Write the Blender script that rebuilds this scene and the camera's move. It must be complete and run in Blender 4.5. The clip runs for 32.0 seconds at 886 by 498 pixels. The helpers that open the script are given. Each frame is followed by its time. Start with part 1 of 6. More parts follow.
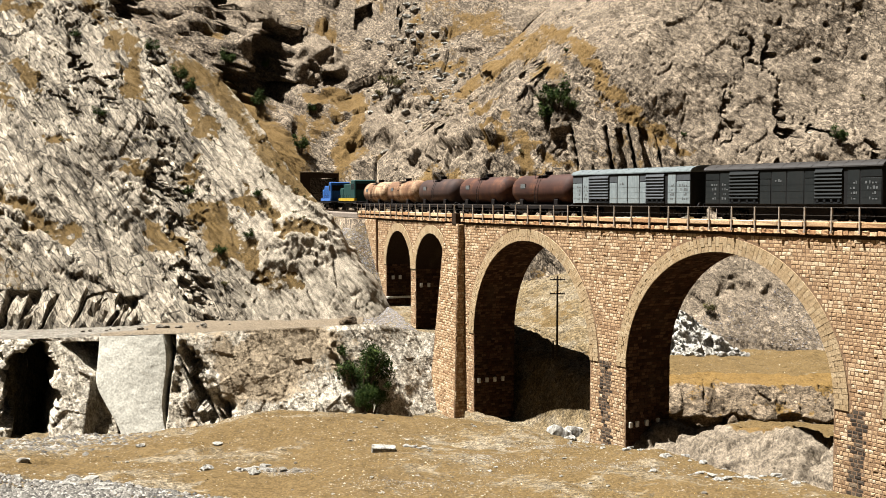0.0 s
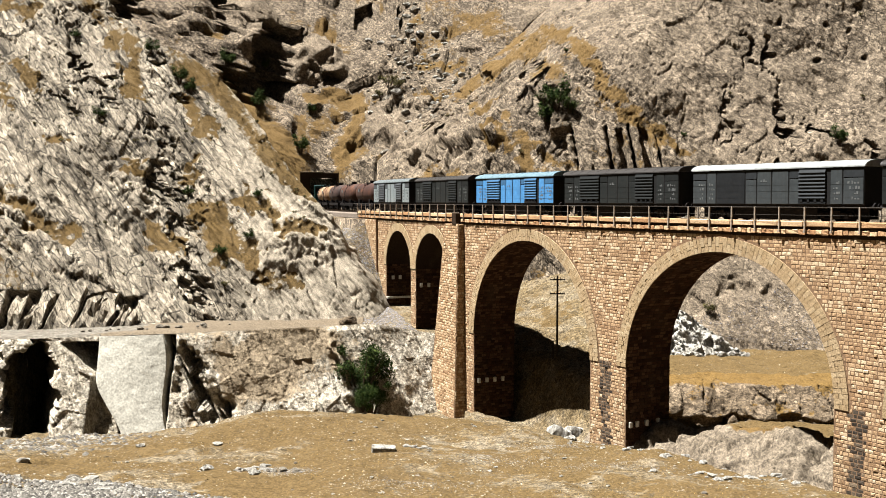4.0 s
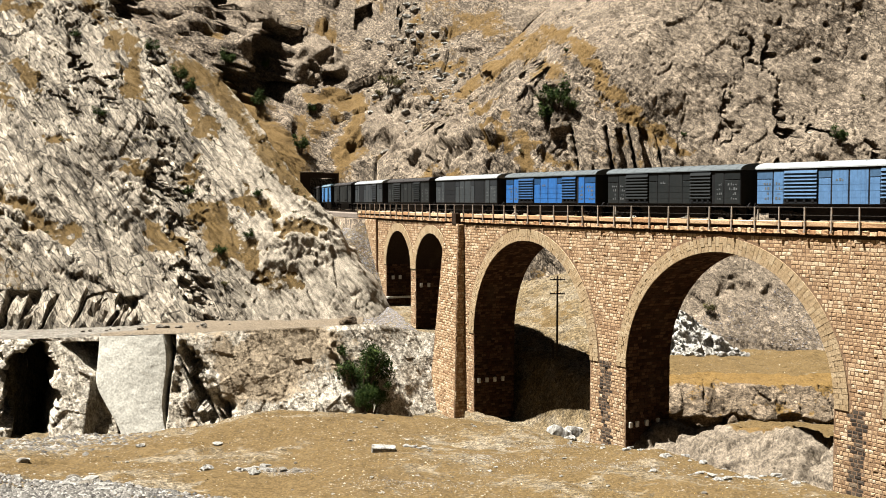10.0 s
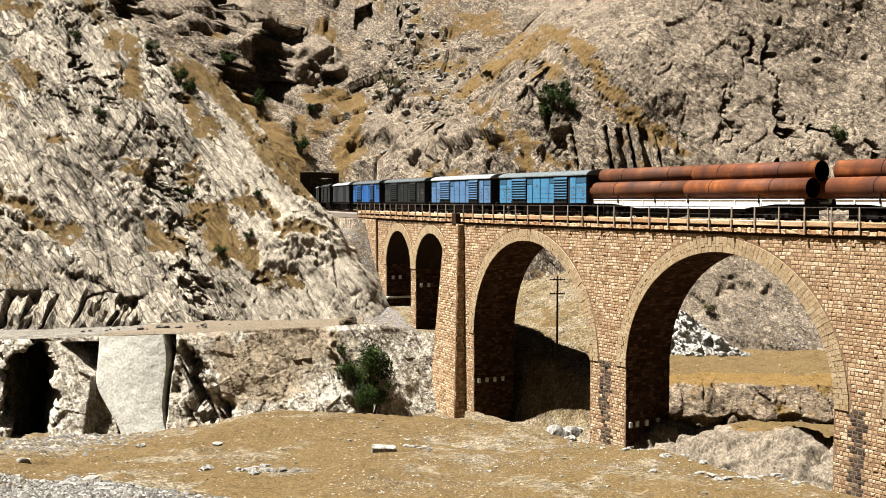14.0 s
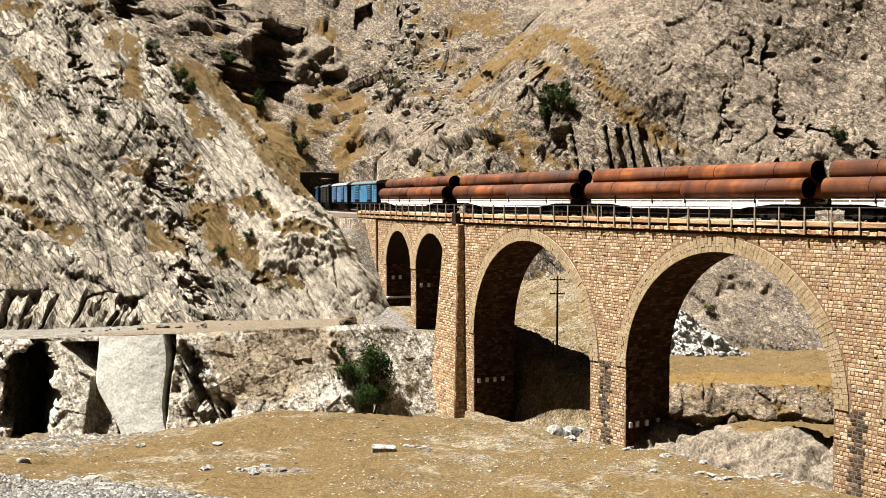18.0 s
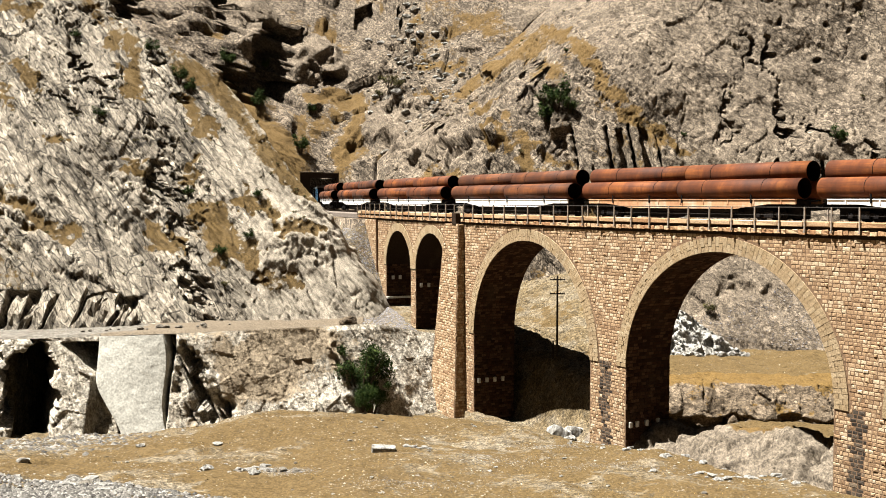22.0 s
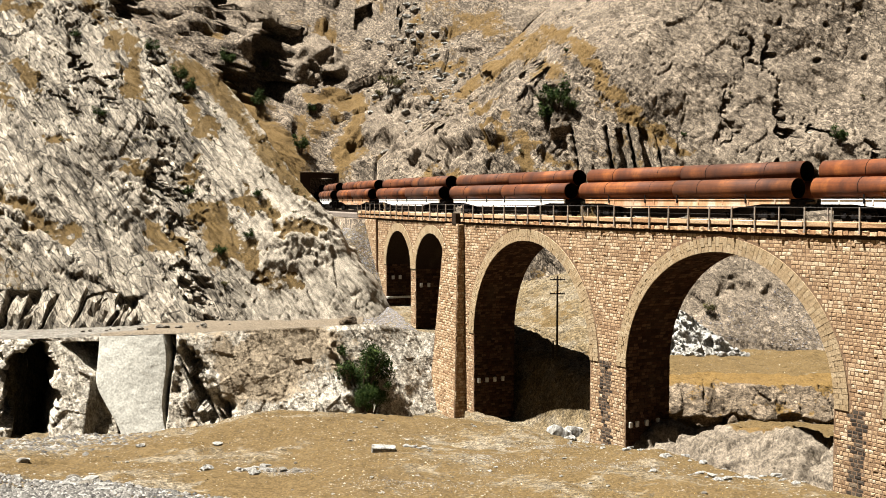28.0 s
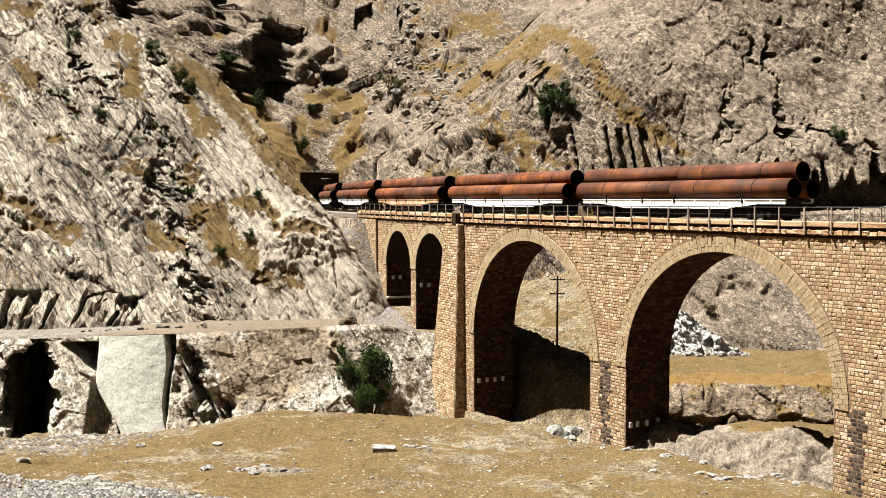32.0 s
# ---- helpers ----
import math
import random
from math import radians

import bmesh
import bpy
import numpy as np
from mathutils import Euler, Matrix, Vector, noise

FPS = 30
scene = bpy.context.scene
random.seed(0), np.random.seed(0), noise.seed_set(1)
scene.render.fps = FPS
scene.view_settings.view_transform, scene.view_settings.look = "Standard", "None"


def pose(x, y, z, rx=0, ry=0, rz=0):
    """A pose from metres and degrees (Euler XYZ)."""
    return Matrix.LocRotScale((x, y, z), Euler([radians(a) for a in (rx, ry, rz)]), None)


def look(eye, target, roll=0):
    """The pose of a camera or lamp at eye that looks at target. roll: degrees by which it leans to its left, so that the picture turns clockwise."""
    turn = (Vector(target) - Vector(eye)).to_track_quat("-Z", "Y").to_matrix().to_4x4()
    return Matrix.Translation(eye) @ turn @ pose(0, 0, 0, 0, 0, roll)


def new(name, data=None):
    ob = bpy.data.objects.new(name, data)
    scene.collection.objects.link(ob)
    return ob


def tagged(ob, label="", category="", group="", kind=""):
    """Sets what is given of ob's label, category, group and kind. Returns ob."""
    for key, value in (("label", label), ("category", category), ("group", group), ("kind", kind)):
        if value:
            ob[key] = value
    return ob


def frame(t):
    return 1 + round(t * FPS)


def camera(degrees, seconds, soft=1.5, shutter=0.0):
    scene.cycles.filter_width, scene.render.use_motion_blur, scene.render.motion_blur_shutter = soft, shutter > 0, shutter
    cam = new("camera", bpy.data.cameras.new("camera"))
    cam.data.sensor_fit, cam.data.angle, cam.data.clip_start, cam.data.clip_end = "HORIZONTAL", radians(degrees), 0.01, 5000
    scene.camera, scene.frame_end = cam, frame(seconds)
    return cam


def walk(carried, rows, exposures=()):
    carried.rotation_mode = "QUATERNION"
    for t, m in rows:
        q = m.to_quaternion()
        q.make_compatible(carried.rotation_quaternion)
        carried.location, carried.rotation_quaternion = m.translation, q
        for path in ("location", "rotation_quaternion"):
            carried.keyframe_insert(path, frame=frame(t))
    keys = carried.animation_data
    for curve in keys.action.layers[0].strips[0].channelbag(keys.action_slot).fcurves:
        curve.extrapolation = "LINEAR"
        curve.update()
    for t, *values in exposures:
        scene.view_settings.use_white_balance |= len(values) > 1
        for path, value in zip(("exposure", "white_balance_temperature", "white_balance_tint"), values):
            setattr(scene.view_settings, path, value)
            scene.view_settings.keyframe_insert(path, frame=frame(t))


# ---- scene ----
cam = camera(46.46, 32.0, soft=0.5)
EYE = Vector((0.0, 0.0, 1.47))
VIEW = look(EYE, EYE + Vector((0.0, 1.0, -0.04735)))
walk(cam, [(0.0, VIEW), (32.0, VIEW)])

# ---- light ----
SUN_AZ, SUN_EL = 266.0, 68.0     # compass-like: degrees clockwise from +Y
world = bpy.data.worlds.new("sky")
scene.world = world
world.use_nodes = True
wn = world.node_tree.nodes
sky = wn.new("ShaderNodeTexSky")
sky.sky_type = "NISHITA"
sky.sun_disc = False
sky.sun_elevation = radians(SUN_EL)
sky.sun_rotation = radians(SUN_AZ)
wn["Background"].inputs["Strength"].default_value = 0.0018
world.node_tree.links.new(sky.outputs["Color"], wn["Background"].inputs["Color"])
sun = new("sun", bpy.data.lights.new("sun", "SUN"))
sun.data.energy = 5.5
sun.data.angle = radians(0.5)
sun.data.color = (1.0, 0.98, 0.935)
az, el = radians(SUN_AZ), radians(SUN_EL)
sun.matrix_world = look((math.sin(az) * math.cos(el) * 300, math.cos(az) * math.cos(el) * 300, math.sin(el) * 300), (0, 0, 0))
scene.view_settings.exposure = 2.18

# ---- the track's line: straight, then a right-hand curve ----
TX, TY, TH, S1, RAD = 19.8, 76.36, radians(-33.37), -5.1, 287.7


def track(s, off=0.0):
    """Plan position and heading at s metres along the track; off: metres towards the valley side."""
    s = np.asarray(s, float)
    a = np.minimum(s, S1)
    e = np.maximum(s - S1, 0) / RAD
    x = TX + a * math.sin(TH) + RAD * (math.cos(TH) - np.cos(TH + e))
    y = TY + a * math.cos(TH) + RAD * (np.sin(TH + e) - math.sin(TH))
    h = TH + e
    return x - off * np.cos(h), y + off * np.sin(h), h


CX, CY = [float(v) for v in track(S1, -RAD)[:2]]


def along(x, y):
    """s and the distance behind the track (positive on the mountain side) of plan points."""
    px_, py_ = track(S1)[:2]
    dx, dy = x - px_, y - py_
    s_lin = dx * math.sin(TH) + dy * math.cos(TH)
    d_lin = dx * math.cos(TH) - dy * math.sin(TH)
    rx, ry = x - CX, y - CY
    rr = np.hypot(rx, ry)
    turn = np.arctan2(ry, -rx) - math.atan2(float(py_) - CY, -(float(px_) - CX))
    curved = s_lin > 0
    return np.where(curved, S1 + RAD * turn, S1 + s_lin), np.where(curved, RAD - rr, d_lin)


def at(s, off, z):
    x, y, h = track(s, off)
    return Vector((float(x), float(y), z))


def on_track(s, off=0.0, z=0.0):
    """A pose on the track: local +x points along the run, +y to the valley side."""
    x, y, h = track(s, off)
    return Matrix.Translation((float(x), float(y), z)) @ Matrix.Rotation(math.pi / 2 - float(h), 4, "Z")


# ---- noise on arrays ----
RNG = np.random.RandomState(11)
PERM = RNG.permutation(4096)
VALS = RNG.rand(4096) * 2 - 1


def lattice(i, j, k):
    return VALS[PERM[(PERM[(PERM[i & 4095] + j) & 4095] + k) & 4095]]


def vnoise(p):
    q = np.floor(p).astype(np.int64)
    f = p - q
    f = f * f * f * (f * (f * 6 - 15) + 10)
    i, j, k = q[:, 0], q[:, 1], q[:, 2]
    u, v, w = f[:, 0], f[:, 1], f[:, 2]
    a = lattice(i, j, k) * (1 - u) + lattice(i + 1, j, k) * u
    b = lattice(i, j + 1, k) * (1 - u) + lattice(i + 1, j + 1, k) * u
    c = lattice(i, j, k + 1) * (1 - u) + lattice(i + 1, j, k + 1) * u
    d = lattice(i, j + 1, k + 1) * (1 - u) + lattice(i + 1, j + 1, k + 1) * u
    return (a * (1 - v) + b * v) * (1 - w) + (c * (1 - v) + d * v) * w


def fbm(p, size, octaves=4, gain=0.5, ridged=False, shift=0.0):
    total, amp, q = 0.0, 1.0, p / size + shift
    for _ in range(octaves):
        n = vnoise(q)
        total = total + amp * ((1 - 2 * np.abs(n)) if ridged else n)
        q = q * 2.03 + 17.3
        amp *= gain
    return total


def cells(p, size, shift=0.0):
    """Blocky noise: a value for each cell and the closeness to the cell's border."""
    q = p / size + shift
    base = np.floor(q).astype(np.int64)
    best = np.full(len(p), 9.0)
    second = np.full(len(p), 9.0)
    val = np.zeros(len(p))
    for di in (-1, 0, 1):
        for dj in (-1, 0, 1):
            for dk in (-1, 0, 1):
                i, j, k = base[:, 0] + di, base[:, 1] + dj, base[:, 2] + dk
                jx, jy, jz = lattice(i, j, k), lattice(i + 71, j, k), lattice(i, j + 37, k)
                dd = (i + 0.5 + 0.45 * jx - q[:, 0]) ** 2 + (j + 0.5 + 0.45 * jy - q[:, 1]) ** 2 + (k + 0.5 + 0.45 * jz - q[:, 2]) ** 2
                nearer = dd < best
                second = np.where(nearer, best, np.minimum(second, dd))
                val = np.where(nearer, lattice(i, j + 5, k + 91), val)
                best = np.minimum(best, dd)
    return val, np.sqrt(second) - np.sqrt(best)


def facets(p, size, tilt=0.5, shift=0.0):
    """Broken rock: each cell is a flat facet with its own height and slope; the result is about as high as one cell's half width."""
    q = p / size + shift
    base = np.floor(q).astype(np.int64)
    best = np.full(len(p), 9.0)
    val = np.zeros(len(p))
    for di in (-1, 0, 1):
        for dj in (-1, 0, 1):
            for dk in (-1, 0, 1):
                i, j, k = base[:, 0] + di, base[:, 1] + dj, base[:, 2] + dk
                a, b, c = lattice(i, j, k), lattice(i + 71, j, k), lattice(i, j + 37, k)
                dx, dy, dz = q[:, 0] - i - 0.5 - 0.42 * a, q[:, 1] - j - 0.5 - 0.42 * b, q[:, 2] - k - 0.5 - 0.42 * c
                dd = dx * dx + dy * dy + dz * dz
                h = 0.5 * lattice(i + 11, j + 5, k + 91) + tilt * (lattice(i, j, k + 7) * dx + lattice(i + 3, j, k + 7) * dy + lattice(i, j + 9, k + 7) * dz) * 2
                val = np.where(dd < best, h, val)
                best = np.minimum(best, dd)
    return val * size * 0.5


def smooth(a, b, x):
    t = np.clip((x - a) / (b - a), 0, 1)
    return t * t * (3 - 2 * t)


def normals(g):
    du, dv = np.gradient(g, axis=0), np.gradient(g, axis=1)
    n = np.cross(du, dv)
    return n / np.maximum(np.linalg.norm(n, axis=2, keepdims=True), 1e-9)


def sheet(name, g, material, label, category, up=1, soil=None, calm=None):
    """A terrain mesh from a grid of points (rows, columns, 3)."""
    nu, nv = g.shape[:2]
    me = bpy.data.meshes.new(name)
    i = np.arange((nu - 1) * (nv - 1))
    a = (i // (nv - 1)) * nv + i % (nv - 1)
    quad = np.stack([a, a + nv, a + nv + 1, a + 1] if up > 0 else [a, a + 1, a + nv + 1, a + nv], 1)
    me.vertices.add(nu * nv)
    me.vertices.foreach_set("co", g.reshape(-1).astype(np.float32))
    me.loops.add(quad.size)
    me.loops.foreach_set("vertex_index", quad.reshape(-1).astype(np.int32))
    me.polygons.add(len(quad))
    me.polygons.foreach_set("loop_start", np.arange(0, quad.size, 4, dtype=np.int32))
    me.update(calc_edges=True)
    for key, field in (("soil", soil), ("calm", calm)):
        if field is not None:
            me.attributes.new(key, "FLOAT", "POINT").data.foreach_set("value", np.clip(field, 0, 1).reshape(-1).astype(np.float32))
    me.materials.append(material)
    ob = new(name, me)
    return tagged(ob, label, category, kind="structure")


def part(name, bm, material, parent=None, label="", smooth_faces=False):
    me = bpy.data.meshes.new(name)
    bm.normal_update()
    bm.to_mesh(me)
    bm.free()
    if smooth_faces:
        me.polygons.foreach_set("use_smooth", [True] * len(me.polygons))
    me.materials.append(material)
    ob = new(name, me)
    ob.parent = parent
    if label:
        ob["label"] = label
    return ob


def box(bm, x0, x1, y0, y1, z0, z1, m=None, bevel=0.0):
    r = bmesh.ops.create_cube(bm, size=1.0, matrix=Matrix.LocRotScale(((x0 + x1) / 2, (y0 + y1) / 2, (z0 + z1) / 2), None, (x1 - x0, y1 - y0, z1 - z0)))
    vs = r["verts"]
    if bevel:
        es = list({e for v in vs for e in v.link_edges})
        b = bmesh.ops.bevel(bm, geom=es, offset=bevel, segments=1, affect="EDGES")
        vs = b["verts"]
    if m is not None:
        bmesh.ops.transform(bm, matrix=m, verts=vs)
    return vs


def tube(bm, p, q, r, r2=None, n=12):
    p, q = Vector(p), Vector(q)
    m = Matrix.Translation((p + q) / 2) @ (q - p).to_track_quat("Z", "Y").to_matrix().to_4x4()
    return bmesh.ops.create_cone(bm, cap_ends=True, segments=n, radius1=r, radius2=r if r2 is None else r2, depth=(q - p).length, matrix=m)["verts"]


# ---- materials ----
def material(name, rough=0.8, metal=0.0):
    m = bpy.data.materials.new(name)
    m.use_nodes = True
    b = m.node_tree.nodes["Principled BSDF"]
    b.inputs["Roughness"].default_value = rough
    b.inputs["Metallic"].default_value = metal
    b.inputs["Specular IOR Level"].default_value = 0.05 if rough >= 0.84 else 0.12
    return m, m.node_tree, b


def node(t, kind, **values):
    n = t.nodes.new(kind)
    for k, v in values.items():
        n.inputs[k].default_value = v
    return n


def ramp(t, src, stops, out=None):
    r = t.nodes.new("ShaderNodeValToRGB")
    els = r.color_ramp.elements
    while len(els) < len(stops):
        els.new(0.5)
    for e, (p, c) in zip(els, stops):
        e.position = p
        e.color = (*c, 1) if isinstance(c, tuple) else (c, c, c, 1)
    t.links.new(src, r.inputs["Fac"])
    return r.outputs["Color"]


def mixc(t, fac, a, b, mode="MIX"):
    m = t.nodes.new("ShaderNodeMix")
    m.data_type = "RGBA"
    m.blend_type = mode
    for sock, v in ((m.inputs[0], fac), (m.inputs[6], a), (m.inputs[7], b)):
        if isinstance(v, bpy.types.NodeSocket):
            t.links.new(v, sock)
        elif isinstance(v, tuple):
            sock.default_value = (*v, 1)
        else:
            sock.default_value = v
    return m.outputs[2]


def noise_tex(t, scale, detail=5.0, rough=0.6, vec=None, dist=0.0):
    n = node(t, "ShaderNodeTexNoise", Scale=scale, Detail=detail, Roughness=rough, Distortion=dist)
    if vec is not None:
        t.links.new(vec, n.inputs["Vector"])
    return n.outputs["Fac"]


def coords(t, scale=(1, 1, 1), rot=(0, 0, 0), kind="Object"):
    c = t.nodes.new("ShaderNodeTexCoord")
    r = t.nodes.new("ShaderNodeMapping")
    r.inputs["Rotation"].default_value = rot
    t.links.new(c.outputs[kind], r.inputs["Vector"])
    m = t.nodes.new("ShaderNodeMapping")
    m.inputs["Scale"].default_value = scale
    t.links.new(r.outputs["Vector"], m.inputs["Vector"])
    return m.outputs["Vector"]


def bump(t, b, height, strength, distance, under=None):
    n = node(t, "ShaderNodeBump", Strength=strength, Distance=distance)
    t.links.new(height, n.inputs["Height"])
    if under is not None:
        t.links.new(under, n.inputs["Normal"])
    t.links.new(n.outputs["Normal"], b.inputs["Normal"])
    return n.outputs["Normal"]


def rock(name, pale, mid, dark, soil, strata, crack=1.0, stretch=0.4, block=1.0, grain=1.0, bed=0.0, wide=1.0, face=0.5, rubble=0.0, deep=1.0):
    """Weathered rock: broken facets, thin joints along the bedding with their shade coloured in, stains and grit; the
    soil attribute brings dry earth.
    strata: the bedding's turn; block: joints for each metre; face: how far the facets tilt."""
    m, t, b = material(name, 0.95)
    v = coords(t)
    vs = coords(t, (1.0, deep, stretch), strata)
    wob = t.nodes.new("ShaderNodeVectorMath")
    wob.operation = "MULTIPLY_ADD"
    wn_ = node(t, "ShaderNodeTexNoise", Scale=1.1, Detail=0.0, Roughness=0.5)
    t.links.new(v, wn_.inputs["Vector"])
    t.links.new(wn_.outputs["Color"], wob.inputs[0])
    wob.inputs[1].default_value = (0.10, 0.10, 0.10)
    t.links.new(vs, wob.inputs[2])
    big = noise_tex(t, 0.07, 4, 0.6, v)
    med = noise_tex(t, 0.45, 7, 0.68, vs)
    fine = noise_tex(t, 6.0, 5, 0.75, v)
    c = ramp(t, med, [(0.32, tuple(0.5 * (x + y) for x, y in zip(mid, dark))), (0.45, mid), (0.56, pale), (0.8, pale)])
    c = mixc(t, ramp(t, big, [(0.42, 0.0), (0.66, 0.6)]), c, mid)
    total = None
    if bed:
        thin_beds = coords(t, (1.9, 0.10, 0.11), strata)
        beds = noise_tex(t, 1.0, 3, 0.6, thin_beds, 0.4)
        c = mixc(t, 0.6 * bed, c, ramp(t, beds, [(0.36, 0.2), (0.46, 0.45), (0.56, 0.55), (0.66, 0.75)]), "OVERLAY")
        total = ramp(t, beds, [(0.37, bed), (0.395, 0.0)])
        leaves = noise_tex(t, 1.0, 4, 0.7, coords(t, (4.6, 0.2, 0.32), strata), 0.5)
        c = mixc(t, 0.35 * bed, c, ramp(t, leaves, [(0.38, 0.12), (0.48, 0.48), (0.62, 0.72)]), "OVERLAY")
        total = mixc(t, 1.0, total, ramp(t, leaves, [(0.33, 0.9 * bed), (0.36, 0.0)]), "LIGHTEN")
    tilt = None
    for scale, width, weight, lean in ((0.35 * block, 0.03 * wide, 1.0, 0.5), (0.9 * block, 0.05 * wide, 1.0, 1.0), (2.4 * block, 0.07 * wide, 0.45 if bed > 0.5 else 0.0, 1.3)):
        cell = node(t, "ShaderNodeTexVoronoi", Scale=scale)
        t.links.new(wob.outputs[0], cell.inputs["Vector"])
        tone = ramp(t, cell.outputs["Color"], [(0.1, 0.37), (0.9, 0.63)])
        c = mixc(t, 0.8 * min(crack, 1), c, tone, "OVERLAY")
        push = t.nodes.new("ShaderNodeVectorMath")
        push.operation = "MULTIPLY_ADD"
        t.links.new(cell.outputs["Color"], push.inputs[0])
        push.inputs[1].default_value = (2 * face * lean,) * 3
        if tilt is None:
            geo = t.nodes.new("ShaderNodeNewGeometry")
            t.links.new(geo.outputs["Normal"], push.inputs[2])
        else:
            t.links.new(tilt, push.inputs[2])
        less = t.nodes.new("ShaderNodeVectorMath")
        less.operation = "SUBTRACT"
        t.links.new(push.outputs[0], less.inputs[0])
        less.inputs[1].default_value = (face * lean,) * 3
        tilt = less.outputs[0]
        vor = node(t, "ShaderNodeTexVoronoi", Scale=scale)
        vor.feature = "DISTANCE_TO_EDGE"
        t.links.new(wob.outputs[0], vor.inputs["Vector"])
        thin = noise_tex(t, 1.3 * scale, 4, 0.6, v)
        lines = mixc(t, ramp(t, thin, [(0.43, 0.0), (0.49, weight)]), (0, 0, 0), ramp(t, vor.outputs["Distance"], [(0.35 * width, 1.0), (width, 0.0)]))
        total = lines if total is None else mixc(t, 1.0, total, lines, "LIGHTEN")
    bits = None
    if rubble:
        bits = node(t, "ShaderNodeTexVoronoi", Scale=3.6)
        t.links.new(wob.outputs[0], bits.inputs["Vector"])
        tone = t.nodes.new("ShaderNodeSeparateColor")
        t.links.new(bits.outputs["Color"], tone.inputs[0])
        c = mixc(t, 0.75 * rubble, c, ramp(t, tone.outputs[0], [(0.15, 0.18), (0.5, 0.5), (0.85, 0.78)]), "OVERLAY")
    still = t.nodes.new("ShaderNodeAttribute")
    still.attribute_name = "calm"
    total = mixc(t, ramp(t, still.outputs["Fac"], [(0.0, 0.0), (1.0, 0.88)]), total, (0, 0, 0))
    worn = ramp(t, noise_tex(t, 0.9, 8, 0.7, v), [(0.3, mid), (0.42, tuple(1.1 * x for x in pale)), (0.7, tuple(1.4 * x for x in pale))])
    c = mixc(t, ramp(t, still.outputs["Fac"], [(0.0, 0.0), (1.0, 0.7)]), c, worn)
    # crack lines go nearly black, standing in for the shade in them
    c = mixc(t, mixc(t, min(crack, 1), (0, 0, 0), total), c, tuple(x * 0.22 for x in dark))
    c = mixc(t, 0.55 * grain, c, ramp(t, fine, [(0.36, 0.15), (0.5, 0.5), (0.64, 0.85)]), "OVERLAY")
    at_ = t.nodes.new("ShaderNodeAttribute")
    at_.attribute_name = "soil"
    brk = node(t, "ShaderNodeMath")
    brk.operation = "MULTIPLY_ADD"
    t.links.new(noise_tex(t, 1.5, 10, 0.78, v), brk.inputs[0])
    brk.inputs[1].default_value = 1.3
    t.links.new(at_.outputs["Fac"], brk.inputs[2])
    mask = ramp(t, brk.outputs[0], [(0.0, 0.0), (0.90, 0.0), (1.0, 0.95)])
    soilc = mixc(t, ramp(t, fine, [(0.40, 0.0), (0.58, 1.0)]), tuple(x * 0.5 for x in soil), soil)
    soilc = mixc(t, ramp(t, med, [(0.5, 0.0), (0.7, 0.1)]), soilc, tuple(x * y for x, y in zip(mid, (0.95, 0.85, 0.7))))
    c = mixc(t, mask, c, soilc)
    t.links.new(c, b.inputs["Base Color"])
    unit = t.nodes.new("ShaderNodeVectorMath")
    unit.operation = "NORMALIZE"
    t.links.new(tilt, unit.inputs[0])
    n1 = bump(t, b, med, 0.6, 0.4, unit.outputs[0])
    if bits is not None:
        n1 = bump(t, b, bits.outputs["Distance"], -0.8 * rubble, 0.12, n1)
    n2 = bump(t, b, total, -1.0, 0.08 * crack, n1)
    bump(t, b, fine, 0.8, 0.05, n2)
    return m


def plain(name, colour, rough=0.7, metal=0.0, grain=3.0, spread=0.25, relief=0.0):
    m, t, b = material(name, rough, metal)
    v = coords(t)
    f = noise_tex(t, grain, 6, 0.65, v)
    lo, hi = tuple(x * (1 - spread) for x in colour), tuple(min(x * (1 + spread), 1) for x in colour)
    t.links.new(ramp(t, f, [(0.3, lo), (0.7, hi)]), b.inputs["Base Color"])
    if relief:
        bump(t, b, f, 0.6, relief)
    return m


PALE_ROCK = rock("pale_limestone", (0.192, 0.165, 0.127), (0.150, 0.127, 0.097), (0.076, 0.066, 0.053), (0.080, 0.050, 0.017), (0.0, radians(42), 0.0), 0.9, 0.25, 2.2, 1.0, 0.65, 1.0, 0.13, 0.5, 0.3)
TAN_ROCK = rock("tan_mountain_rock", (0.1222, 0.0970, 0.0707), (0.0940, 0.0745, 0.0541), (0.0411, 0.0319, 0.0219), (0.096, 0.060, 0.022), (0.0, radians(48), 0.0), 0.8, 0.6, 1.9, 1.3, 0.3, 1.2, 0.14, 0.9)
LEDGE_ROCK = rock("brown_ledge_rock", (0.122, 0.093, 0.064), (0.097, 0.073, 0.049), (0.056, 0.043, 0.030), (0.112, 0.068, 0.022), (0, 0, 0), 0.6, 1.6, 1.2, 1.3, 0.0, 1.0, 0.15, 0.7)
CLIFF_ROCK = rock("grey_cliff_rock", (0.275, 0.246, 0.200), (0.222, 0.193, 0.150), (0.110, 0.095, 0.075), (0.205, 0.160, 0.108), (0.0, radians(30), 0.0), 0.5, 0.8, 2.6, 1.5, 0.3, 0.8, 0.13, 0.7)
BANK_ROCK = rock("grey_bank_rock", (0.108, 0.088, 0.065), (0.084, 0.067, 0.049), (0.048, 0.039, 0.030), (0.100, 0.062, 0.022), (0, 0, 0), 0.6, 0.8, 1.8, 1.3, 0.0, 1.0, 0.10, 0.8)
DRY_GROUND = rock("dry_grass_ground", (0.112, 0.092, 0.064), (0.083, 0.061, 0.033), (0.042, 0.031, 0.018), (0.086, 0.057, 0.024), (0, 0, 0), 0.2, 1.0, 1.6, 1.8, 0.0, 1.0, 0.15, 0.6)
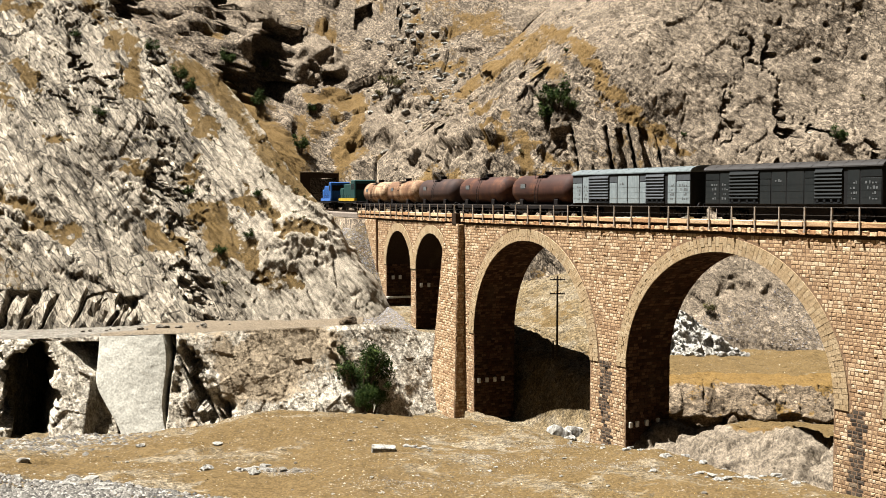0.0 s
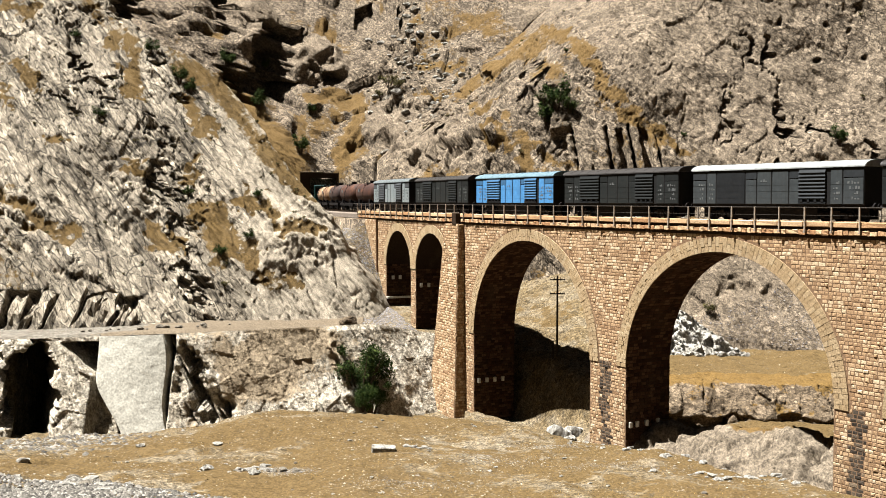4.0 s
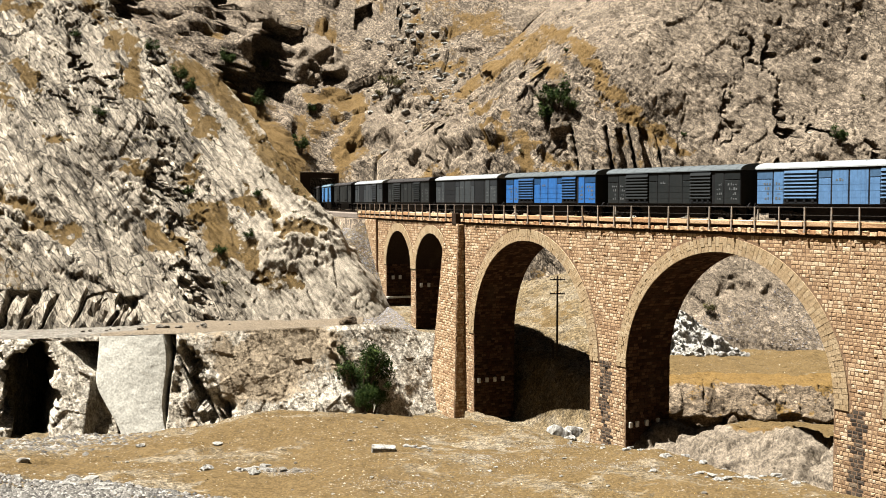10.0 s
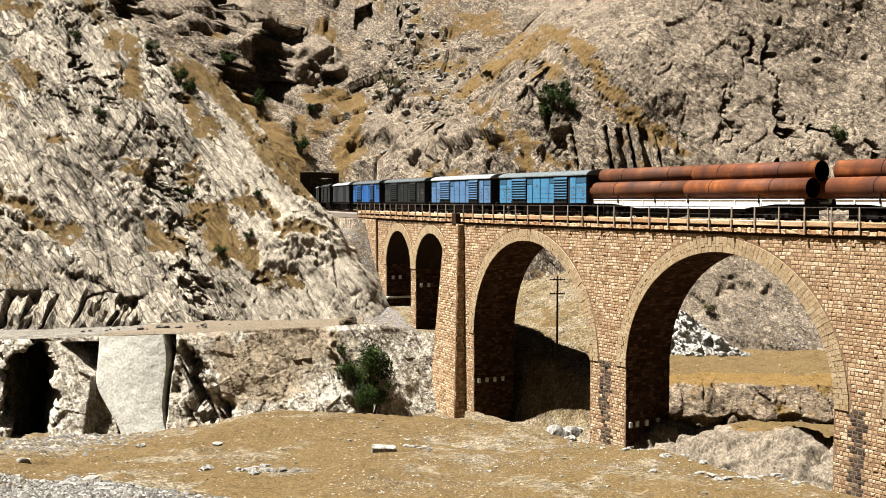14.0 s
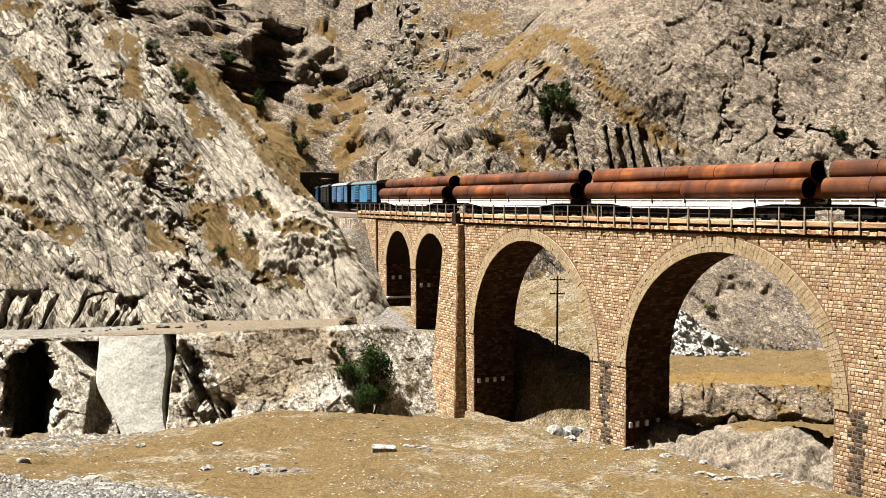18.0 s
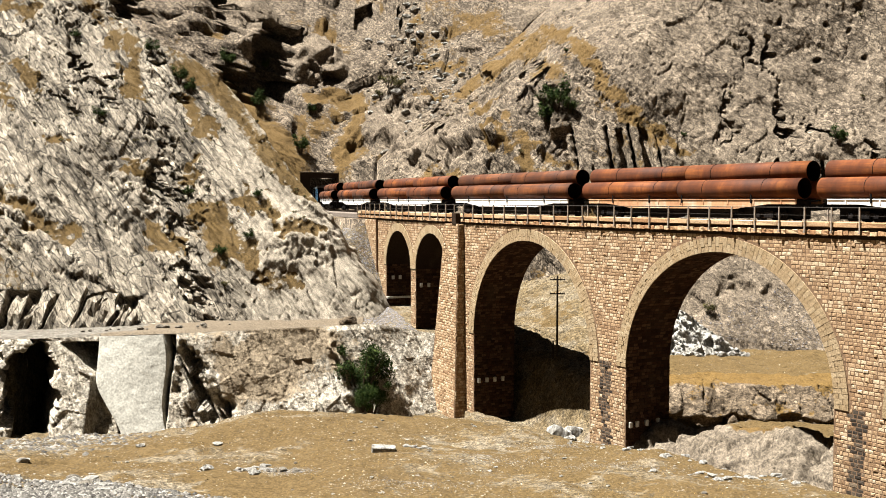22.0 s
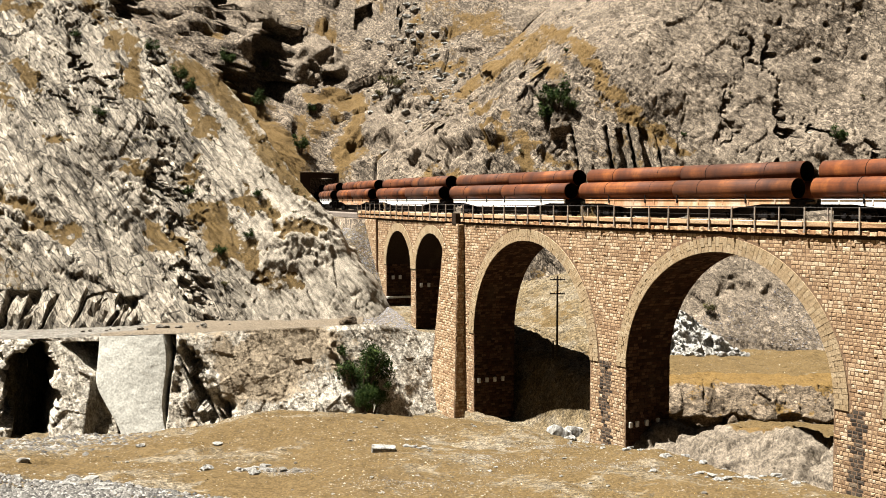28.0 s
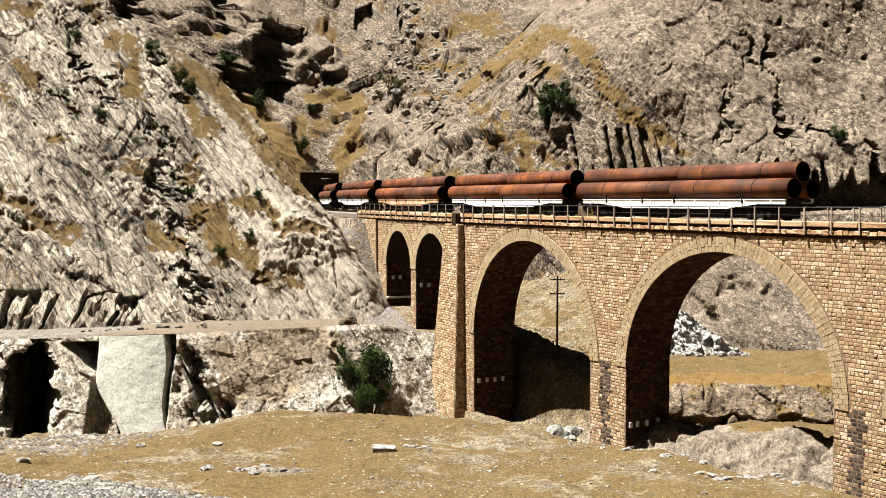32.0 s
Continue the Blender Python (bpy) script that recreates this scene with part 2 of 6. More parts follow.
APRON = plain("pale_apron", (0.265, 0.252, 0.215), 0.95, 0, 5.0, 0.4, 0.04)
ROAD_DIRT = rock("pale_road_dirt", (0.1080, 0.0980, 0.0820), (0.0960, 0.0840, 0.0680), (0.0680, 0.0560, 0.0440), (0.125, 0.098, 0.068), (0, 0, 0), 0.0, 1.0, 1.0, 1.5, 0.0, 1.0, 0.06, 0.5)


def masonry(name, stops, stain=0.35, rough=0.92):
    """Sandstone blocks: a colour for each block, with grain, soot and pale lime."""
    m, t, b = material(name, rough)
    v = coords(t)
    info = t.nodes.new("ShaderNodeObjectInfo")
    geo = t.nodes.new("ShaderNodeNewGeometry")
    add = node(t, "ShaderNodeMath")
    t.links.new(info.outputs["Random"], add.inputs[0])
    t.links.new(geo.outputs["Random Per Island"], add.inputs[1])
    fr = node(t, "ShaderNodeMath")
    fr.operation = "FRACT"
    t.links.new(add.outputs[0], fr.inputs[0])
    c = ramp(t, fr.outputs[0], stops)
    pos = geo.outputs["Position"]
    fine = noise_tex(t, 9.0, 6, 0.75, pos)
    c = mixc(t, 0.6, c, ramp(t, fine, [(0.34, 0.2), (0.5, 0.5), (0.66, 0.8)]), "OVERLAY")
    big = noise_tex(t, 0.35, 5, 0.65, pos)
    c = mixc(t, ramp(t, big, [(0.5, 0.0), (0.72, stain)]), c, (0.10, 0.075, 0.05))
    t.links.new(c, b.inputs["Base Color"])
    bump(t, b, noise_tex(t, 7.0, 6, 0.7, pos), 0.8, 0.04)
    return m


STONE = masonry("sandstone_blocks", [(0.0, (0.1537, 0.0918, 0.0492)), (0.2, (0.2279, 0.1456, 0.0827)), (0.5, (0.2735, 0.1826, 0.1051)), (0.78, (0.3074, 0.2150, 0.1308)), (0.93, (0.3710, 0.2934, 0.1955))], 0.3)
RING = masonry("arch_ring_stone", [(0.0, (0.2132, 0.1518, 0.0858)), (0.5, (0.2413, 0.1760, 0.1034)), (1.0, (0.2725, 0.2090, 0.1298))], 0.3)
COPING = masonry("rough_coping_stone", [(0.0, (0.200, 0.105, 0.052)), (0.5, (0.270, 0.165, 0.090)), (1.0, (0.380, 0.270, 0.165))], 0.3)
STAINED = masonry("water_stained_stone", [(0.0, (0.020, 0.016, 0.013)), (0.6, (0.045, 0.036, 0.028)), (0.9, (0.085, 0.064, 0.045)), (1.0, (0.160, 0.118, 0.078))], 0.3)
SLAB = masonry("coping_slab_stone", [(0.0, (0.225, 0.124, 0.062)), (0.5, (0.310, 0.196, 0.108)), (1.0, (0.390, 0.275, 0.170))], 0.25)
# dark copies of the sandstone: the shade inside the arches is in their colour
SOFFIT = masonry("shade_toned_masonry", [(0.0, (0.018, 0.011, 0.007)), (1.0, (0.026, 0.016, 0.010))], 0.2)
REVEAL = masonry("shade_toned_blocks", [(0.0, (0.020, 0.009, 0.005)), (0.6, (0.042, 0.020, 0.011)), (1.0, (0.085, 0.048, 0.028))], 0.2)
GREY_GRAVEL = masonry("grey_violet_ballast", [(0.0, (0.0533, 0.0508, 0.0533)), (0.5, (0.1011, 0.0955, 0.0980)), (1.0, (0.1724, 0.1606, 0.1550))], 0.0)
BOULDER = rock("loose_boulder_rock", (0.176, 0.156, 0.128), (0.136, 0.120, 0.096), (0.080, 0.068, 0.054), (0.120, 0.080, 0.040), (0, 0, 0), 0.5, 0.8, 1.6)
WHITE_ROCK = rock("white_limestone_rubble", (0.272, 0.258, 0.231), (0.224, 0.211, 0.184), (0.150, 0.136, 0.116), (0.136, 0.102, 0.061), (0, 0, 0), 0.4, 0.8, 2.0)
GRAVEL = masonry("loose_grey_gravel", [(0.0, (0.038, 0.035, 0.032)), (0.4, (0.083, 0.077, 0.067)), (0.75, (0.141, 0.128, 0.112)), (1.0, (0.230, 0.218, 0.192))], 0.0)
PEBBLE = masonry("scattered_pebbles", [(0.0, (0.060, 0.042, 0.024)), (0.6, (0.105, 0.080, 0.050)), (0.9, (0.165, 0.140, 0.105)), (1.0, (0.26, 0.235, 0.195))], 0.0)
LEAF = masonry("dark_green_leaves", [(0.0, (0.008, 0.015, 0.004)), (0.5, (0.015, 0.027, 0.006)), (1.0, (0.046, 0.062, 0.016))], 0.0)
LEAF_DRY = masonry("dry_olive_leaves", [(0.0, (0.032, 0.030, 0.012)), (0.5, (0.060, 0.054, 0.022)), (1.0, (0.104, 0.084, 0.036))], 0.0)
STRAW = masonry("dry_straw_grass", [(0.0, (0.104, 0.064, 0.020)), (0.5, (0.160, 0.104, 0.036)), (1.0, (0.232, 0.160, 0.064))], 0.0)
TWIG = plain("brown_twigs", (0.040, 0.028, 0.018), 0.9, 0, 8, 0.3)
POLE_WOOD = plain("dark_tarred_wood", (0.024, 0.018, 0.014), 0.85, 0, 6, 0.4)
CONCRETE = plain("pale_concrete", (0.336, 0.320, 0.288), 0.9, 0, 6, 0.2, 0.01)
PALE_STONE = plain("pale_stone", (0.440, 0.416, 0.368), 0.9, 0, 5, 0.2, 0.02)
POST = plain("weathered_post", (0.21, 0.175, 0.14), 0.8, 0, 6, 0.4)
MORTAR = plain("weathered_mortar", (0.130, 0.082, 0.050), 0.95, 0, 4, 0.35, 0.02)
RAIL = plain("rail_steel", (0.104, 0.068, 0.048), 0.5, 0.4, 4, 0.4)
SLEEPER = plain("old_timber", (0.048, 0.036, 0.028), 0.9, 0, 5, 0.4)
IRON = plain("dark_iron", (0.024, 0.021, 0.018), 0.6, 0.3, 8)
BALLAST = plain("ballast", (0.112, 0.092, 0.076), 0.95, 0, 9, 0.6, 0.06)
BLACK = plain("grimy_black", (0.012, 0.011, 0.010), 0.7)
# ---- the valley floor, one sheet to the horizon ----
def edge(v0, v1, fine0, fine1, step, coarse):
    """Grid lines: fine between fine0 and fine1, growing towards the ends."""
    mid = list(np.arange(fine0, fine1 + 1e-6, step))
    left, right, g = [], [], coarse
    p = fine0
    while p > v0:
        p -= g
        g *= 1.35
        left.append(p)
    g, p = coarse, mid[-1]
    while p < v1:
        p += g
        g *= 1.35
        right.append(p)
    return np.array(left[::-1] + mid + right)


def saw(v):
    return v - np.floor(v)


def blob(p, x, z, rx, rz, turn=0.0, hard=2.0):
    """A soft-edged patch on a slope, over x and z; turn: degrees by which its long axis leans."""
    a = radians(turn)
    u, w = p[:, 0] - x, p[:, 2] - z
    uu, ww = (u * math.cos(a) + w * math.sin(a)) / rx, (-u * math.sin(a) + w * math.cos(a)) / rz
    return np.exp(-((uu * uu + ww * ww) ** (hard / 2)))


def strips(p, rows, hard=4.0):
    """Patches along lines on a slope, over x and z: rows of (x0, z0, x1, z1, half width)."""
    most = np.zeros(len(p))
    for x0, z0, x1, z1, w in rows:
        dx, dz = x1 - x0, z1 - z0
        t = np.clip(((p[:, 0] - x0) * dx + (p[:, 2] - z0) * dz) / (dx * dx + dz * dz), 0, 1)
        most = np.maximum(most, np.exp(-(np.hypot(p[:, 0] - x0 - t * dx, p[:, 2] - z0 - t * dz) / w) ** hard))
    return most


def terrace_edge(x):
    """Where the road's terrace breaks off, as y over x."""
    return 98.0 + 0.14 * (x + 40) + 0.0042 * np.maximum(x + 40, 0) ** 2


def road_back(x):
    return 102.5 + 0.16 * (x + 40) + 0.0065 * np.maximum(x + 40, 0) ** 2


def ground_height(x, y):
    s, d = along(x, y)
    o = -d
    near = -0.3 - 0.31 * y
    flat = -15.3 - 0.071 * (y - 58) - smooth(70, 96, y) * smooth(-12, -30, x) * 2.0
    flat = flat + 1.1 * np.exp(-((x + 12) / 9) ** 2 - ((y - 84) / 6) ** 2)
    z = np.where(y < 50, np.maximum(near, flat), flat)
    z = np.where(y < 0, -0.3 + 0 * y, z)
    low = -20.6
    drop = np.maximum(smooth(7.0, 3.0, o) * (s < 45), smooth(0.0, 6.0, y - 89.0) * (x < 2))
    z = z * (1 - drop) + low * drop
    # far bank: low flats with a ledge behind the second arch, a higher slope behind the first
    wob_ = 1.6 * np.sin(s * 0.31) + 1.1 * np.sin(s * 0.83 + 1)
    flats = -20.8 + 1.3 * smooth(7.5, 10.5, d + 0.5 * wob_) + 3.1 * smooth(97.6, 98.6, y + 0.6 * np.sin(x * 0.4) + 0.4 * np.sin(x * 1.1))
    flats = flats + smooth(-3, 9, s - 0.5 * d) * 3.0 * (1 - smooth(4.0, 9.0, d))
    slope = -17.5 + 3.0 * smooth(1.5, 5.5, d) + 0.33 * np.maximum(d - 6, 0) + smooth(22, 40, s) * 1.8
    kk = smooth(7, 15, s - 1.1 * d)
    bank = flats * (1 - kk) + slope * kk
    rise = smooth(-1.5 + 3.2 * smooth(6, 10, s), 3.5 + 1.2 * smooth(6, 10, s), d + (0.8 * np.sin(s * 0.9) + 0.5 * np.sin(s * 2.3)) * smooth(10, 6, s))
    z = np.where((d > -1.5) & (s < 62), z * (1 - rise) + np.maximum(bank, low) * rise, z)
    # terrace with the road, falling to the foot of the small arches
    terr = -11.7 + 0.012 * (x + 40) - smooth(54, 35, s) * 3.2
    on = smooth(-0.3, 1.0, y - terrace_edge(x)) * (x < 6) * (s > 30) * (o > -3)
    z = z * (1 - on) + terr * on
    # banked gravel beside the end of the viaduct
    fan = -1.0 - np.hypot(0.72 * np.maximum(o - 2.6, 0), 1.2 * np.maximum(62.5 - s, 0))
    z = np.where((s > 40) & (o > -4) & (o < 22), np.maximum(z, fan), z)
    z = np.where((s > 60) & (o < -4), -12.0, z)
    return z


gx = edge(-2500, 2500, -62, 54, 0.22, 0.4)
gy = edge(-2500, 2500, 52, 136, 0.22, 0.4)
GX, GY = np.meshgrid(gx, gy, indexing="ij")
gz = ground_height(GX, GY)
pts = np.stack([GX.ravel(), GY.ravel(), gz.ravel()], 1)
fade = ((GX > -120) & (GX < 120) & (GY > 20) & (GY < 200)).astype(float)
gs, gd = along(GX, GY)
first_side = smooth(7, 15, gs - 1.1 * gd)
rocky = np.maximum(first_side * 0.35, (1 - first_side) * (np.exp(-((gd - 5.5) / 3.2) ** 2))) * (gd > 0.5) * (gs < 62)
rough_ = (0.30 * fbm(pts, 5.0, 4) + 0.09 * fbm(pts, 0.9, 3)).reshape(gz.shape)
rough_ = rough_ * np.where((gs > 33) & (gd < 1) & (GY > terrace_edge(GX)), 0.12, 1.0)
cv, cb = cells(pts * np.array([0.45, 1, 0.8]), 1.9)
rough_ = rough_ + rocky * (0.45 * cv - 0.3 * np.exp(-(cb / 0.12) ** 2) + 0.25 * fbm(pts, 1.2, 3, 0.6, True)).reshape(gz.shape)
gz = gz + rough_ * fade
soil = 0.36 + (0.46 * fbm(pts, 6.0, 4) + 0.28 * fbm(pts, 1.3, 3)).reshape(gz.shape)
soil = soil + 0.2 * smooth(97, 80, GY) * smooth(-26, -8, GX)
soil = np.where((gs > 30) & (gd < 1), 0.1, soil)
soil = np.where(gd > 1, soil + 0.40 - 1.3 * rocky - 0.35 * first_side, soil)
gravel = np.exp(-((GX + 24) / 8) ** 2 - ((GY - 57) / 6) ** 2)
soil = soil - 1.2 * gravel
behind = GY - terrace_edge(GX)
cave = (behind > -1.0) & (((GX > -42.0) & (GX < -32.4) & (behind < 42)) | ((GX > -62) & (GX < -10.5) & (behind < 2.6)))
gz = np.where(cave, -22.4, gz)
sheet("ground", np.stack([GX, GY, gz], 2), DRY_GROUND, "dry yellow grass ground with scattered pale stones", "ground", soil=soil)

# ---- the dirt road on the terrace ----
rx = np.linspace(-64, -9, 200)
rw = np.linspace(0, 1, 24)
RX, RW = np.meshgrid(rx, rw, indexing="ij")
RY = terrace_edge(RX) + 0.80 + RW * (road_back(RX) + 4.6 - terrace_edge(RX))
sink_ = smooth(-27, -16, RX)
RZ = (-11.66 + 0.012 * (RX + 40)) * (1 - sink_) + (ground_height(RX, np.maximum(RY, terrace_edge(RX) + 1.4)) + 0.09) * sink_ + 0.03 * np.sin(RW * 9) + 0.03 * fbm(np.stack([RX.ravel(), RY.ravel(), 0 * RX.ravel()], 1), 1.5, 3).reshape(RX.shape)
RZ[:, 0] -= 0.2
sheet("dirt_road", np.stack([RX, RY, RZ], 2), ROAD_DIRT, "pale grey dirt road along the cliff edge", "dirt road", soil=0.55 * smooth(-34, -24, RX) + 0.5 * smooth(0.3, 0.05, RW) * smooth(-36, -26, RX) + 0.3 * fbm(np.stack([RX.ravel(), 3 * RW.ravel(), 0 * RX.ravel()], 1), 2.0, 3).reshape(RX.shape))


def groove(p, size, width, stretch, mask, shift=0.0):
    """Thin broken lines where a noise crosses zero; stretch: scale of each axis before the noise."""
    n = fbm(p * np.array(stretch), size, 3, 0.5, False, shift)
    k = smooth(-0.1, 0.35, fbm(p, 3.0 * size, 2, 0.5, False, shift + 3.1) + mask)
    return np.exp(-(n / width) ** 2) * k


def inward(n):
    """The level direction into a slope."""
    h = -n.copy()
    h[:, :, 2] = 0
    return h / np.maximum(np.linalg.norm(h, axis=2, keepdims=True), 1e-6)


# ---- the ledge of weathered rock behind the second arch ----
lx = np.linspace(17.5, 50, 260)
lv = np.linspace(0, 1, 60)
LX, LV = np.meshgrid(lx, lv, indexing="ij")
LZ = np.where(LV < 0.7, -20.2 + 4.1 * LV / 0.7, -16.1 + 0.25 * (LV - 0.7) / 0.3)
LY = 97.0 - 0.6 * np.sin(LX * 0.4) - 0.4 * np.sin(LX * 1.1) + 5.0 * LV ** 1.6 - 2.2 + np.where(LV > 0.7, (LV - 0.7) * 9, 0)
p = np.stack([LX.ravel(), LY.ravel(), LZ.ravel()], 1)
lp = np.stack([p[:, 0] + 0.5 * fbm(p, 2.0, 2), p[:, 1] * 0.2, p[:, 2] * 0.55], 1)
cv, cb = cells(lp, 2.3, 1.3)
out = 0.28 * cv - 0.45 * smooth(0.10, 0.04, cb) * smooth(-0.1, 0.3, fbm(p, 4.0, 2) + 0.1) + 0.2 * facets(p, 0.9, 0.6) + 0.05 * fbm(p, 0.5, 3, 0.6, False, 2.0) + 0.2 * fbm(p, 2.5, 3)
out = out - 0.5 * smooth(-18.7, -19.0, p[:, 2] - 0.3 * cv)
g = np.stack([LX, LY - out.reshape(LX.shape) * smooth(1.0, 0.75, LV), LZ + (0.15 * fbm(p, 1.2, 3)).reshape(LX.shape)], 2)
sheet("rock_ledge", g, LEDGE_ROCK, "weathered brown rock ledge broken into blocks", "rock ledge", soil=0.15 + 0.5 * smooth(0.66, 0.8, LV) + 0.2 * fbm(p, 2, 3).reshape(LX.shape))

# ---- the rocky bank of the stream bed below it ----
bs = np.linspace(-17, 13, 260)
bv = np.linspace(0, 1, 80)
BS, BV = np.meshgrid(bs, bv, indexing="ij")
bx, by, bh = track(BS, -(-4.8 + 12.0 * BV + 0.5 * np.sin(BS * 0.6)))
bz = -20.8 + 4.7 * smooth(0.0, 0.56, BV) - 3.2 * smooth(0.6, 0.95, BV) + 0.10 * np.maximum(4.0 - BS, 0)
g = np.stack([bx, by, bz], 2)
nrm = normals(g)
nrm = nrm * np.sign(nrm[:, :, 2:3] + 1e-9)
p = g.reshape(-1, 3)
cv, cb = cells(p + 0.5 * np.stack([fbm(p, 1.5, 2), fbm(p, 1.5, 2, 0.5, False, 3.0), 0 * p[:, 0]], 1), 1.9, 2.2)
out = 0.2 * cv - 0.25 * smooth(0.12, 0.05, cb) + 0.22 * facets(p, 1.0, 0.7) + 0.07 * fbm(p, 0.5, 3, 0.6, False, 5.0) + 0.4 * fbm(p, 2.5, 3)
out = out - 1.6 * np.exp(-((BS.ravel() + 8.6 + 0.5 * fbm(p, 1.0, 2)) / 0.6) ** 2) * smooth(0.6, 0.45, BV.ravel())
out = out * smooth(1.0, 0.9, BV.ravel()) * smooth(13.0, 11.0, BS.ravel())
g = g + nrm * out.reshape(BS.shape + (1,))
sheet("stream_bank", g, BANK_ROCK, "rough brown-grey rocky bank with dark hollows", "rocky bank", soil=0.7 * smooth(0.5, 0.6, BV), calm=0.6 + 0 * BV)

# ---- the pale outcrop at the foot of the hill behind the second arch ----
ox, oy = np.meshgrid(np.linspace(23.0, 36.5, 150), np.linspace(118.6, 127.0, 110), indexing="ij")
heap = np.minimum((oy - 118.9) * 1.25, 6.2 * np.clip(1 - (ox - 27.0) / 8.4, 0, 1))
g = np.stack([ox, oy, ground_height(ox, oy) - 0.5 + np.maximum(heap, 0)], 2)
p = g.reshape(-1, 3)
out = 0.7 * facets(p, 1.9, 0.7) + 0.8 * facets(p, 0.9, 0.7, 3.0) + 0.3 * fbm(p, 1.5, 3)
g = g + np.array([-0.2, -0.7, 0.5]) * (out.reshape(ox.shape) * smooth(0.0, 0.8, heap))[:, :, None]
sheet("rock_outcrop", g, WHITE_ROCK, "jagged pale rock outcrop at the foot of the hill", "rock outcrop", soil=0 * ox)

# ---- the rock spur beside the road ----
nx, ny = 560, 430
sx = np.concatenate([np.linspace(-110, -66, 60), np.linspace(-65.7, -2.0, nx - 60)])
sy = np.linspace(0.3, 66, ny)
SX, SD = np.meshgrid(sx, sy, indexing="ij")
SY = road_back(SX) + 2.6 + SD
front = -13.0 + 1.12 * SD
ridge_a = -(SX + 13) * 0.894 + (SY - 124) * 0.447
ridge_p = (SX + 13) * 0.447 + (SY - 124) * 0.894
back = -1.0 + ridge_a * 0.80 - 0.95 * ridge_p + 5.5 * np.exp(-((SX + 29.0) / 8.0) ** 2)
SZ = np.minimum(np.minimum(front, back), -0.5 - 1.5 * (SX + 15.5) + 0.25 * (SY - 118))
g = np.stack([SX, SY, SZ], 2)
nrm = normals(g)
p = g.reshape(-1, 3)
warp = fbm(p, 9.0, 3)
q = 0.73 * p[:, 0] + 0.68 * p[:, 2] + 0.8 * warp
r_ = 0.73 * p[:, 2] - 0.68 * p[:, 0]
amp = 0.6 + 0.4 * np.clip(fbm(p, 8.0, 2, 0.5, False, 3.3) * 2, -1, 1)
lay = np.stack([q, p[:, 1] * 0.35, r_ * 0.34], 1)
st = 0.55 * saw(q / 3.4 + 0.4 * fbm(p, 12, 2)) + amp * (0.30 * saw(q / 1.13 + 0.2 * warp) + 0.17 * saw(q / 0.47))
calm = 1 - 0.5 * smooth(-30, -24, p[:, 0] + 0.4 * p[:, 2])
dis = 1.3 * fbm(p, 17.0, 2) + calm * (st + 0.25 * facets(lay, 3.6, 0.6) + 0.28 * facets(lay, 1.3, 0.6, 4.4) + 0.26 * facets(lay, 0.5, 0.6, 9.1))
pw = p + 1.1 * np.stack([fbm(p, 2.2, 3), 0 * warp, fbm(p, 2.2, 3, 0.5, False, 7.7)], 1)
bq = np.stack([q, p[:, 1] * 0.08, r_ * 0.12], 1)
one = (1.0, 1.0, 1.0)
hole = 0.45 * groove(bq, 1.6, 0.045, one, 0.0) + 0.3 * groove(bq, 0.7, 0.06, one, 0.0, 5.5) + 0.3 * groove(p, 1.8, 0.05, (1, 0.2, 1), -0.25, 2.2)
hole = hole * calm
# the gully, its crags and the clefts along the bedding
jagged = smooth(0.0, 0.12, fbm(np.stack([q + 0.25 * r_, p[:, 1] * 0.1, r_ * 0.12], 1), 0.55, 3, 0.6, False, 8.8) + 0.12)
pw = pw + 0.9 * np.stack([facets(p, 1.2, 0.8, 1.0), 0 * warp, facets(p, 1.2, 0.8, 6.0)], 1)
crags = strips(pw, [(-45.2, 16.7, -40.5, 12.5, 0.8), (-48.4, 14.8, -44.5, 12.1, 0.5), (-33.6, 5.2, -30.9, 1.8, 1.1), (-30.9, 1.8, -28.8, -2.4, 1.3), (-28.4, -4.6, -26.9, -7.6, 0.9), (-27.2, -7.5, -25.2, -11.3, 1.0),
                    (-36.7, 11.8, -33.1, 7.2, 0.5), (-37.3, 19.4, -35.9, 18.4, 0.6), (-44.6, 14.8, -41.5, 16.0, 0.4), (-47.6, 19.6, -44.8, 18.8, 0.5), (-20.7, -7.2, -20.3, -7.8, 0.5), (-33.5, 14.3, -32.6, 13.1, 0.4), (-46.5, 25.5, -45.7, 26.0, 0.6)])
undercut = crags * (0.15 + 0.95 * jagged)
dis = dis + 1.0 * blob(pw, -36.0, 2.0, 1.6, 5.0, 25) + 1.3 * blob(pw, -16.5, -3.0, 3.5, 3.0) + crags * 0.5 * facets(lay, 1.1, 0.7, 6.6)
# upright slabs at the road on the far left
foot = smooth(-8.7, -9.2, p[:, 2] + 0.5 * fbm(p, 3, 2)) * smooth(-31.5, -33.5, p[:, 0])
tall = np.stack([p[:, 0] + 0.25 * p[:, 2] + 0.5 * fbm(p, 2.0, 2), p[:, 1] * 0.1, p[:, 2] * 0.22], 1)
cv, cb = cells(tall, 3.0, 3.7)
dis = dis * (1 - 0.8 * foot) + foot * (0.3 + 0.3 * facets(p, 2.6, 0.9) + 0.4 * facets(p, 0.9, 0.7, 2.0))
hole = hole * (1 - 0.5 * foot) + foot * (1.6 + 0.5 * cv)
band = 0.67 * p[:, 0] + 0.74 * p[:, 2]
bn = fbm(np.stack([band, p[:, 1] * 0.2, (0.74 * p[:, 0] - 0.67 * p[:, 2]) * 0.16], 1), 3.0, 4, 0.55, False, 5.5)
soil = 0.35 * smooth(0.55, 0.9, bn) * smooth(-22, -30, p[:, 0] + 0.4 * p[:, 2]) + 0.10 * fbm(p, 1.5, 3) - 0.12
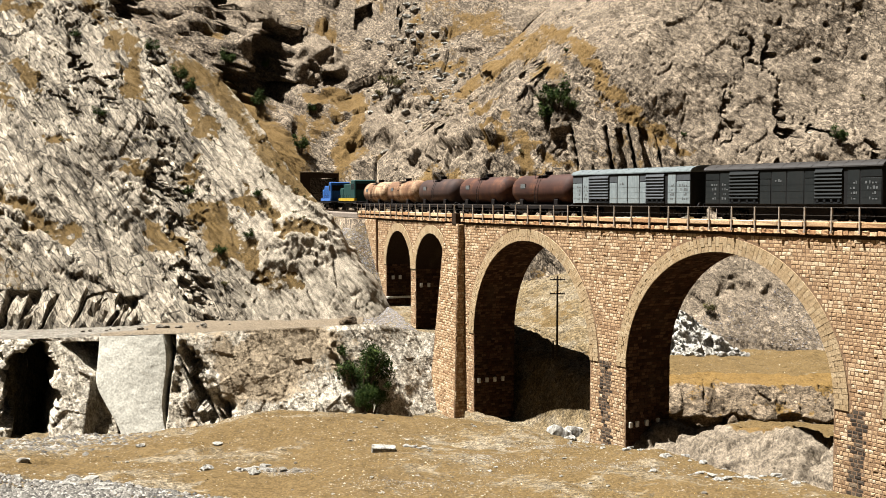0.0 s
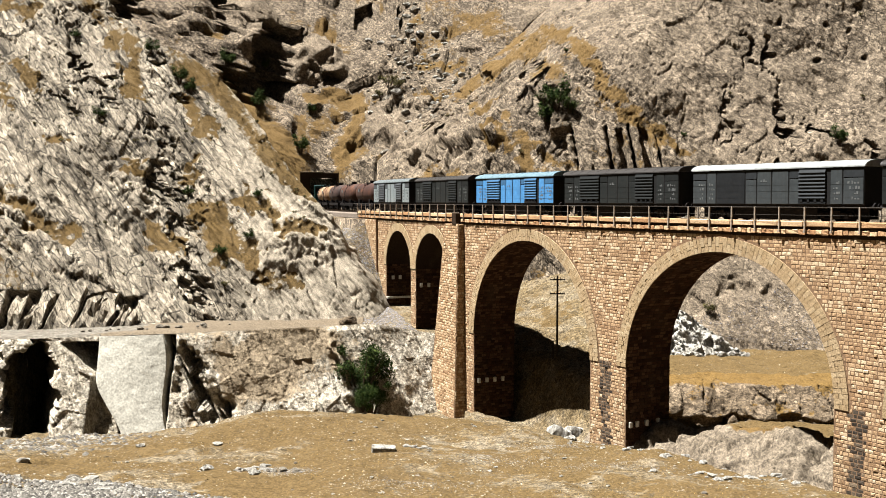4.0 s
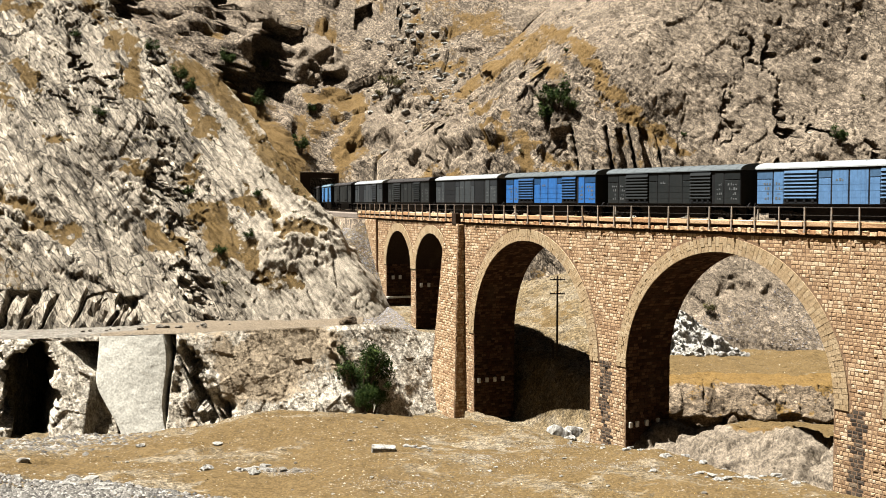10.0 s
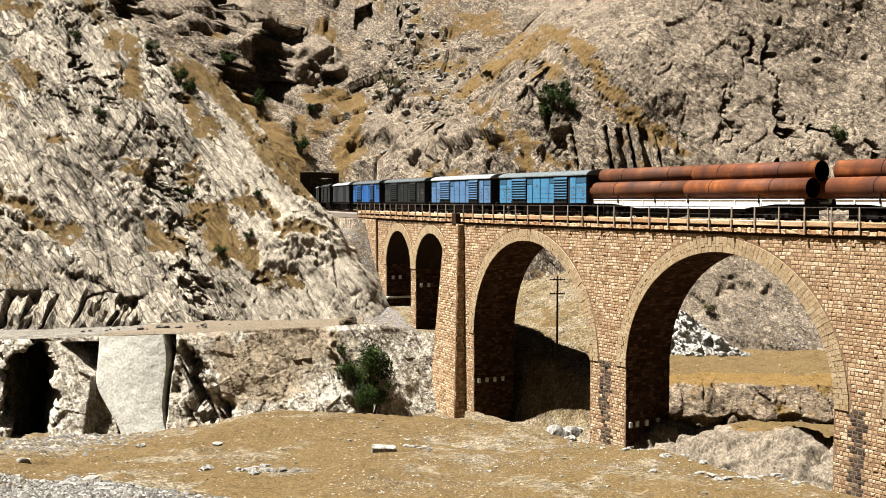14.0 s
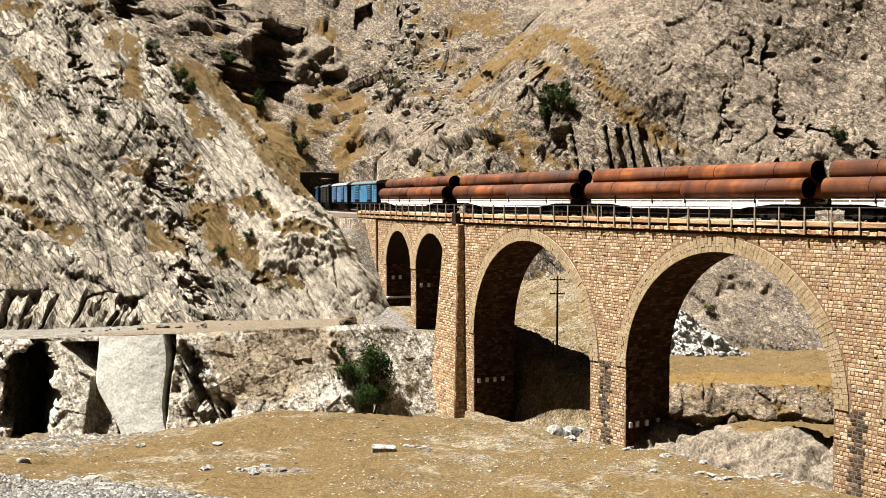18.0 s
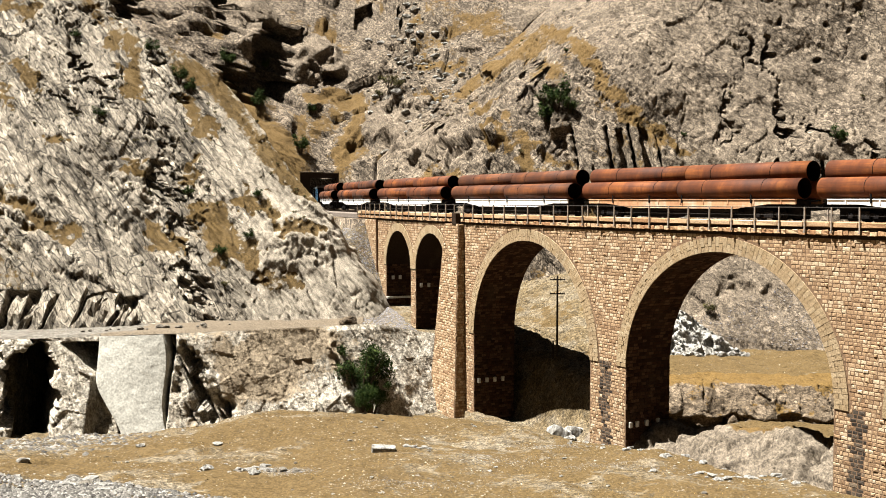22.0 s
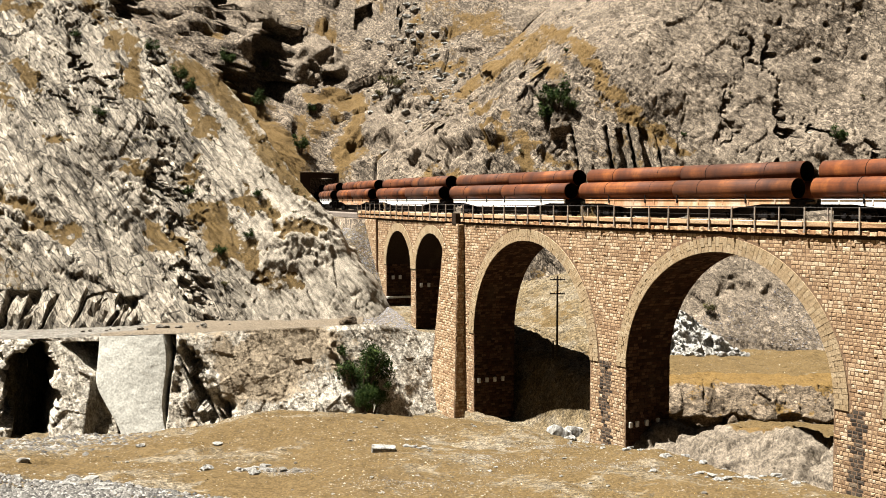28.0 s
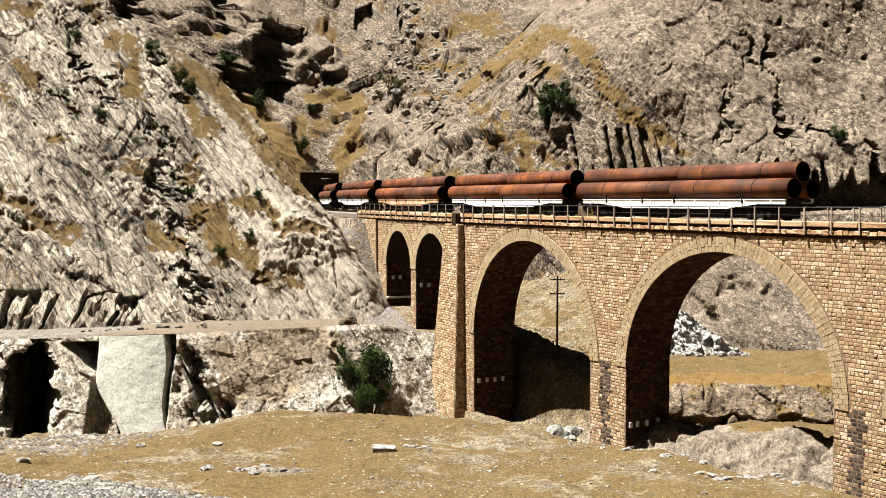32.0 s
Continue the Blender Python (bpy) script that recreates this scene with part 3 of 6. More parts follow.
ridge_band = np.exp(-((front - back + 2.4) / 3.4) ** 2).ravel() * smooth(-2, 4, p[:, 2])
soil = soil + 0.58 * ridge_band + 0.3 * ridge_band * bn
grass = strips(pw, [(-58.6, 28.3, -54.9, 26.1, 1.0), (-54.9, 18.9, -50.6, 16.3, 1.0), (-54.4, 14.4, -52.7, 13.9, 0.6), (-43.9, 23.6, -40.9, 20.5, 0.9), (-40.9, 20.5, -38.4, 14.9, 1.0), (-32.3, 13.5, -28.6, 9.4, 0.9),
                    (-46.4, 8.8, -44.6, 8.5, 0.5), (-37.1, 6.5, -35.4, 6.2, 0.6), (-26.9, -0.5, -24.7, -4.3, 1.5), (-24.8, -4.3, -21.6, -4.4, 0.5), (-21.5, -5.0, -19.2, -7.8, 0.9), (-24.0, 1.4, -19.2, -0.8, 0.9),
                    (-18.0, -2.3, -15.5, -2.8, 0.9), (-32.8, -1.5, -29.3, -4.0, 0.9), (-49.1, 0.8, -41.5, -3.3, 0.9), (-30.7, 5.2, -30.0, 2.8, 0.5), (-18.1, -7.8, -16.9, -8.8, 0.5), (-22.0, 7.9, -15.8, 1.8, 1.0)], 2.5)
soil = np.maximum(soil, 0.62 * grass)
hole = hole + 0.9 * blob(pw, -25.8, -2.2, 1.3, 2.6, 20)
soil = soil * (1 - foot)
dis = dis * (1 - 0.55 * np.clip(soil, 0, 1))
g = g + nrm * dis.reshape(nx, ny, 1) + inward(nrm) * (hole * (1 - 0.7 * np.clip(soil * 1.6, 0, 1))).reshape(nx, ny, 1)
g = g + (inward(nrm) + np.array([-1.0, 0.0, 0.3])) * undercut.reshape(nx, ny, 1)
sheet("rock_spur", g, PALE_ROCK, "pale tilted limestone rock face with dry grass ledges", "rock face", soil=soil, calm=0.85 * smooth(-27.5, -21.0, p[:, 0] + 0.25 * p[:, 2] + 1.5 * fbm(p, 4.0, 3)))

# ---- the mountain behind the line ----
ms = np.concatenate([np.linspace(-110, 13.8, 70), np.linspace(14.0, 125.6, 860), np.linspace(125.95, 150, 80), np.linspace(151, 290, 90)])
md = np.concatenate([np.linspace(-100, -6, 64), np.linspace(-5.5, 12, 40), np.linspace(12.3, 90, 410), np.linspace(91, 190, 70)])
ns, nd = len(ms), len(md)
MS, MD = np.meshgrid(ms, md, indexing="ij")
mx, my, mh = track(MS, -MD)
first = smooth(20, 62, MS)
base_d, base_z = 48 - 31 * first, -17.6 + 5.5 * first
valley = base_z + (1.0 - 0.08 * first) * np.maximum(MD - base_d, 0) - 3.0 * (MD < base_d)
cutting = -0.9 + (0.95 + 0.7 * smooth(92, 110, MS) * smooth(14, 6, MD)) * np.maximum(MD - 5.5 + 2.9 * smooth(88, 104, MS), 0)
cutting = np.maximum(cutting, np.minimum(6.6, -0.9 + 5.2 * np.maximum(MD - 2.1, 0)) * smooth(97, 112, MS) - 0.9 * smooth(108, 97, MS))
k = smooth(45, 74, MS)
mz = valley * (1 - k) + cutting * k
mz = np.where(MD < np.where(MS < 62, base_d - 1, 9), np.where(MS < 62, -30 + 0 * mz, np.where(MD > -4.5, -0.9, -8.0)), mz)
over = 6.8 + 1.05 * np.maximum(MS - 126, 0) + 0.35 * np.abs(MD - 2)
mz = np.where(MS >= 125.9, np.maximum(over, cutting), mz)
g = np.stack([mx, my, mz], 2)
nrm = normals(g)
nrm = nrm * np.sign(nrm[:, :, 2:3] + 1e-9)
p = g.reshape(-1, 3)
warp = fbm(p, 14.0, 3)
X_, Z_ = p[:, 0], p[:, 2]
q = 0.60 * X_ + 0.80 * Z_ + 2.0 * warp
r_ = 0.80 * X_ - 0.60 * Z_
x1, x2 = 21.0 - 0.67 * (Z_ - 9.4), 31.0 - 0.5 * (Z_ - 5.0)
jit = 2.0 * fbm(p, 6.0, 2)
right = smooth(-1.5, 2.5, X_ - x2 + jit)
left = smooth(1.5, -2.5, X_ - x1 + jit)
scree = np.clip(1 - right - left, 0, 1)
lay = np.stack([q, p[:, 1] * 0.5, r_ * 0.45], 1)
pw = p + 1.3 * np.stack([fbm(p, 2.6, 3), 0 * warp, fbm(p, 2.6, 3, 0.5, False, 7.7)], 1)
pw = pw + 0.45 * np.stack([facets(p, 2.0, 0.8, 1.0), 0 * warp, facets(p, 2.0, 0.8, 6.0)], 1)
dis = 1.6 * fbm(p, 24.0, 2)
dis = dis + scree * (0.10 * saw(q / 1.7) + 0.30 * facets(lay, 0.9, 0.6) + 0.35 * facets(p, 0.45, 0.7, 2.0))
upr = p * np.array([1.0, 1.0, 0.5])
dis = dis + right * (0.8 * fbm(p, 9.0, 2) + 0.12 * facets(upr, 4.5, 0.6) + 0.08 * facets(upr, 1.5, 0.6, 2.2) + 0.10 * facets(p, 0.8, 0.6, 8.2) + 0.07 * fbm(p, 0.6, 3, 0.6, False, 3.0))
dis = dis + left * (0.9 * fbm(p, 11.0, 2) + 0.30 * facets(p, 6.0, 0.7) + 0.26 * facets(lay, 2.4, 0.6, 5.1) + 0.2 * facets(lay, 0.95, 0.6, 1.7))
cv, cb = cells(p, 1.9, 0.5)
pits = smooth(0.62, 0.76, cb) * (cv > -0.1) * smooth(-0.25, 0.15, fbm(p, 7.0, 2, 0.5, False, 6.0)) * smooth(33, 38, X_ + 0.25 * (Z_ - 8))
hole = right * (1.3 * pits + 0.45 * groove(p, 3.4, 0.03, (1, 0.25, 0.6), -0.1, 1.1) + 0.35 * groove(p, 1.7, 0.035, (1, 0.2, 0.35), -0.1, 4.1))
web = np.stack([q, p[:, 1] * 0.2, r_ * 0.25], 1)
hole = hole + scree * (0.28 * groove(web, 0.7, 0.10, (1, 1, 1), 0.25) + 0.22 * groove(p, 0.8, 0.09, (1, 0.2, 0.8), 0.1, 7.0))
hole = hole + left * (0.8 * groove(p, 4.0, 0.03, (1, 0.25, 1), 0.0, 2.7) + 0.5 * groove(web, 1.6, 0.05, (1, 1, 1), 0.0, 6.1))
# columns under the scree
col_top = 11.3 - 0.75 * np.maximum(X_ - 26.0, 0) - 0.5 * np.maximum(19.0 - X_, 0)
col = smooth(16.0, 17.0, X_) * smooth(32.5, 30.5, X_) * smooth(0.7, -0.7, Z_ - col_top - 0.9 * fbm(p * np.array([1.0, 0.1, 0.1]), 1.2, 2)) * smooth(0, 2.0, Z_)
cs = fbm(np.stack([X_ + 0.10 * Z_, p[:, 1] * 0.05, Z_ * 0.06], 1), 0.5, 1, 0.5, False, 2.0)
dis = dis * (1 - 0.6 * col) + col * (0.9 + 0.25 * facets(upr, 0.8, 0.6))
hole = hole * (1 - col) + col * (2.6 * smooth(0.0, 0.14, cs))
# crags, caves and clefts over the tunnel
dis = dis + 2.4 * blob(pw, -37.2, 32.5, 3.2, 4.0, 0, 6) + 2.4 * blob(pw, -25.0, 30.0, 5.0, 3.6, -20, 6) + 2.6 * blob(pw, -40.0, 40.0, 4.0, 5.0, 0, 6) + 2.6 * blob(pw, -52.0, 39.0, 3.0, 6.0, 20, 6)
cave = 7.0 * strips(pw, [(-34.4, 34.1, -34.8, 24.9, 2.3), (-37.3, 24.1, -29.6, 24.0, 1.6), (-33.7, 34.8, -30.0, 35.6, 1.2), (-42.1, 27.5, -38.1, 22.0, 1.1), (-46.3, 44.3, -43.4, 34.7, 1.0), (-64.4, 41.5, -59.5, 36.1, 1.3)], 8)
cave = cave + 4.0 * strips(pw, [(-23.1, 26.1, -21.2, 26.6, 1.0), (-26.3, 28.2, -25.7, 27.7, 0.7), (6.7, 23.2, 5.0, 25.1, 0.8), (-0.8, 12.8, -0.5, 10.7, 0.6), (-2.6, 10.5, 1.4, 10.3, 0.4), (-2.4, 16.6, -1.4, 15.0, 0.5), (-15.2, 43.7, -17.5, 39.7, 0.6), (-10.2, 41.3, -8.3, 39.1, 0.6)], 8)
dis = dis + 1.4 * strips(pw, [(-14.8, 16.4, -0.3, 10.5, 4.2), (-9.0, 20.5, -3.0, 19.0, 2.2)], 5) + 1.0 * blob(pw, 3.0, 12.0, 4.0, 3.5, -30, 5)
cave = cave + 6.0 * strips(pw, [(14.4, 21.7, 14.1, 14.5, 0.85), (12.3, 16.9, 14.1, 15.4, 0.9)], 8)
# clefts and the undercut in the wall on the right
cave = cave + 3.0 * strips(pw, [(38.5, 17.2, 37.9, 10.9, 0.25), (44.8, 23.5, 44.7, 21.4, 0.4), (45.5, 13.1, 45.6, 8.6, 0.45), (49.5, 9.5, 50.9, 8.2, 0.5), (55.1, 9.1, 55.7, 8.0, 0.35), (57.5, 28.7, 59.0, 28.4, 0.6), (42.0, 24.5, 46.5, 14.5, 0.18)], 8)
dis = dis - 1.6 * strips(pw, [(35.0, -8.6, 40.5, -10.6, 0.7)]) + right * (0.10 * fbm(np.stack([X_, p[:, 1] * 0.1, Z_ * 0.22], 1), 1.6, 3, 0.55, True, 4.0))
ceil_ = 4.2 + 3.4 * fbm(np.stack([X_, 0 * X_, 0 * X_], 1), 1.7, 3, 0.6, False, 1.4)
und = smooth(34.5, 37.0, X_) * smooth(0.3, -0.3, Z_ - ceil_) * smooth(-0.6, 0.3, Z_)
hole = hole + 5.0 * und
sbn = fbm(np.stack([q, p[:, 1] * 0.2, r_ * 0.2], 1), 3.5, 4, 0.55, False, 3.5)
msoil = 0.0 + 0.3 * fbm(p, 5, 4) + 0.28 * scree + 0.35 * left * smooth(0.3, 0.8, sbn) - 0.3 * right
earth = strips(pw, [(-16.3, 21.2, -19.1, 8.3, 2.2), (-25.5, 23.0, -15.1, 20.5, 2.0), (-27.0, 38.7, -22.3, 33.3, 1.6), (-4.3, 21.9, 0.6, 19.6, 1.3), (-5.1, 29.7, 2.9, 28.1, 1.6), (17.0, 29.9, 22.3, 16.7, 1.4), (10.6, 10.8, 12.0, 6.4, 1.7), (5.3, 9.8, 13.6, 8.9, 0.6), (24.3, 13.3, 33.0, 8.0, 0.9), (-42.0, 24.0, -27.8, 8.0, 4.0)], 2.5)
msoil = np.maximum(msoil, 0.55 * earth)
toe = smooth(24, 30, X_) * smooth(-5.0, -7.0, Z_ + 0.8 * fbm(p, 3.0, 2))
msoil = msoil - 0.5 * toe + 0.6 * blob(pw, 30.5, -7.0, 2.2, 2.4)
bare = strips(pw, [(-14.8, 16.9, -0.3, 9.7, 4.6), (-41.0, 41.3, -36.1, 33.0, 4.6), (-28.3, 30.9, -21.4, 29.3, 3.4)])
msoil = msoil - 0.4 * bare * (earth < 0.4)
mcalm = np.maximum(0.40 * right * smooth(-0.6, 0.3, fbm(p, 6.0, 2, 0.5, False, 9.0) + 0.25), np.maximum(0.55 * bare, 0.5 * toe))

quiet = (1 - 0.75 * toe).reshape(ns, nd) * np.where(MS < 62, smooth(-1.0, 3.0, MD - base_d), 1.0) * np.where((MD < 9) & (MS < 125.9), 0.05, 1.0) * np.where((MS > 125.9) & (MD < 13), smooth(125.9, 130, MS), 1)
g = g + nrm * (dis * quiet.ravel()).reshape(ns, nd, 1) + inward(nrm) * (hole * quiet.ravel()).reshape(ns, nd, 1)
g = g + (inward(nrm) + np.array([-0.55, 0.0, 0.3])) * (cave * quiet.ravel()).reshape(ns, nd, 1)
sheet("mountain", g, TAN_ROCK, "steep tan rocky mountainside with weathered crags", "mountain", soil=msoil, calm=mcalm)

# ---- the cliff below the road ----
nc, nh = 620, 150
cx = np.linspace(-64, 1.5, nc)
ch = np.linspace(0, 1, nh)
CXX, CH = np.meshgrid(cx, ch, indexing="ij")
top = -11.85 + 0.012 * (CXX + 40) - smooth(-9, 1, CXX) * 1.6
g = np.stack([CXX, terrace_edge(CXX) - 4.6 + 5.4 * CH, -22.0 + (top + 22.0) * CH], 2)
p = g.reshape(-1, 3)
upr = p * np.array([1.0, 1.0, 0.45])
jag = smooth(-39.0, -41.0, p[:, 0])
pw = p + 0.7 * np.stack([fbm(p, 1.8, 3), 0 * p[:, 0], fbm(p, 1.8, 3, 0.5, False, 7.7)], 1)
dis = 0.3 * fbm(p, 5.0, 3) + 0.12 * facets(p, 2.2, 0.6) + 0.07 * facets(p, 0.8, 0.7) + 0.09 * facets(p, 0.35, 0.7, 3.0)
slant = np.stack([0.86 * p[:, 0] + 0.5 * p[:, 2], p[:, 1] * 0.2, 0.14 * (0.86 * p[:, 2] - 0.5 * p[:, 0])], 1)
dis = dis + jag * (0.35 * facets(upr, 2.0, 0.7, 7.7) + 0.6 * facets(upr, 0.8, 0.7, 2.7)) + 0.22 * saw(slant[:, 0] / 1.3 + 0.3 * fbm(p, 4.0, 2))
slots = strips(pw, [(-27.0, -12.4, -24.6, -15.5, 0.9), (-24.6, -15.5, -22.0, -19.6, 1.3)]) * (0.8 + 3.0 * smooth(0.0, 0.12, fbm(slant, 0.6, 3, 0.6, False, 8.8) + 0.1))
ph = p + 0.3 * (pw - p)
hollow = blob(p + 1.1 * (pw - p) + 0.5 * np.stack([facets(p, 1.2, 0.8), 0 * p[:, 0], facets(p, 1.2, 0.8, 4.0)], 1), -38.6, -17.6, 1.9, 4.9, 8, 8)
dis = dis - 34.0 * hollow
roofed = smooth(0.0, 0.5, ph[:, 2] + 12.3 + 0.85 * (ph[:, 0] + 37.2)) * smooth(-37.4, -36.8, ph[:, 0]) * smooth(-32.4, -33.2, p[:, 0]) * smooth(-12.2, -12.6, p[:, 2])
dis = dis - 9.0 * roofed * (0.7 + 0.5 * smooth(0.0, 0.1, fbm(slant, 0.5, 3, 0.6, False, 4.4)))
dis = dis - slots - 1.4 * blob(pw, -20.6, -18.6, 0.8, 0.7)
dis = dis + 1.6 * blob(pw, -12.5, -19.2, 3.2, 1.8, -10, 3) + 1.1 * blob(pw, -10.2, -15.5, 0.7, 3.6, 25, 3) - 1.2 * blob(pw, -8.2, -18.5, 0.9, 2.4, 20, 3)
dis = dis - 2.2 * smooth(-33.6, -33.0, p[:, 0]) * smooth(-26.2, -26.8, p[:, 0])
dis = dis * (smooth(1.0, 0.95, CH)).ravel()
g = g + np.stack([(-14.0 * hollow).reshape(nc, nh), -dis.reshape(nc, nh), 0 * CXX], 2)
csoil = 0.15 + 0.25 * fbm(p, 4, 3) + 0.4 * blob(p, -15.5, -15.0, 7.5, 4.4, -5, 4) - 0.6 * smooth(-8.5, -6.5, p[:, 0]) - 0.5 * blob(p, -12.5, -19.2, 4, 2) - 0.5 * jag
sheet("road_cliff", g, CLIFF_ROCK, "eroded grey and brown cliff under the dirt road", "cliff", soil=csoil)

# the smooth pale apron in the cliff
na, nb = 130, 150
au, av = np.meshgrid(np.linspace(0, 1, na), np.linspace(0, 1, nb), indexing="ij")
az_ = -11.7 - 9.9 * av
ax0 = -33.4 + 0.2 * np.sin(av * 5) + 3.7 * smooth(0.33, 1.0, av)
ax1 = -27.5 + 1.5 * av + 0.25 * np.sin(av * 7.0)
ax_ = ax0 + (ax1 - ax0) * au
ay_ = terrace_edge(ax_) + 0.5 - 5.2 * av - 0.35 * np.sin(np.pi * au) ** 0.6 + 0.1
g = np.stack([ax_, ay_, az_], 2)
p = g.reshape(-1, 3)
g[:, :, 1] -= (0.12 * fbm(p, 3.0, 3) + 0.015 * fbm(p, 0.4, 3)).reshape(na, nb)
for side, dep in ((0, 2.5), (-1, 2.5)):
    g[side, :, 1] += dep
sheet("apron", g, APRON, "smooth pale grey rock apron under the road", "rock slab", up=-1, soil=0 * az_)

# ---- the viaduct ----
BIG = [(c, 9.5, -11.7) for c in (20.5, -2.95, -26.4, -49.85)]
SMALL = [(40.2, 4.1, -6.2), (49.95, 4.1, -6.2)]
ARCHES = BIG + SMALL
DECK = -0.9
HALF = 2.3      # half the width of the walls
FOOT = -25.0
BAR = 0.62      # how far the abutment pier stands out at the top; it leans out towards its foot
bridge = new("viaduct")
tagged(bridge, "sandstone masonry railway viaduct with tall round arches", "viaduct")


def mesh_of(name, verts, faces, mat):
    me = bpy.data.meshes.new(name)
    me.from_pydata(verts, [], faces)
    me.materials.append(mat)
    return me


def piece(name, me, parent, m=None, mat=None, label=""):
    """One more object on a shared mesh."""
    ob = new(name, me)
    ob.parent = parent
    if m is not None:
        ob.matrix_basis = m
    if mat is not None:
        ob.material_slots[0].link = "OBJECT"
        ob.material_slots[0].material = mat
    if label:
        ob["label"] = label
    return ob


def core():
    bm = bmesh.new()
    rows = []
    s = -75.0
    while s <= 66.5:
        if all(abs(s - c) > r + 0.02 for c, r, z in ARCHES):
            rows.append((s, FOOT))
        s += 0.5
    for c, r, z in ARCHES:
        for i in range(61):
            a = math.pi * i / 60
            rows.append((c - r * math.cos(a), z + r * math.sin(a)))
        rows += [(c - r - 1e-3, FOOT), (c + r + 1e-3, FOOT)]
    rows.sort()
    prev = None
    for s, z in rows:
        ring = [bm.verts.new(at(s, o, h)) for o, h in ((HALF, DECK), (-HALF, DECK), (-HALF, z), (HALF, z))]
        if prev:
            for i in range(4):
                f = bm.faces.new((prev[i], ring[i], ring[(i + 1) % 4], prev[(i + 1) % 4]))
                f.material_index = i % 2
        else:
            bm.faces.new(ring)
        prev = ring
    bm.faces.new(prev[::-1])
    # arch undersides take the stone darkened for shade
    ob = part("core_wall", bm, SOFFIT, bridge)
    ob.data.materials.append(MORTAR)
    return ob


core()


def pilaster(s0, s1, lean, out, z0):
    bm = bmesh.new()
    vs = []
    for z in (z0, DECK + 0.0):
        t = (z - DECK) / (z0 - DECK)
        for s, o in ((s0 - 0.4 * t, HALF - 0.3), (s1 + 3.4 * t * (lean > 0.3), HALF - 0.3), (s1 + 3.4 * t * (lean > 0.3), HALF + out + lean * t), (s0 - 0.4 * t, HALF + out + lean * t)):
            vs.append(bm.verts.new(at(s, o, z)))
    for f in ((0, 1, 2, 3), (7, 6, 5, 4), (0, 4, 5, 1), (1, 5, 6, 2), (2, 6, 7, 3), (3, 7, 4, 0)):
        bm.faces.new([vs[i] for i in f])
    bmesh.ops.recalc_face_normals(bm, faces=bm.faces)
    return part("abutment_pier", bm, MORTAR, bridge)


pilaster(32.2, 35.3, 0.75, BAR, FOOT)
pilaster(57.4, 66.4, 0.0, 0.25, -14.0)

rnd = random.Random(5)


def free(s0, s1, z0, z1):
    """True where a block would lie on the plain wall, clear of openings and arch rings."""
    for c, r, zc in ARCHES:
        ring = 1.08 if r > 5 else 0.95
        for s in (s0, s1, (s0 + s1) / 2):
            for z in (z0, z1):
                if z > zc and math.hypot(s - c, z - zc) < r + ring - 0.04:
                    return False
                if z <= zc and abs(s - c) < r - 0.01:
                    return False
    return True


def wall_blocks(s_from, s_to, z_top, z_low, offset, test):
    """Courses of rough blocks: (s0, s1, z0, z1, face offset)."""
    out, z = [], z_top
    while z > z_low:
        hgt = rnd.uniform(0.23, 0.29)
        s = s_from + rnd.uniform(-0.4, 0)
        while s < s_to:
            ln = rnd.choice((0.24, 0.30, 0.36, 0.44, 0.56)) * rnd.uniform(0.9, 1.1) * (1.0 if s > -24 else 3.0)
            a, b = max(s, s_from), min(s + ln, s_to)
            if b - a > 0.1:
                if test is None or test(a, b, z - hgt, z):
                    out.append((a, b, z - hgt, z, offset))
                elif test(a, (a + b) / 2, z - hgt, z):
                    out.append((a, (a + b) / 2, z - hgt, z, offset))
                elif test((a + b) / 2, b, z - hgt, z):
                    out.append(((a + b) / 2, b, z - hgt, z, offset))
            s += ln
        z -= hgt
    return out


def block_verts(s0, s1, z0, z1, off):
    g, n, proud = 0.008, 0.03, rnd.uniform(0.003, 0.026) + (0.04 if rnd.random() < 0.03 else 0.0)
    s0, s1, z0, z1 = s0 + g, s1 - g, z0 + g, z1 - g
    j = lambda: rnd.uniform(-0.012, 0.012)
    o = off if callable(off) else (lambda z: off)
    outer = [(s0, z0), (s1, z0), (s1, z1), (s0, z1)]
    inner = [(s0 + n, z0 + n), (s1 - n, z0 + n), (s1 - n, z1 - n), (s0 + n, z1 - n)]
    cs, cz = (s0 + s1) / 2 + j() * 4, (z0 + z1) / 2 + j() * 3
    return ([at(s + j(), o(z) - 0.02, z + j()) for s, z in outer] + [at(s + j(), o(z) + proud * rnd.uniform(0.5, 1.0), z + j()) for s, z in inner]
            + [at(cs, o(cz) + proud * 1.25, cz)])


BLOCK_FACES = [(0, 1, 5, 4), (1, 2, 6, 5), (2, 3, 7, 6), (3, 0, 4, 7), (4, 5, 8), (5, 6, 8), (6, 7, 8), (7, 4, 8)]
blocks = wall_blocks(-75.0, 66.4, -0.93, -23.5, HALF, lambda a, b, c, d: free(a, b, c, d) and not (31.9 < (a + b) / 2 < 35.4) and (a + b) / 2 < 57.3)
lean_face = lambda z: HALF + BAR + 0.75 * (z - DECK) / (FOOT - DECK)
t_of = lambda z: (z - DECK) / (FOOT - DECK)
blocks += [b for b in wall_blocks(31.8, 38.8, -0.93, -24.5, lean_face, lambda a, b, c, d: a > 32.2 - 0.4 * t_of(c) and b < 35.3 + 3.4 * t_of(c))]
blocks += wall_blocks(57.4, 66.4, -0.93, -13.5, HALF + 0.25, None)


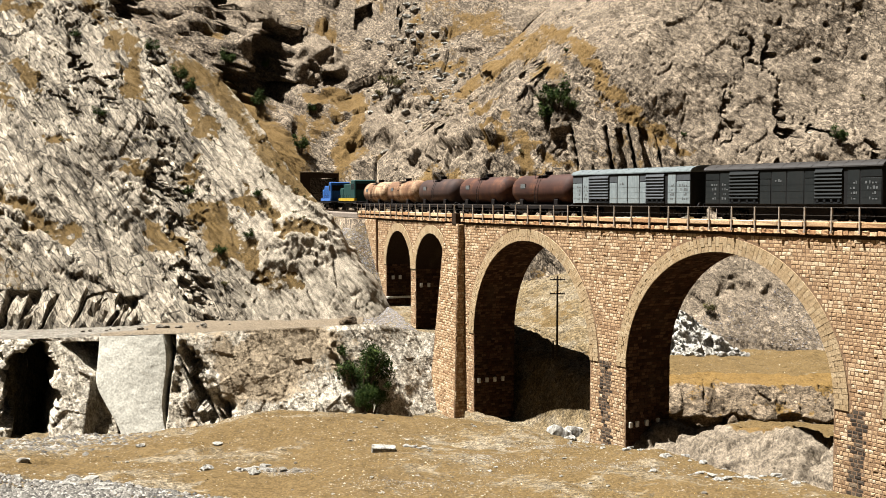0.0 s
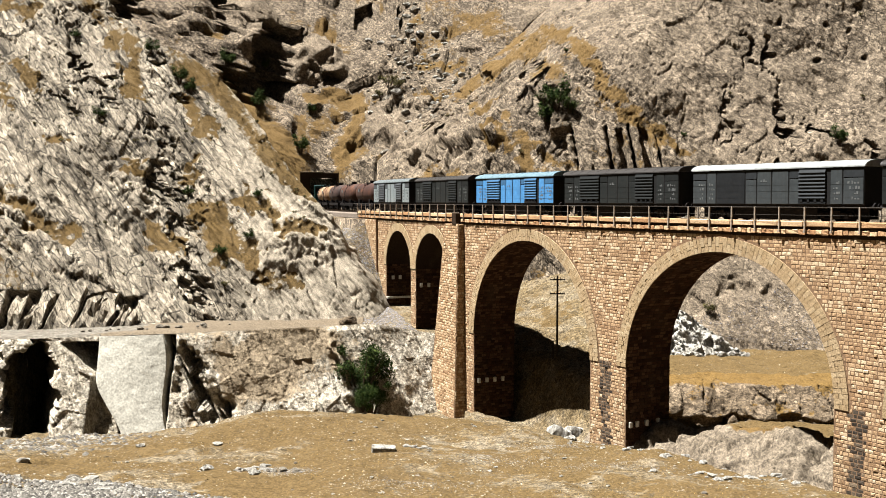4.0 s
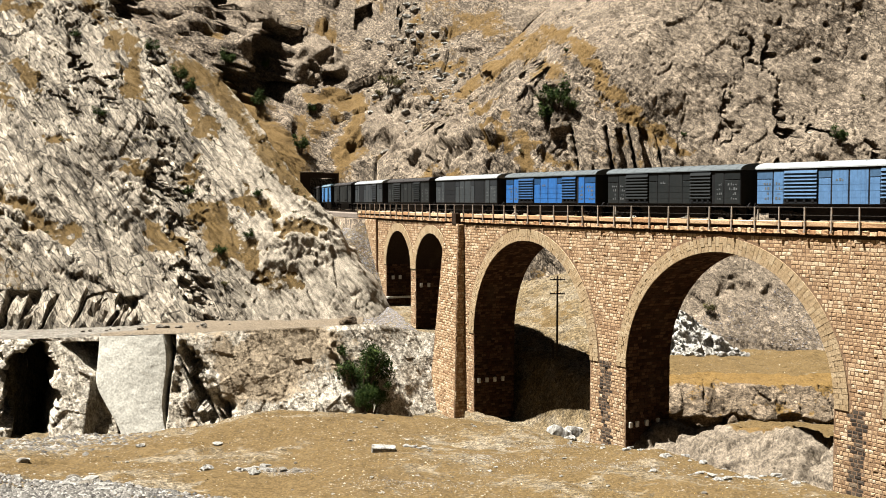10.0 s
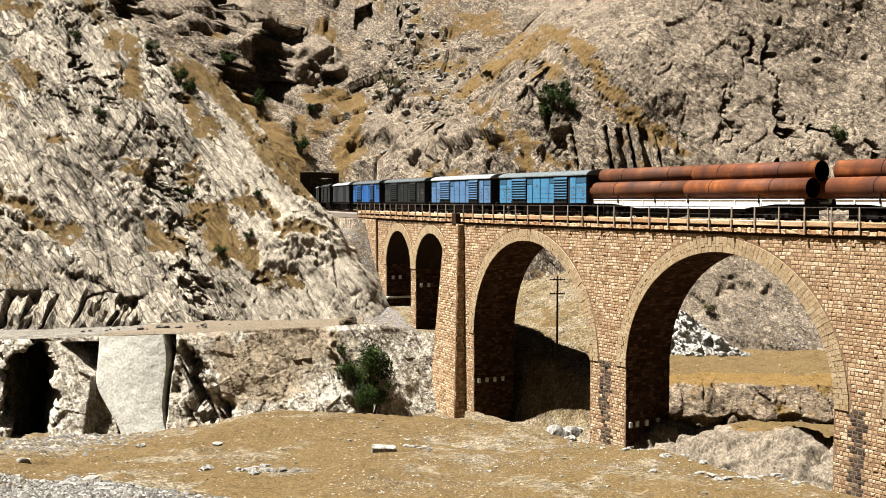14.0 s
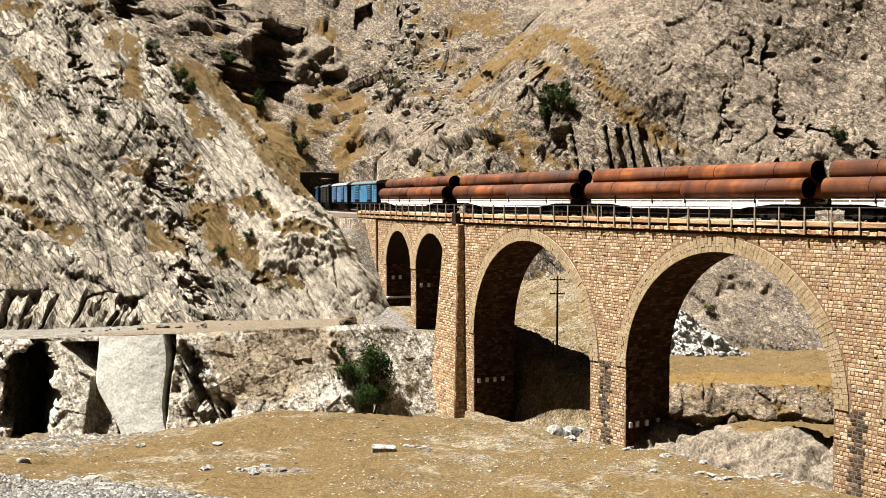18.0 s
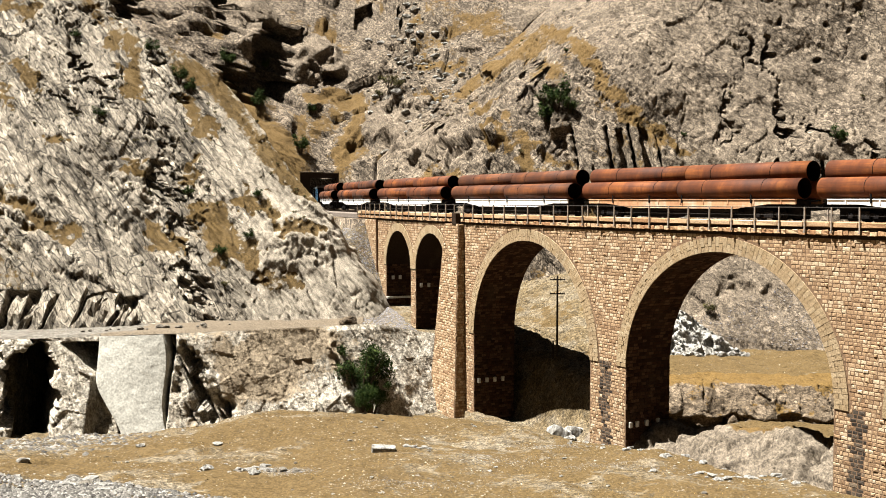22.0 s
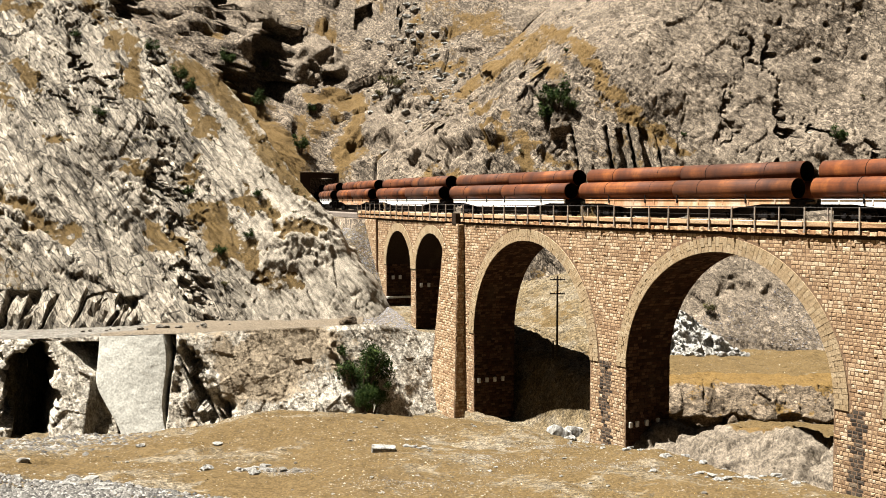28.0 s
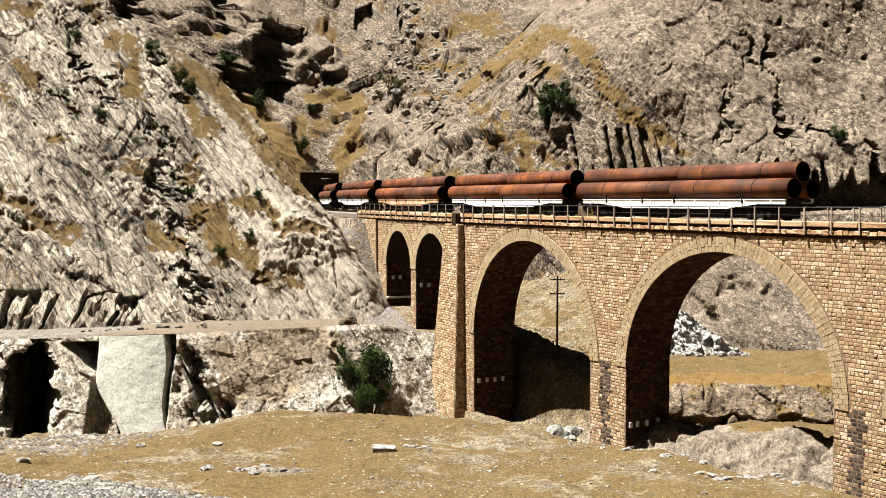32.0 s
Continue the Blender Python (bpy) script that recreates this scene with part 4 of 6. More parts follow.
def joined_blocks(name, chosen, mat):
    verts, faces = [], []
    for b in chosen:
        k = len(verts)
        verts += block_verts(*b)
        faces += [tuple(i + k for i in f) for f in BLOCK_FACES]
    ob = new(name, mesh_of(name, verts, faces, mat))
    ob.parent = bridge
    return tagged(ob, kind="stuff")




def stained(b):
    """Water has run down the walls beside the ends of the arch rings."""
    mid, odd = (b[0] + b[1]) / 2, (b[0] * 13.7 + b[2] * 5.1) % 1
    for lo, hi in ((8.35, 9.8), (-14.7, -13.55)):
        if lo < mid < hi and b[3] < -11.3:
            rim = min(mid - lo, hi - mid) / (0.5 * (hi - lo))
            return odd < 0.45 + 0.9 * rim - 0.25 * smooth(-14.0, -20.0, b[3])
    return False


near_blocks = [b for b in blocks if b[0] > -16.6 and b[1] < -8.0 and b[3] > -8.5 and not stained(b)][-290:]
chosen = set(near_blocks)
joined_blocks("wall_masonry", [b for b in blocks if b not in chosen and not stained(b)], STONE)
joined_blocks("stained_masonry", [b for b in blocks if stained(b)], STAINED)

# arch rings
def voussoirs(c, r, zc, ring, count, split, keep):
    verts, faces = [], []
    for i in range(count):
        a0, a1 = math.pi * i / count + 0.0012, math.pi * (i + 1) / count - 0.0012
        cuts = [0.0, ring]
        if split:
            cuts = [0.0, ring * (0.58 if i % 2 else 0.38), ring]
        for r0, r1 in zip(cuts, cuts[1:]):
            proud = rnd.uniform(0.05, 0.085)
            vs = []
            for o in (HALF - 0.2, HALF + proud):
                e = 0.012 if o > HALF else 0.0
                for a, rr in ((a0, r0 + 0.008), (a1, r0 + 0.008), (a1, r1 - 0.008), (a0, r1 - 0.008)):
                    rr = rr + (e if rr < (r0 + r1) / 2 else -e)
                    vs.append(at(c - (r + rr) * math.cos(a), o, zc + (r + rr) * math.sin(a)))
            fs = [(4, 5, 6, 7), (0, 1, 5, 4), (1, 2, 6, 5), (2, 3, 7, 6), (3, 0, 4, 7)]
            if keep:
                piece("voussoir", mesh_of("voussoir", vs, fs, RING), bridge)
            else:
                k = len(verts)
                verts += vs
                faces += [tuple(x + k for x in f) for f in fs]
    if verts:
        ob = new("ring_masonry", mesh_of("ring_masonry", verts, faces, RING))
        ob.parent = bridge
        tagged(ob, kind="stuff")


voussoirs(*BIG[1], 1.08, 92, True, True)
voussoirs(*BIG[0], 1.08, 92, True, False)
for a in SMALL:
    voussoirs(*a, 0.95, 40, False, True)
voussoirs(*BIG[2], 1.08, 60, False, False)

# soffits: courses of blocks on the pier sides that face along the line
def reveal(s_of, z_top, z_low, o_lo, o_hi, mat):
    """Courses on a pier side that faces the near end; s_of gives the face's place along the line at a height, o_hi its outer edge."""
    verts, faces = [], []
    z = z_top
    while z > z_low:
        s, out = s_of(z), o_hi(z)
        o = o_lo - rnd.uniform(0, 0.3)
        while o < out - 0.05:
            ln = rnd.uniform(0.3, 0.55)
            a, b = max(o, o_lo), min(o + ln, out - 0.02)
            if b - a > 0.1:
                k, pr = len(verts), rnd.uniform(0.02, 0.07)
                ring = [(a + 0.012, z - 0.25), (b - 0.012, z - 0.25), (b - 0.012, z - 0.012), (a + 0.012, z - 0.012)]
                verts += [at(s, q, h) for q, h in ring]
                cq, chh = (a + b) / 2, z - 0.13
                verts += [at(s - pr, q + (cq - q) * 0.18, h + (chh - h) * 0.22) for q, h in ring]
                faces += [tuple(i + k for i in f) for f in ((0, 1, 5, 4), (1, 2, 6, 5), (2, 3, 7, 6), (3, 0, 4, 7), (4, 5, 6, 7))]
            o += ln
        z -= 0.262
    ob = new("reveal_masonry", mesh_of("reveal_masonry", verts, faces, mat))
    ob.parent = bridge
    tagged(ob, kind="stuff")


# blocks inside the arches use the copy coloured dark for shade
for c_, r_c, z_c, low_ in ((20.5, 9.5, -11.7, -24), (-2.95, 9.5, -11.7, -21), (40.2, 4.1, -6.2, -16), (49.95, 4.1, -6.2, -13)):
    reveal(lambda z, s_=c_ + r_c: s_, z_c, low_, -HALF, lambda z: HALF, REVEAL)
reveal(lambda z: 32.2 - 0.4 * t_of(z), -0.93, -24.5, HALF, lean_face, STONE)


def soffit(c, r, zc, a_to):
    """Courses of blocks on the inside of an arch, from the far springing upwards."""
    verts, faces = [], []
    n = int(math.pi * r / 0.27)
    for i in range(int(n * a_to)):
        a0, a1 = math.pi * i / n, math.pi * (i + 1) / n
        o = -HALF - rnd.uniform(0, 0.3)
        while o < HALF - 0.05:
            ln = rnd.uniform(0.35, 0.6)
            lo, hi = max(o, -HALF) + 0.012, min(o + ln, HALF - 0.02) - 0.012
            if hi - lo > 0.1:
                k, pr = len(verts), rnd.uniform(0.01, 0.045)
                for q, rr, e in ((0, r + 0.005, 0.0), (1, r - pr, 0.03)):
                    for a, w in ((a0 + 0.0015 + e / r, lo + e), (a0 + 0.0015 + e / r, hi - e), (a1 - 0.0015 - e / r, hi - e), (a1 - 0.0015 - e / r, lo + e)):
                        verts.append(at(c + rr * math.cos(a), w, zc + rr * math.sin(a)))
                faces += [tuple(i_ + k for i_ in f) for f in ((0, 1, 5, 4), (1, 2, 6, 5), (2, 3, 7, 6), (3, 0, 4, 7), (4, 5, 6, 7))]
            o += ln
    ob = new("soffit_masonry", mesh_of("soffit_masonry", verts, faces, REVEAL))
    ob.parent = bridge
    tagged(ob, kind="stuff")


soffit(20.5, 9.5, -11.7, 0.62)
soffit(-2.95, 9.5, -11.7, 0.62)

# pale bearing stones left in the piers
peg = bmesh.new()
box(peg, -0.16, 0.16, -0.16, 0.16, -0.24, 0.24, bevel=0.03)
peg_me = bpy.data.meshes.new("bearing_stone")
peg.to_mesh(peg_me)
peg.free()
peg_me.materials.append(PALE_STONE)
for s, z, offs in ((29.95, -16.4, (1.8, 0.9, 0.0, -0.9)), (6.5, -16.3, (1.9, 1.2, 0.2, -1.0)), (44.25, -8.0, (1.7, 0.8)), (54.0, -7.8, (1.5, 0.6))):
    for o in offs:
        piece("bearing_stone", peg_me, bridge, on_track(s, o, z))
ledge = bmesh.new()
box(ledge, -0.25, 0.1, -2.3, 2.3, -0.12, 0.12)
part("ledge", ledge, PALE_STONE, bridge).matrix_basis = on_track(54.0, 0, -10.2)

# the coping: rough stones below, pale slabs above
def loose_block(dx, dy, dz, seed, name, mat, rough_=0.03):
    r = random.Random(seed)
    bm = bmesh.new()
    box(bm, 0.012, dx - 0.012, -dy, 0, 0, dz, bevel=0.035)
    for v in bm.verts:
        v.co += Vector([r.uniform(-rough_, rough_) for _ in range(3)])
    me = bpy.data.meshes.new(name)
    bm.to_mesh(me)
    bm.free()
    me.materials.append(mat)
    return me


rough_blocks = [loose_block(0.55, 0.55, 0.31, i, "coping_stone", COPING, 0.03) for i in range(8)]
slabs_ = [loose_block(2.0, 0.9, 0.34, 20 + i, "coping_slab", SLAB, 0.018) for i in range(4)]
# near-black filler course: colours in the shadow lines between coping courses
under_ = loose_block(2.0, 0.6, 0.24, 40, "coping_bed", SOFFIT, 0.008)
s = -20.0
while s < 66:
    ln = rnd.uniform(0.34, 0.62)
    piece("coping_stone", rnd.choice(rough_blocks), bridge, on_track(s, HALF + 0.17 + rnd.uniform(-0.025, 0.025), -0.73) @ Matrix.Diagonal((ln / 0.55, 1, rnd.uniform(0.9, 1.05), 1)))
    s += ln
s = -74.0
while s < 66:
    piece("coping_slab", rnd.choice(slabs_), bridge, on_track(s, HALF + 0.20, -0.24) @ pose(0, 0, 0, rnd.uniform(-0.8, 0.8), rnd.uniform(-0.5, 0.5), 0))
    m = on_track(s, -HALF - 0.20, -0.58) @ Matrix.Rotation(math.pi, 4, "Z") @ Matrix.Translation((-2, 0, 0))
    piece("coping_slab", rnd.choice(slabs_), bridge, m)
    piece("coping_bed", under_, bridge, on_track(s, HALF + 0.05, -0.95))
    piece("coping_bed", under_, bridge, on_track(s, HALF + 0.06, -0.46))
    s += 2.0
bm = bmesh.new()
box(bm, -0.45, 0.45, -0.3, 0.22, -1.0, 0.16, bevel=0.03)
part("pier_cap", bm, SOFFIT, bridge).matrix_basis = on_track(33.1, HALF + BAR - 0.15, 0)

# railings: square posts two metres apart with two rails
def railing(o, s_from, s_to, label):
    rail = new("railing")
    tagged(rail, label, "railing", "railings of the viaduct")
    pb = bmesh.new()
    box(pb, -0.045, 0.045, -0.045, 0.045, -0.62, 1.03, bevel=0.008)
    box(pb, -0.07, 0.07, -0.05, 0.09, -0.62, -0.52)
    pm = bpy.data.meshes.new("post")
    pb.to_mesh(pm)
    pb.free()
    pm.materials.append(POST)
    s = s_from
    while s <= s_to:
        ob = piece("post", pm, rail, on_track(s, o, 0) @ pose(0, 0, 0, rnd.uniform(-1, 1), rnd.uniform(-1.2, 1.2), 0))
        s += 2.0
    for z, r in ((1.0, 0.03), (0.5, 0.014)):
        bm = bmesh.new()
        s = s_from
        while s < s_to:
            tube(bm, at(s, o, z), at(s + 2.02, o, z), r, n=6)
            s += 2.0
        part("rail", bm, IRON, rail)
    return rail


railing(HALF + 0.27, -20.2, 66.0, "dark iron railing with square posts along the deck")
railing(-HALF - 0.27, -50.2, 66.0, "dark iron railing on the mountain side of the deck")

# ---- rails, sleepers and ballast ----
bm = bmesh.new()
for off in (0.75, -0.75):
    s = -430.0
    while s < 190:
        ln = 4.0
        vs = box(bm, 0, ln, off - 0.035, off + 0.035, -0.05, 0.0) + box(bm, 0, ln, off - 0.012, off + 0.012, -0.14, -0.05) + box(bm, 0, ln, off - 0.065, off + 0.065, -0.17, -0.14)
        bmesh.ops.transform(bm, matrix=on_track(s), verts=vs)
        s += 4.0
tagged(part("rails", bm, RAIL), "worn steel railway rails", "rail", kind="structure")
bm = bmesh.new()
s = -30.0
while s < 110:
    vs = box(bm, -0.12, 0.12, -1.25, 1.25, -0.31, -0.165)
    bmesh.ops.transform(bm, matrix=on_track(s), verts=vs)
    s += 0.62
tagged(part("sleepers", bm, SLEEPER), "dark timber sleepers in the ballast", "sleeper", kind="stuff")
bm = bmesh.new()
prev = None
s = -430.0
while s < 190:
    ring = [bm.verts.new(at(s, o, z)) for o, z in ((2.05, -0.88), (2.0, -0.35), (1.6, -0.2), (-1.6, -0.2), (-2.0, -0.35), (-2.05, -0.88))]
    if prev:
        for i in range(5):
            bm.faces.new((prev[i], prev[i + 1], ring[i + 1], ring[i]))
    prev = ring
    s += 2.0
tagged(part("ballast_bed", bm, BALLAST), "grey brown ballast bed under the rails", "ballast", kind="structure")
# the embankment that carries the line on past the viaduct
bm = bmesh.new()
prev = None
s = -440.0
while s <= -74.0:
    ring = [bm.verts.new(at(s, o, z)) for o, z in ((24.0, -19.0), (3.2, -0.9), (-3.2, -0.9), (-24.0, -19.0))]
    if prev:
        for i in range(3):
            bm.faces.new((prev[i], prev[i + 1], ring[i + 1], ring[i]))
    prev = ring
    s += 3.0
bm.faces.new(prev)
tagged(part("embankment", bm, BALLAST), "gravel railway embankment beyond the viaduct", "embankment", kind="structure")

# tunnel mouth
portal = new("tunnel_portal")
tagged(portal, "dark masonry tunnel portal with a flat stone lintel", "tunnel portal")
bm = bmesh.new()
for y0, y1, z0, z1 in ((2.4, 4.2, -1.0, 6.5), (-2.9, -2.4, -1.0, 6.5), (-2.4, 2.4, 5.6, 6.5)):
    box(bm, -0.9, 0.0, y0, y1, z0, z1, bevel=0.03)
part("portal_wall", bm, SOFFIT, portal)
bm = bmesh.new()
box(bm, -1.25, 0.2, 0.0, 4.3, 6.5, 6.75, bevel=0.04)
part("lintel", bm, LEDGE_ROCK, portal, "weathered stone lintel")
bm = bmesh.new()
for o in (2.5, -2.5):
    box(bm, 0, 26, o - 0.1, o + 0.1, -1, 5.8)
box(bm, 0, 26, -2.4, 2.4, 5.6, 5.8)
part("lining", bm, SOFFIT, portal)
portal.matrix_basis = on_track(125.0)

# ---- the train ----
SPEED = 11.83
TRAIN = []
CACHE = {}


def shape(name, build, mat):
    """A mesh that is built once and shared."""
    if name not in CACHE:
        bm = bmesh.new()
        build(bm)
        me = bpy.data.meshes.new(name.split(":")[0])
        bm.normal_update()
        bm.to_mesh(me)
        bm.free()
        me.materials.append(mat)
        CACHE[name] = me
    return CACHE[name]


def paint(name, colour, dirt=0.45, rough=0.55):
    """Old wagon paint with streaks of soot and rust running down."""
    m, t, b = material(name, rough)
    v = coords(t, kind="Object")
    fine = noise_tex(t, 3.0, 6, 0.7, v)
    streak = noise_tex(t, 2.2, 5, 0.7, coords(t, (2.0, 1.0, 0.18)))
    c = mixc(t, 0.4, colour, ramp(t, fine, [(0.3, 0.25), (0.7, 0.75)]), "OVERLAY")
    c = mixc(t, ramp(t, streak, [(0.48, 0.0), (0.75, dirt)]), c, (0.018, 0.015, 0.013))
    c = mixc(t, ramp(t, noise_tex(t, 1.1, 6, 0.8, v), [(0.66, 0.0), (0.78, 0.35)]), c, (0.02, 0.014, 0.010))
    t.links.new(c, b.inputs["Base Color"])
    bump(t, b, fine, 0.25, 0.01)
    return m


def rust(name, lo, mid, hi):
    """Rusted pipe: bands across the run, streaks along it and bare dull scale."""
    m, t, b = material(name, 0.75)
    b.inputs["Specular IOR Level"].default_value = 0.2
    info = t.nodes.new("ShaderNodeObjectInfo")
    sh = t.nodes.new("ShaderNodeVectorMath")
    sh.operation = "MULTIPLY_ADD"
    t.links.new(info.outputs["Random"], sh.inputs[0])
    sh.inputs[1].default_value = (37.0, 11.0, 5.0)
    t.links.new(coords(t), sh.inputs[2])

    def scaled(k):
        n = t.nodes.new("ShaderNodeVectorMath")
        n.operation = "MULTIPLY"
        t.links.new(sh.outputs[0], n.inputs[0])
        n.inputs[1].default_value = k
        return n.outputs[0]
    band = noise_tex(t, 1.0, 4, 0.65, scaled((0.45, 0.2, 0.2)))
    run = noise_tex(t, 1.4, 5, 0.7, scaled((0.07, 1.6, 1.6)))
    fine = noise_tex(t, 7.0, 6, 0.75, scaled((1, 1, 1)))
    c = ramp(t, band, [(0.32, lo), (0.5, mid), (0.62, hi), (0.7, mid)])
    c = mixc(t, ramp(t, run, [(0.4, 0.0), (0.65, 0.75)]), c, lo)
    c = mixc(t, 0.45, c, ramp(t, fine, [(0.3, 0.25), (0.7, 0.75)]), "OVERLAY")
    t.links.new(c, b.inputs["Base Color"])
    bump(t, b, fine, 0.4, 0.012)
    return m


PIPE_A = rust("red_rusted_pipe", (0.034, 0.0085, 0.002), (0.092, 0.0235, 0.0040), (0.165, 0.049, 0.0085))
PIPE_B = rust("brown_rusted_pipe", (0.026, 0.0080, 0.0030), (0.070, 0.0200, 0.0048), (0.125, 0.0385, 0.0080))
UNDER = plain("sooty_running_gear", (0.005, 0.004, 0.004), 0.75, 0.1, 5, 0.5)
DARKPANEL = plain("blackened_panel", (0.008, 0.009, 0.010), 0.6)
SEAM = plain("black_seam", (0.006, 0.006, 0.006), 0.8)
CHALK = plain("faded_white_lettering", (0.0713, 0.0750, 0.0750), 0.8, 0, 9, 0.5)
INSIDE = plain("dark_pipe_inside", (0.006, 0.004, 0.003), 0.9)


def wheel_shape(bm):
    tube(bm, (0, 0.68, 0), (0, 0.80, 0), 0.46, n=20)
    tube(bm, (0, 0.66, 0), (0, 0.69, 0), 0.49, n=20)
    tube(bm, (0, -0.80, 0), (0, -0.68, 0), 0.46, n=20)
    tube(bm, (0, -0.69, 0), (0, -0.66, 0), 0.49, n=20)
    tube(bm, (0, -1.0, 0), (0, 1.0, 0), 0.08, n=8)


def frame_shape(bm):
    for y in (1.0, -1.0):
        box(bm, -1.25, 1.25, y - 0.06, y + 0.06, 0.50, 0.68, bevel=0.02)
        box(bm, -0.42, 0.42, y - 0.10, y + 0.10, 0.28, 0.80, bevel=0.03)
        for x in (-0.9, 0.9):
            box(bm, x - 0.17, x + 0.17, y - 0.14, y + 0.14, 0.30, 0.62, bevel=0.03)
        for x in (-0.25, 0.0, 0.25):
            tube(bm, (x, y + 0.04, 0.3), (x, y + 0.04, 0.68), 0.085, n=8)
    box(bm, -0.22, 0.22, -1.0, 1.0, 0.58, 0.82)


def bogie(car, x):
    b = piece("bogie", shape("bogie", frame_shape, UNDER), car, pose(x, 0, 0))
    for dx in (-0.9, 0.9):
        piece("wheelset", shape("wheelset", wheel_shape, UNDER), b, pose(dx, 0, 0.46))


def buffer_shape(bm):
    tube(bm, (0, 0, 0), (0.42, 0, 0), 0.085, n=10)
    tube(bm, (0.42, 0, 0), (0.48, 0, 0), 0.24, 0.22, n=16)


def ends(car, front, back, z=1.05):
    for y in (0.87, -0.87):
        piece("buffer", shape("buffer", buffer_shape, UNDER), car, pose(front, y, z))
        piece("buffer", shape("buffer", buffer_shape, UNDER), car, pose(back, y, z, 0, 0, 180))

    def hook(bm):
        box(bm, 0, 0.5, -0.07, 0.07, -0.09, 0.09, bevel=0.02)
    piece("coupling", shape("coupling", hook, UNDER), car, pose(front, 0, z))
    piece("coupling", shape("coupling", hook, UNDER), car, pose(back, 0, z, 0, 0, 180))


LEN = 14.35
# the joints between the panels of a boxcar's side, from the front end
JOINTS = [0.0, 1.37, 2.29, 4.94, 5.95, 7.23, 8.65, 9.46, 11.6, 11.86, 12.82, LEN]
TOPPED = (0, 3, 6, 10)


def boxcar(colour, roofc, words, kind, odd=()):
    car = new("boxcar")
    tagged(car, words, "boxcar", "covered wagons of the goods train")

    def body(bm):
        box(bm, -LEN, 0, -1.40, 1.40, 1.17, 3.62, bevel=0.025)
    # black all over: panel joints, and end walls with their shade in the colour
    piece("body", shape("body", body, SEAM), car)

    def roof(bm):
        prof = [(1.50, 3.56), (1.49, 3.64), (1.32, 3.79), (1.0, 3.91), (0.5, 4.00), (0.0, 4.03), (-0.5, 4.00), (-1.0, 3.91), (-1.32, 3.79), (-1.49, 3.64), (-1.50, 3.56)]
        rings = []
        for x in (0.10, 0.0, -LEN, -LEN - 0.10):
            k = 1.0
            rings.append([bm.verts.new((x, y * k, z + (0.03 if x in (0.10, -LEN - 0.10) else 0))) for y, z in prof])
        for a, b in zip(rings, rings[1:]):
            for i in range(len(prof)):
                j = (i + 1) % len(prof)
                bm.faces.new((a[i], a[j], b[j], b[i]))
        bm.faces.new(rings[0][::-1])
        bm.faces.new(rings[-1])
        x = -0.9
        while x > -LEN:
            for (y0, z0), (y1, z1) in zip(prof[1:-1], prof[2:-1]):
                tube(bm, (x, y0, z0 + 0.006), (x, y1, z1 + 0.006), 0.016, n=5)
            x -= 1.19
        bmesh.ops.recalc_face_normals(bm, faces=bm.faces)
    piece("roof", shape("roof", roof, SEAM), car, None, roofc)
    for side in (1, -1):
        flip = Matrix.Identity(4) if side > 0 else Matrix.Translation((-LEN, 0, 0)) @ Matrix.Rotation(math.pi, 4, "Z")
        for i, (a, b) in enumerate(zip(JOINTS, JOINTS[1:])):
            if i == 8:
                continue
            louvre = i in (2, 7)
            w = b - a

            def panel(bm, w=w, i=i):
                top = 3.42
                box(bm, -w + 0.055, -0.055, 1.39, 1.43, 1.22, top if i not in TOPPED else 2.86, bevel=0.008)
                for z in (1.62, 2.06, 2.48):
                    box(bm, -w + 0.06, -0.06, 1.43, 1.438, z, z + 0.025)

            def cap(bm, w=w):
                box(bm, -w + 0.035, -0.035, 1.39, 1.425, 2.92, 3.42, bevel=0.008)

            def frame_(bm, w=w):
                box(bm, -w + 0.03, -0.03, 1.39, 1.47, 1.52, 3.50, bevel=0.01)
                for k in range(4):
                    x = -w * (k + 0.5) / 4
                    box(bm, x - 0.09, x + 0.09, 1.46, 1.53, 1.36, 1.52, bevel=0.01)
                box(bm, -w + 0.02, -0.02, 1.40, 1.50, 1.24, 1.36)

            def slat(bm, w=w):
                vs = [bm.verts.new(c) for c in ((-w + 0.04, 1.46, 0.0), (-0.04, 1.46, 0.0), (-0.04, 1.56, 0.015), (-w + 0.04, 1.56, 0.015), (-w + 0.04, 1.47, 0.19), (-0.04, 1.47, 0.19))]
                for f in ((0, 3, 2, 1), (3, 4, 5, 2), (0, 1, 5, 4), (0, 4, 3), (1, 2, 5)):
                    bm.faces.new([vs[k] for k in f])
            m = flip @ pose(-a, 0, 0)
            if louvre and i not in odd:
                lp = piece("louvre_panel", shape("louvre_panel:%d" % i, frame_, SEAM), car, m, DARKPANEL)
                if side > 0:
                    for k in range(8):
                        piece("slat", shape("slat:%d" % i, slat, SEAM), lp, pose(0, 0, 1.58 + 0.236 * k), SHUTTER[kind.name])
            else:
                p_ = piece("side_panel", shape("side_panel:%d" % i, panel, SEAM), car, m, kind if i not in odd else DARKPANEL)
                if i in TOPPED:
                    piece("shutter", shape("shutter:%d" % i, cap, SEAM), p_, None, SHUTTER[kind.name])
            if side > 0 and i in (0, 1, 4, 9, 10):
                def marks(bm, w=w, i=i):
                    r = random.Random(i)
                    for k in range(4 if i != 4 else 1):
                        z = (2.5 - 0.33 * k) if i != 4 else 2.7
                        x0 = -w * r.uniform(0.6, 0.9)
                        while x0 < -w * r.uniform(0.2, 0.6):
                            hw = r.uniform(0.05, 0.16)
                            box(bm, x0, x0 + hw, 1.436, 1.444, z, z + r.uniform(0.08, 0.2))
                            x0 += hw + r.uniform(0.04, 0.15)
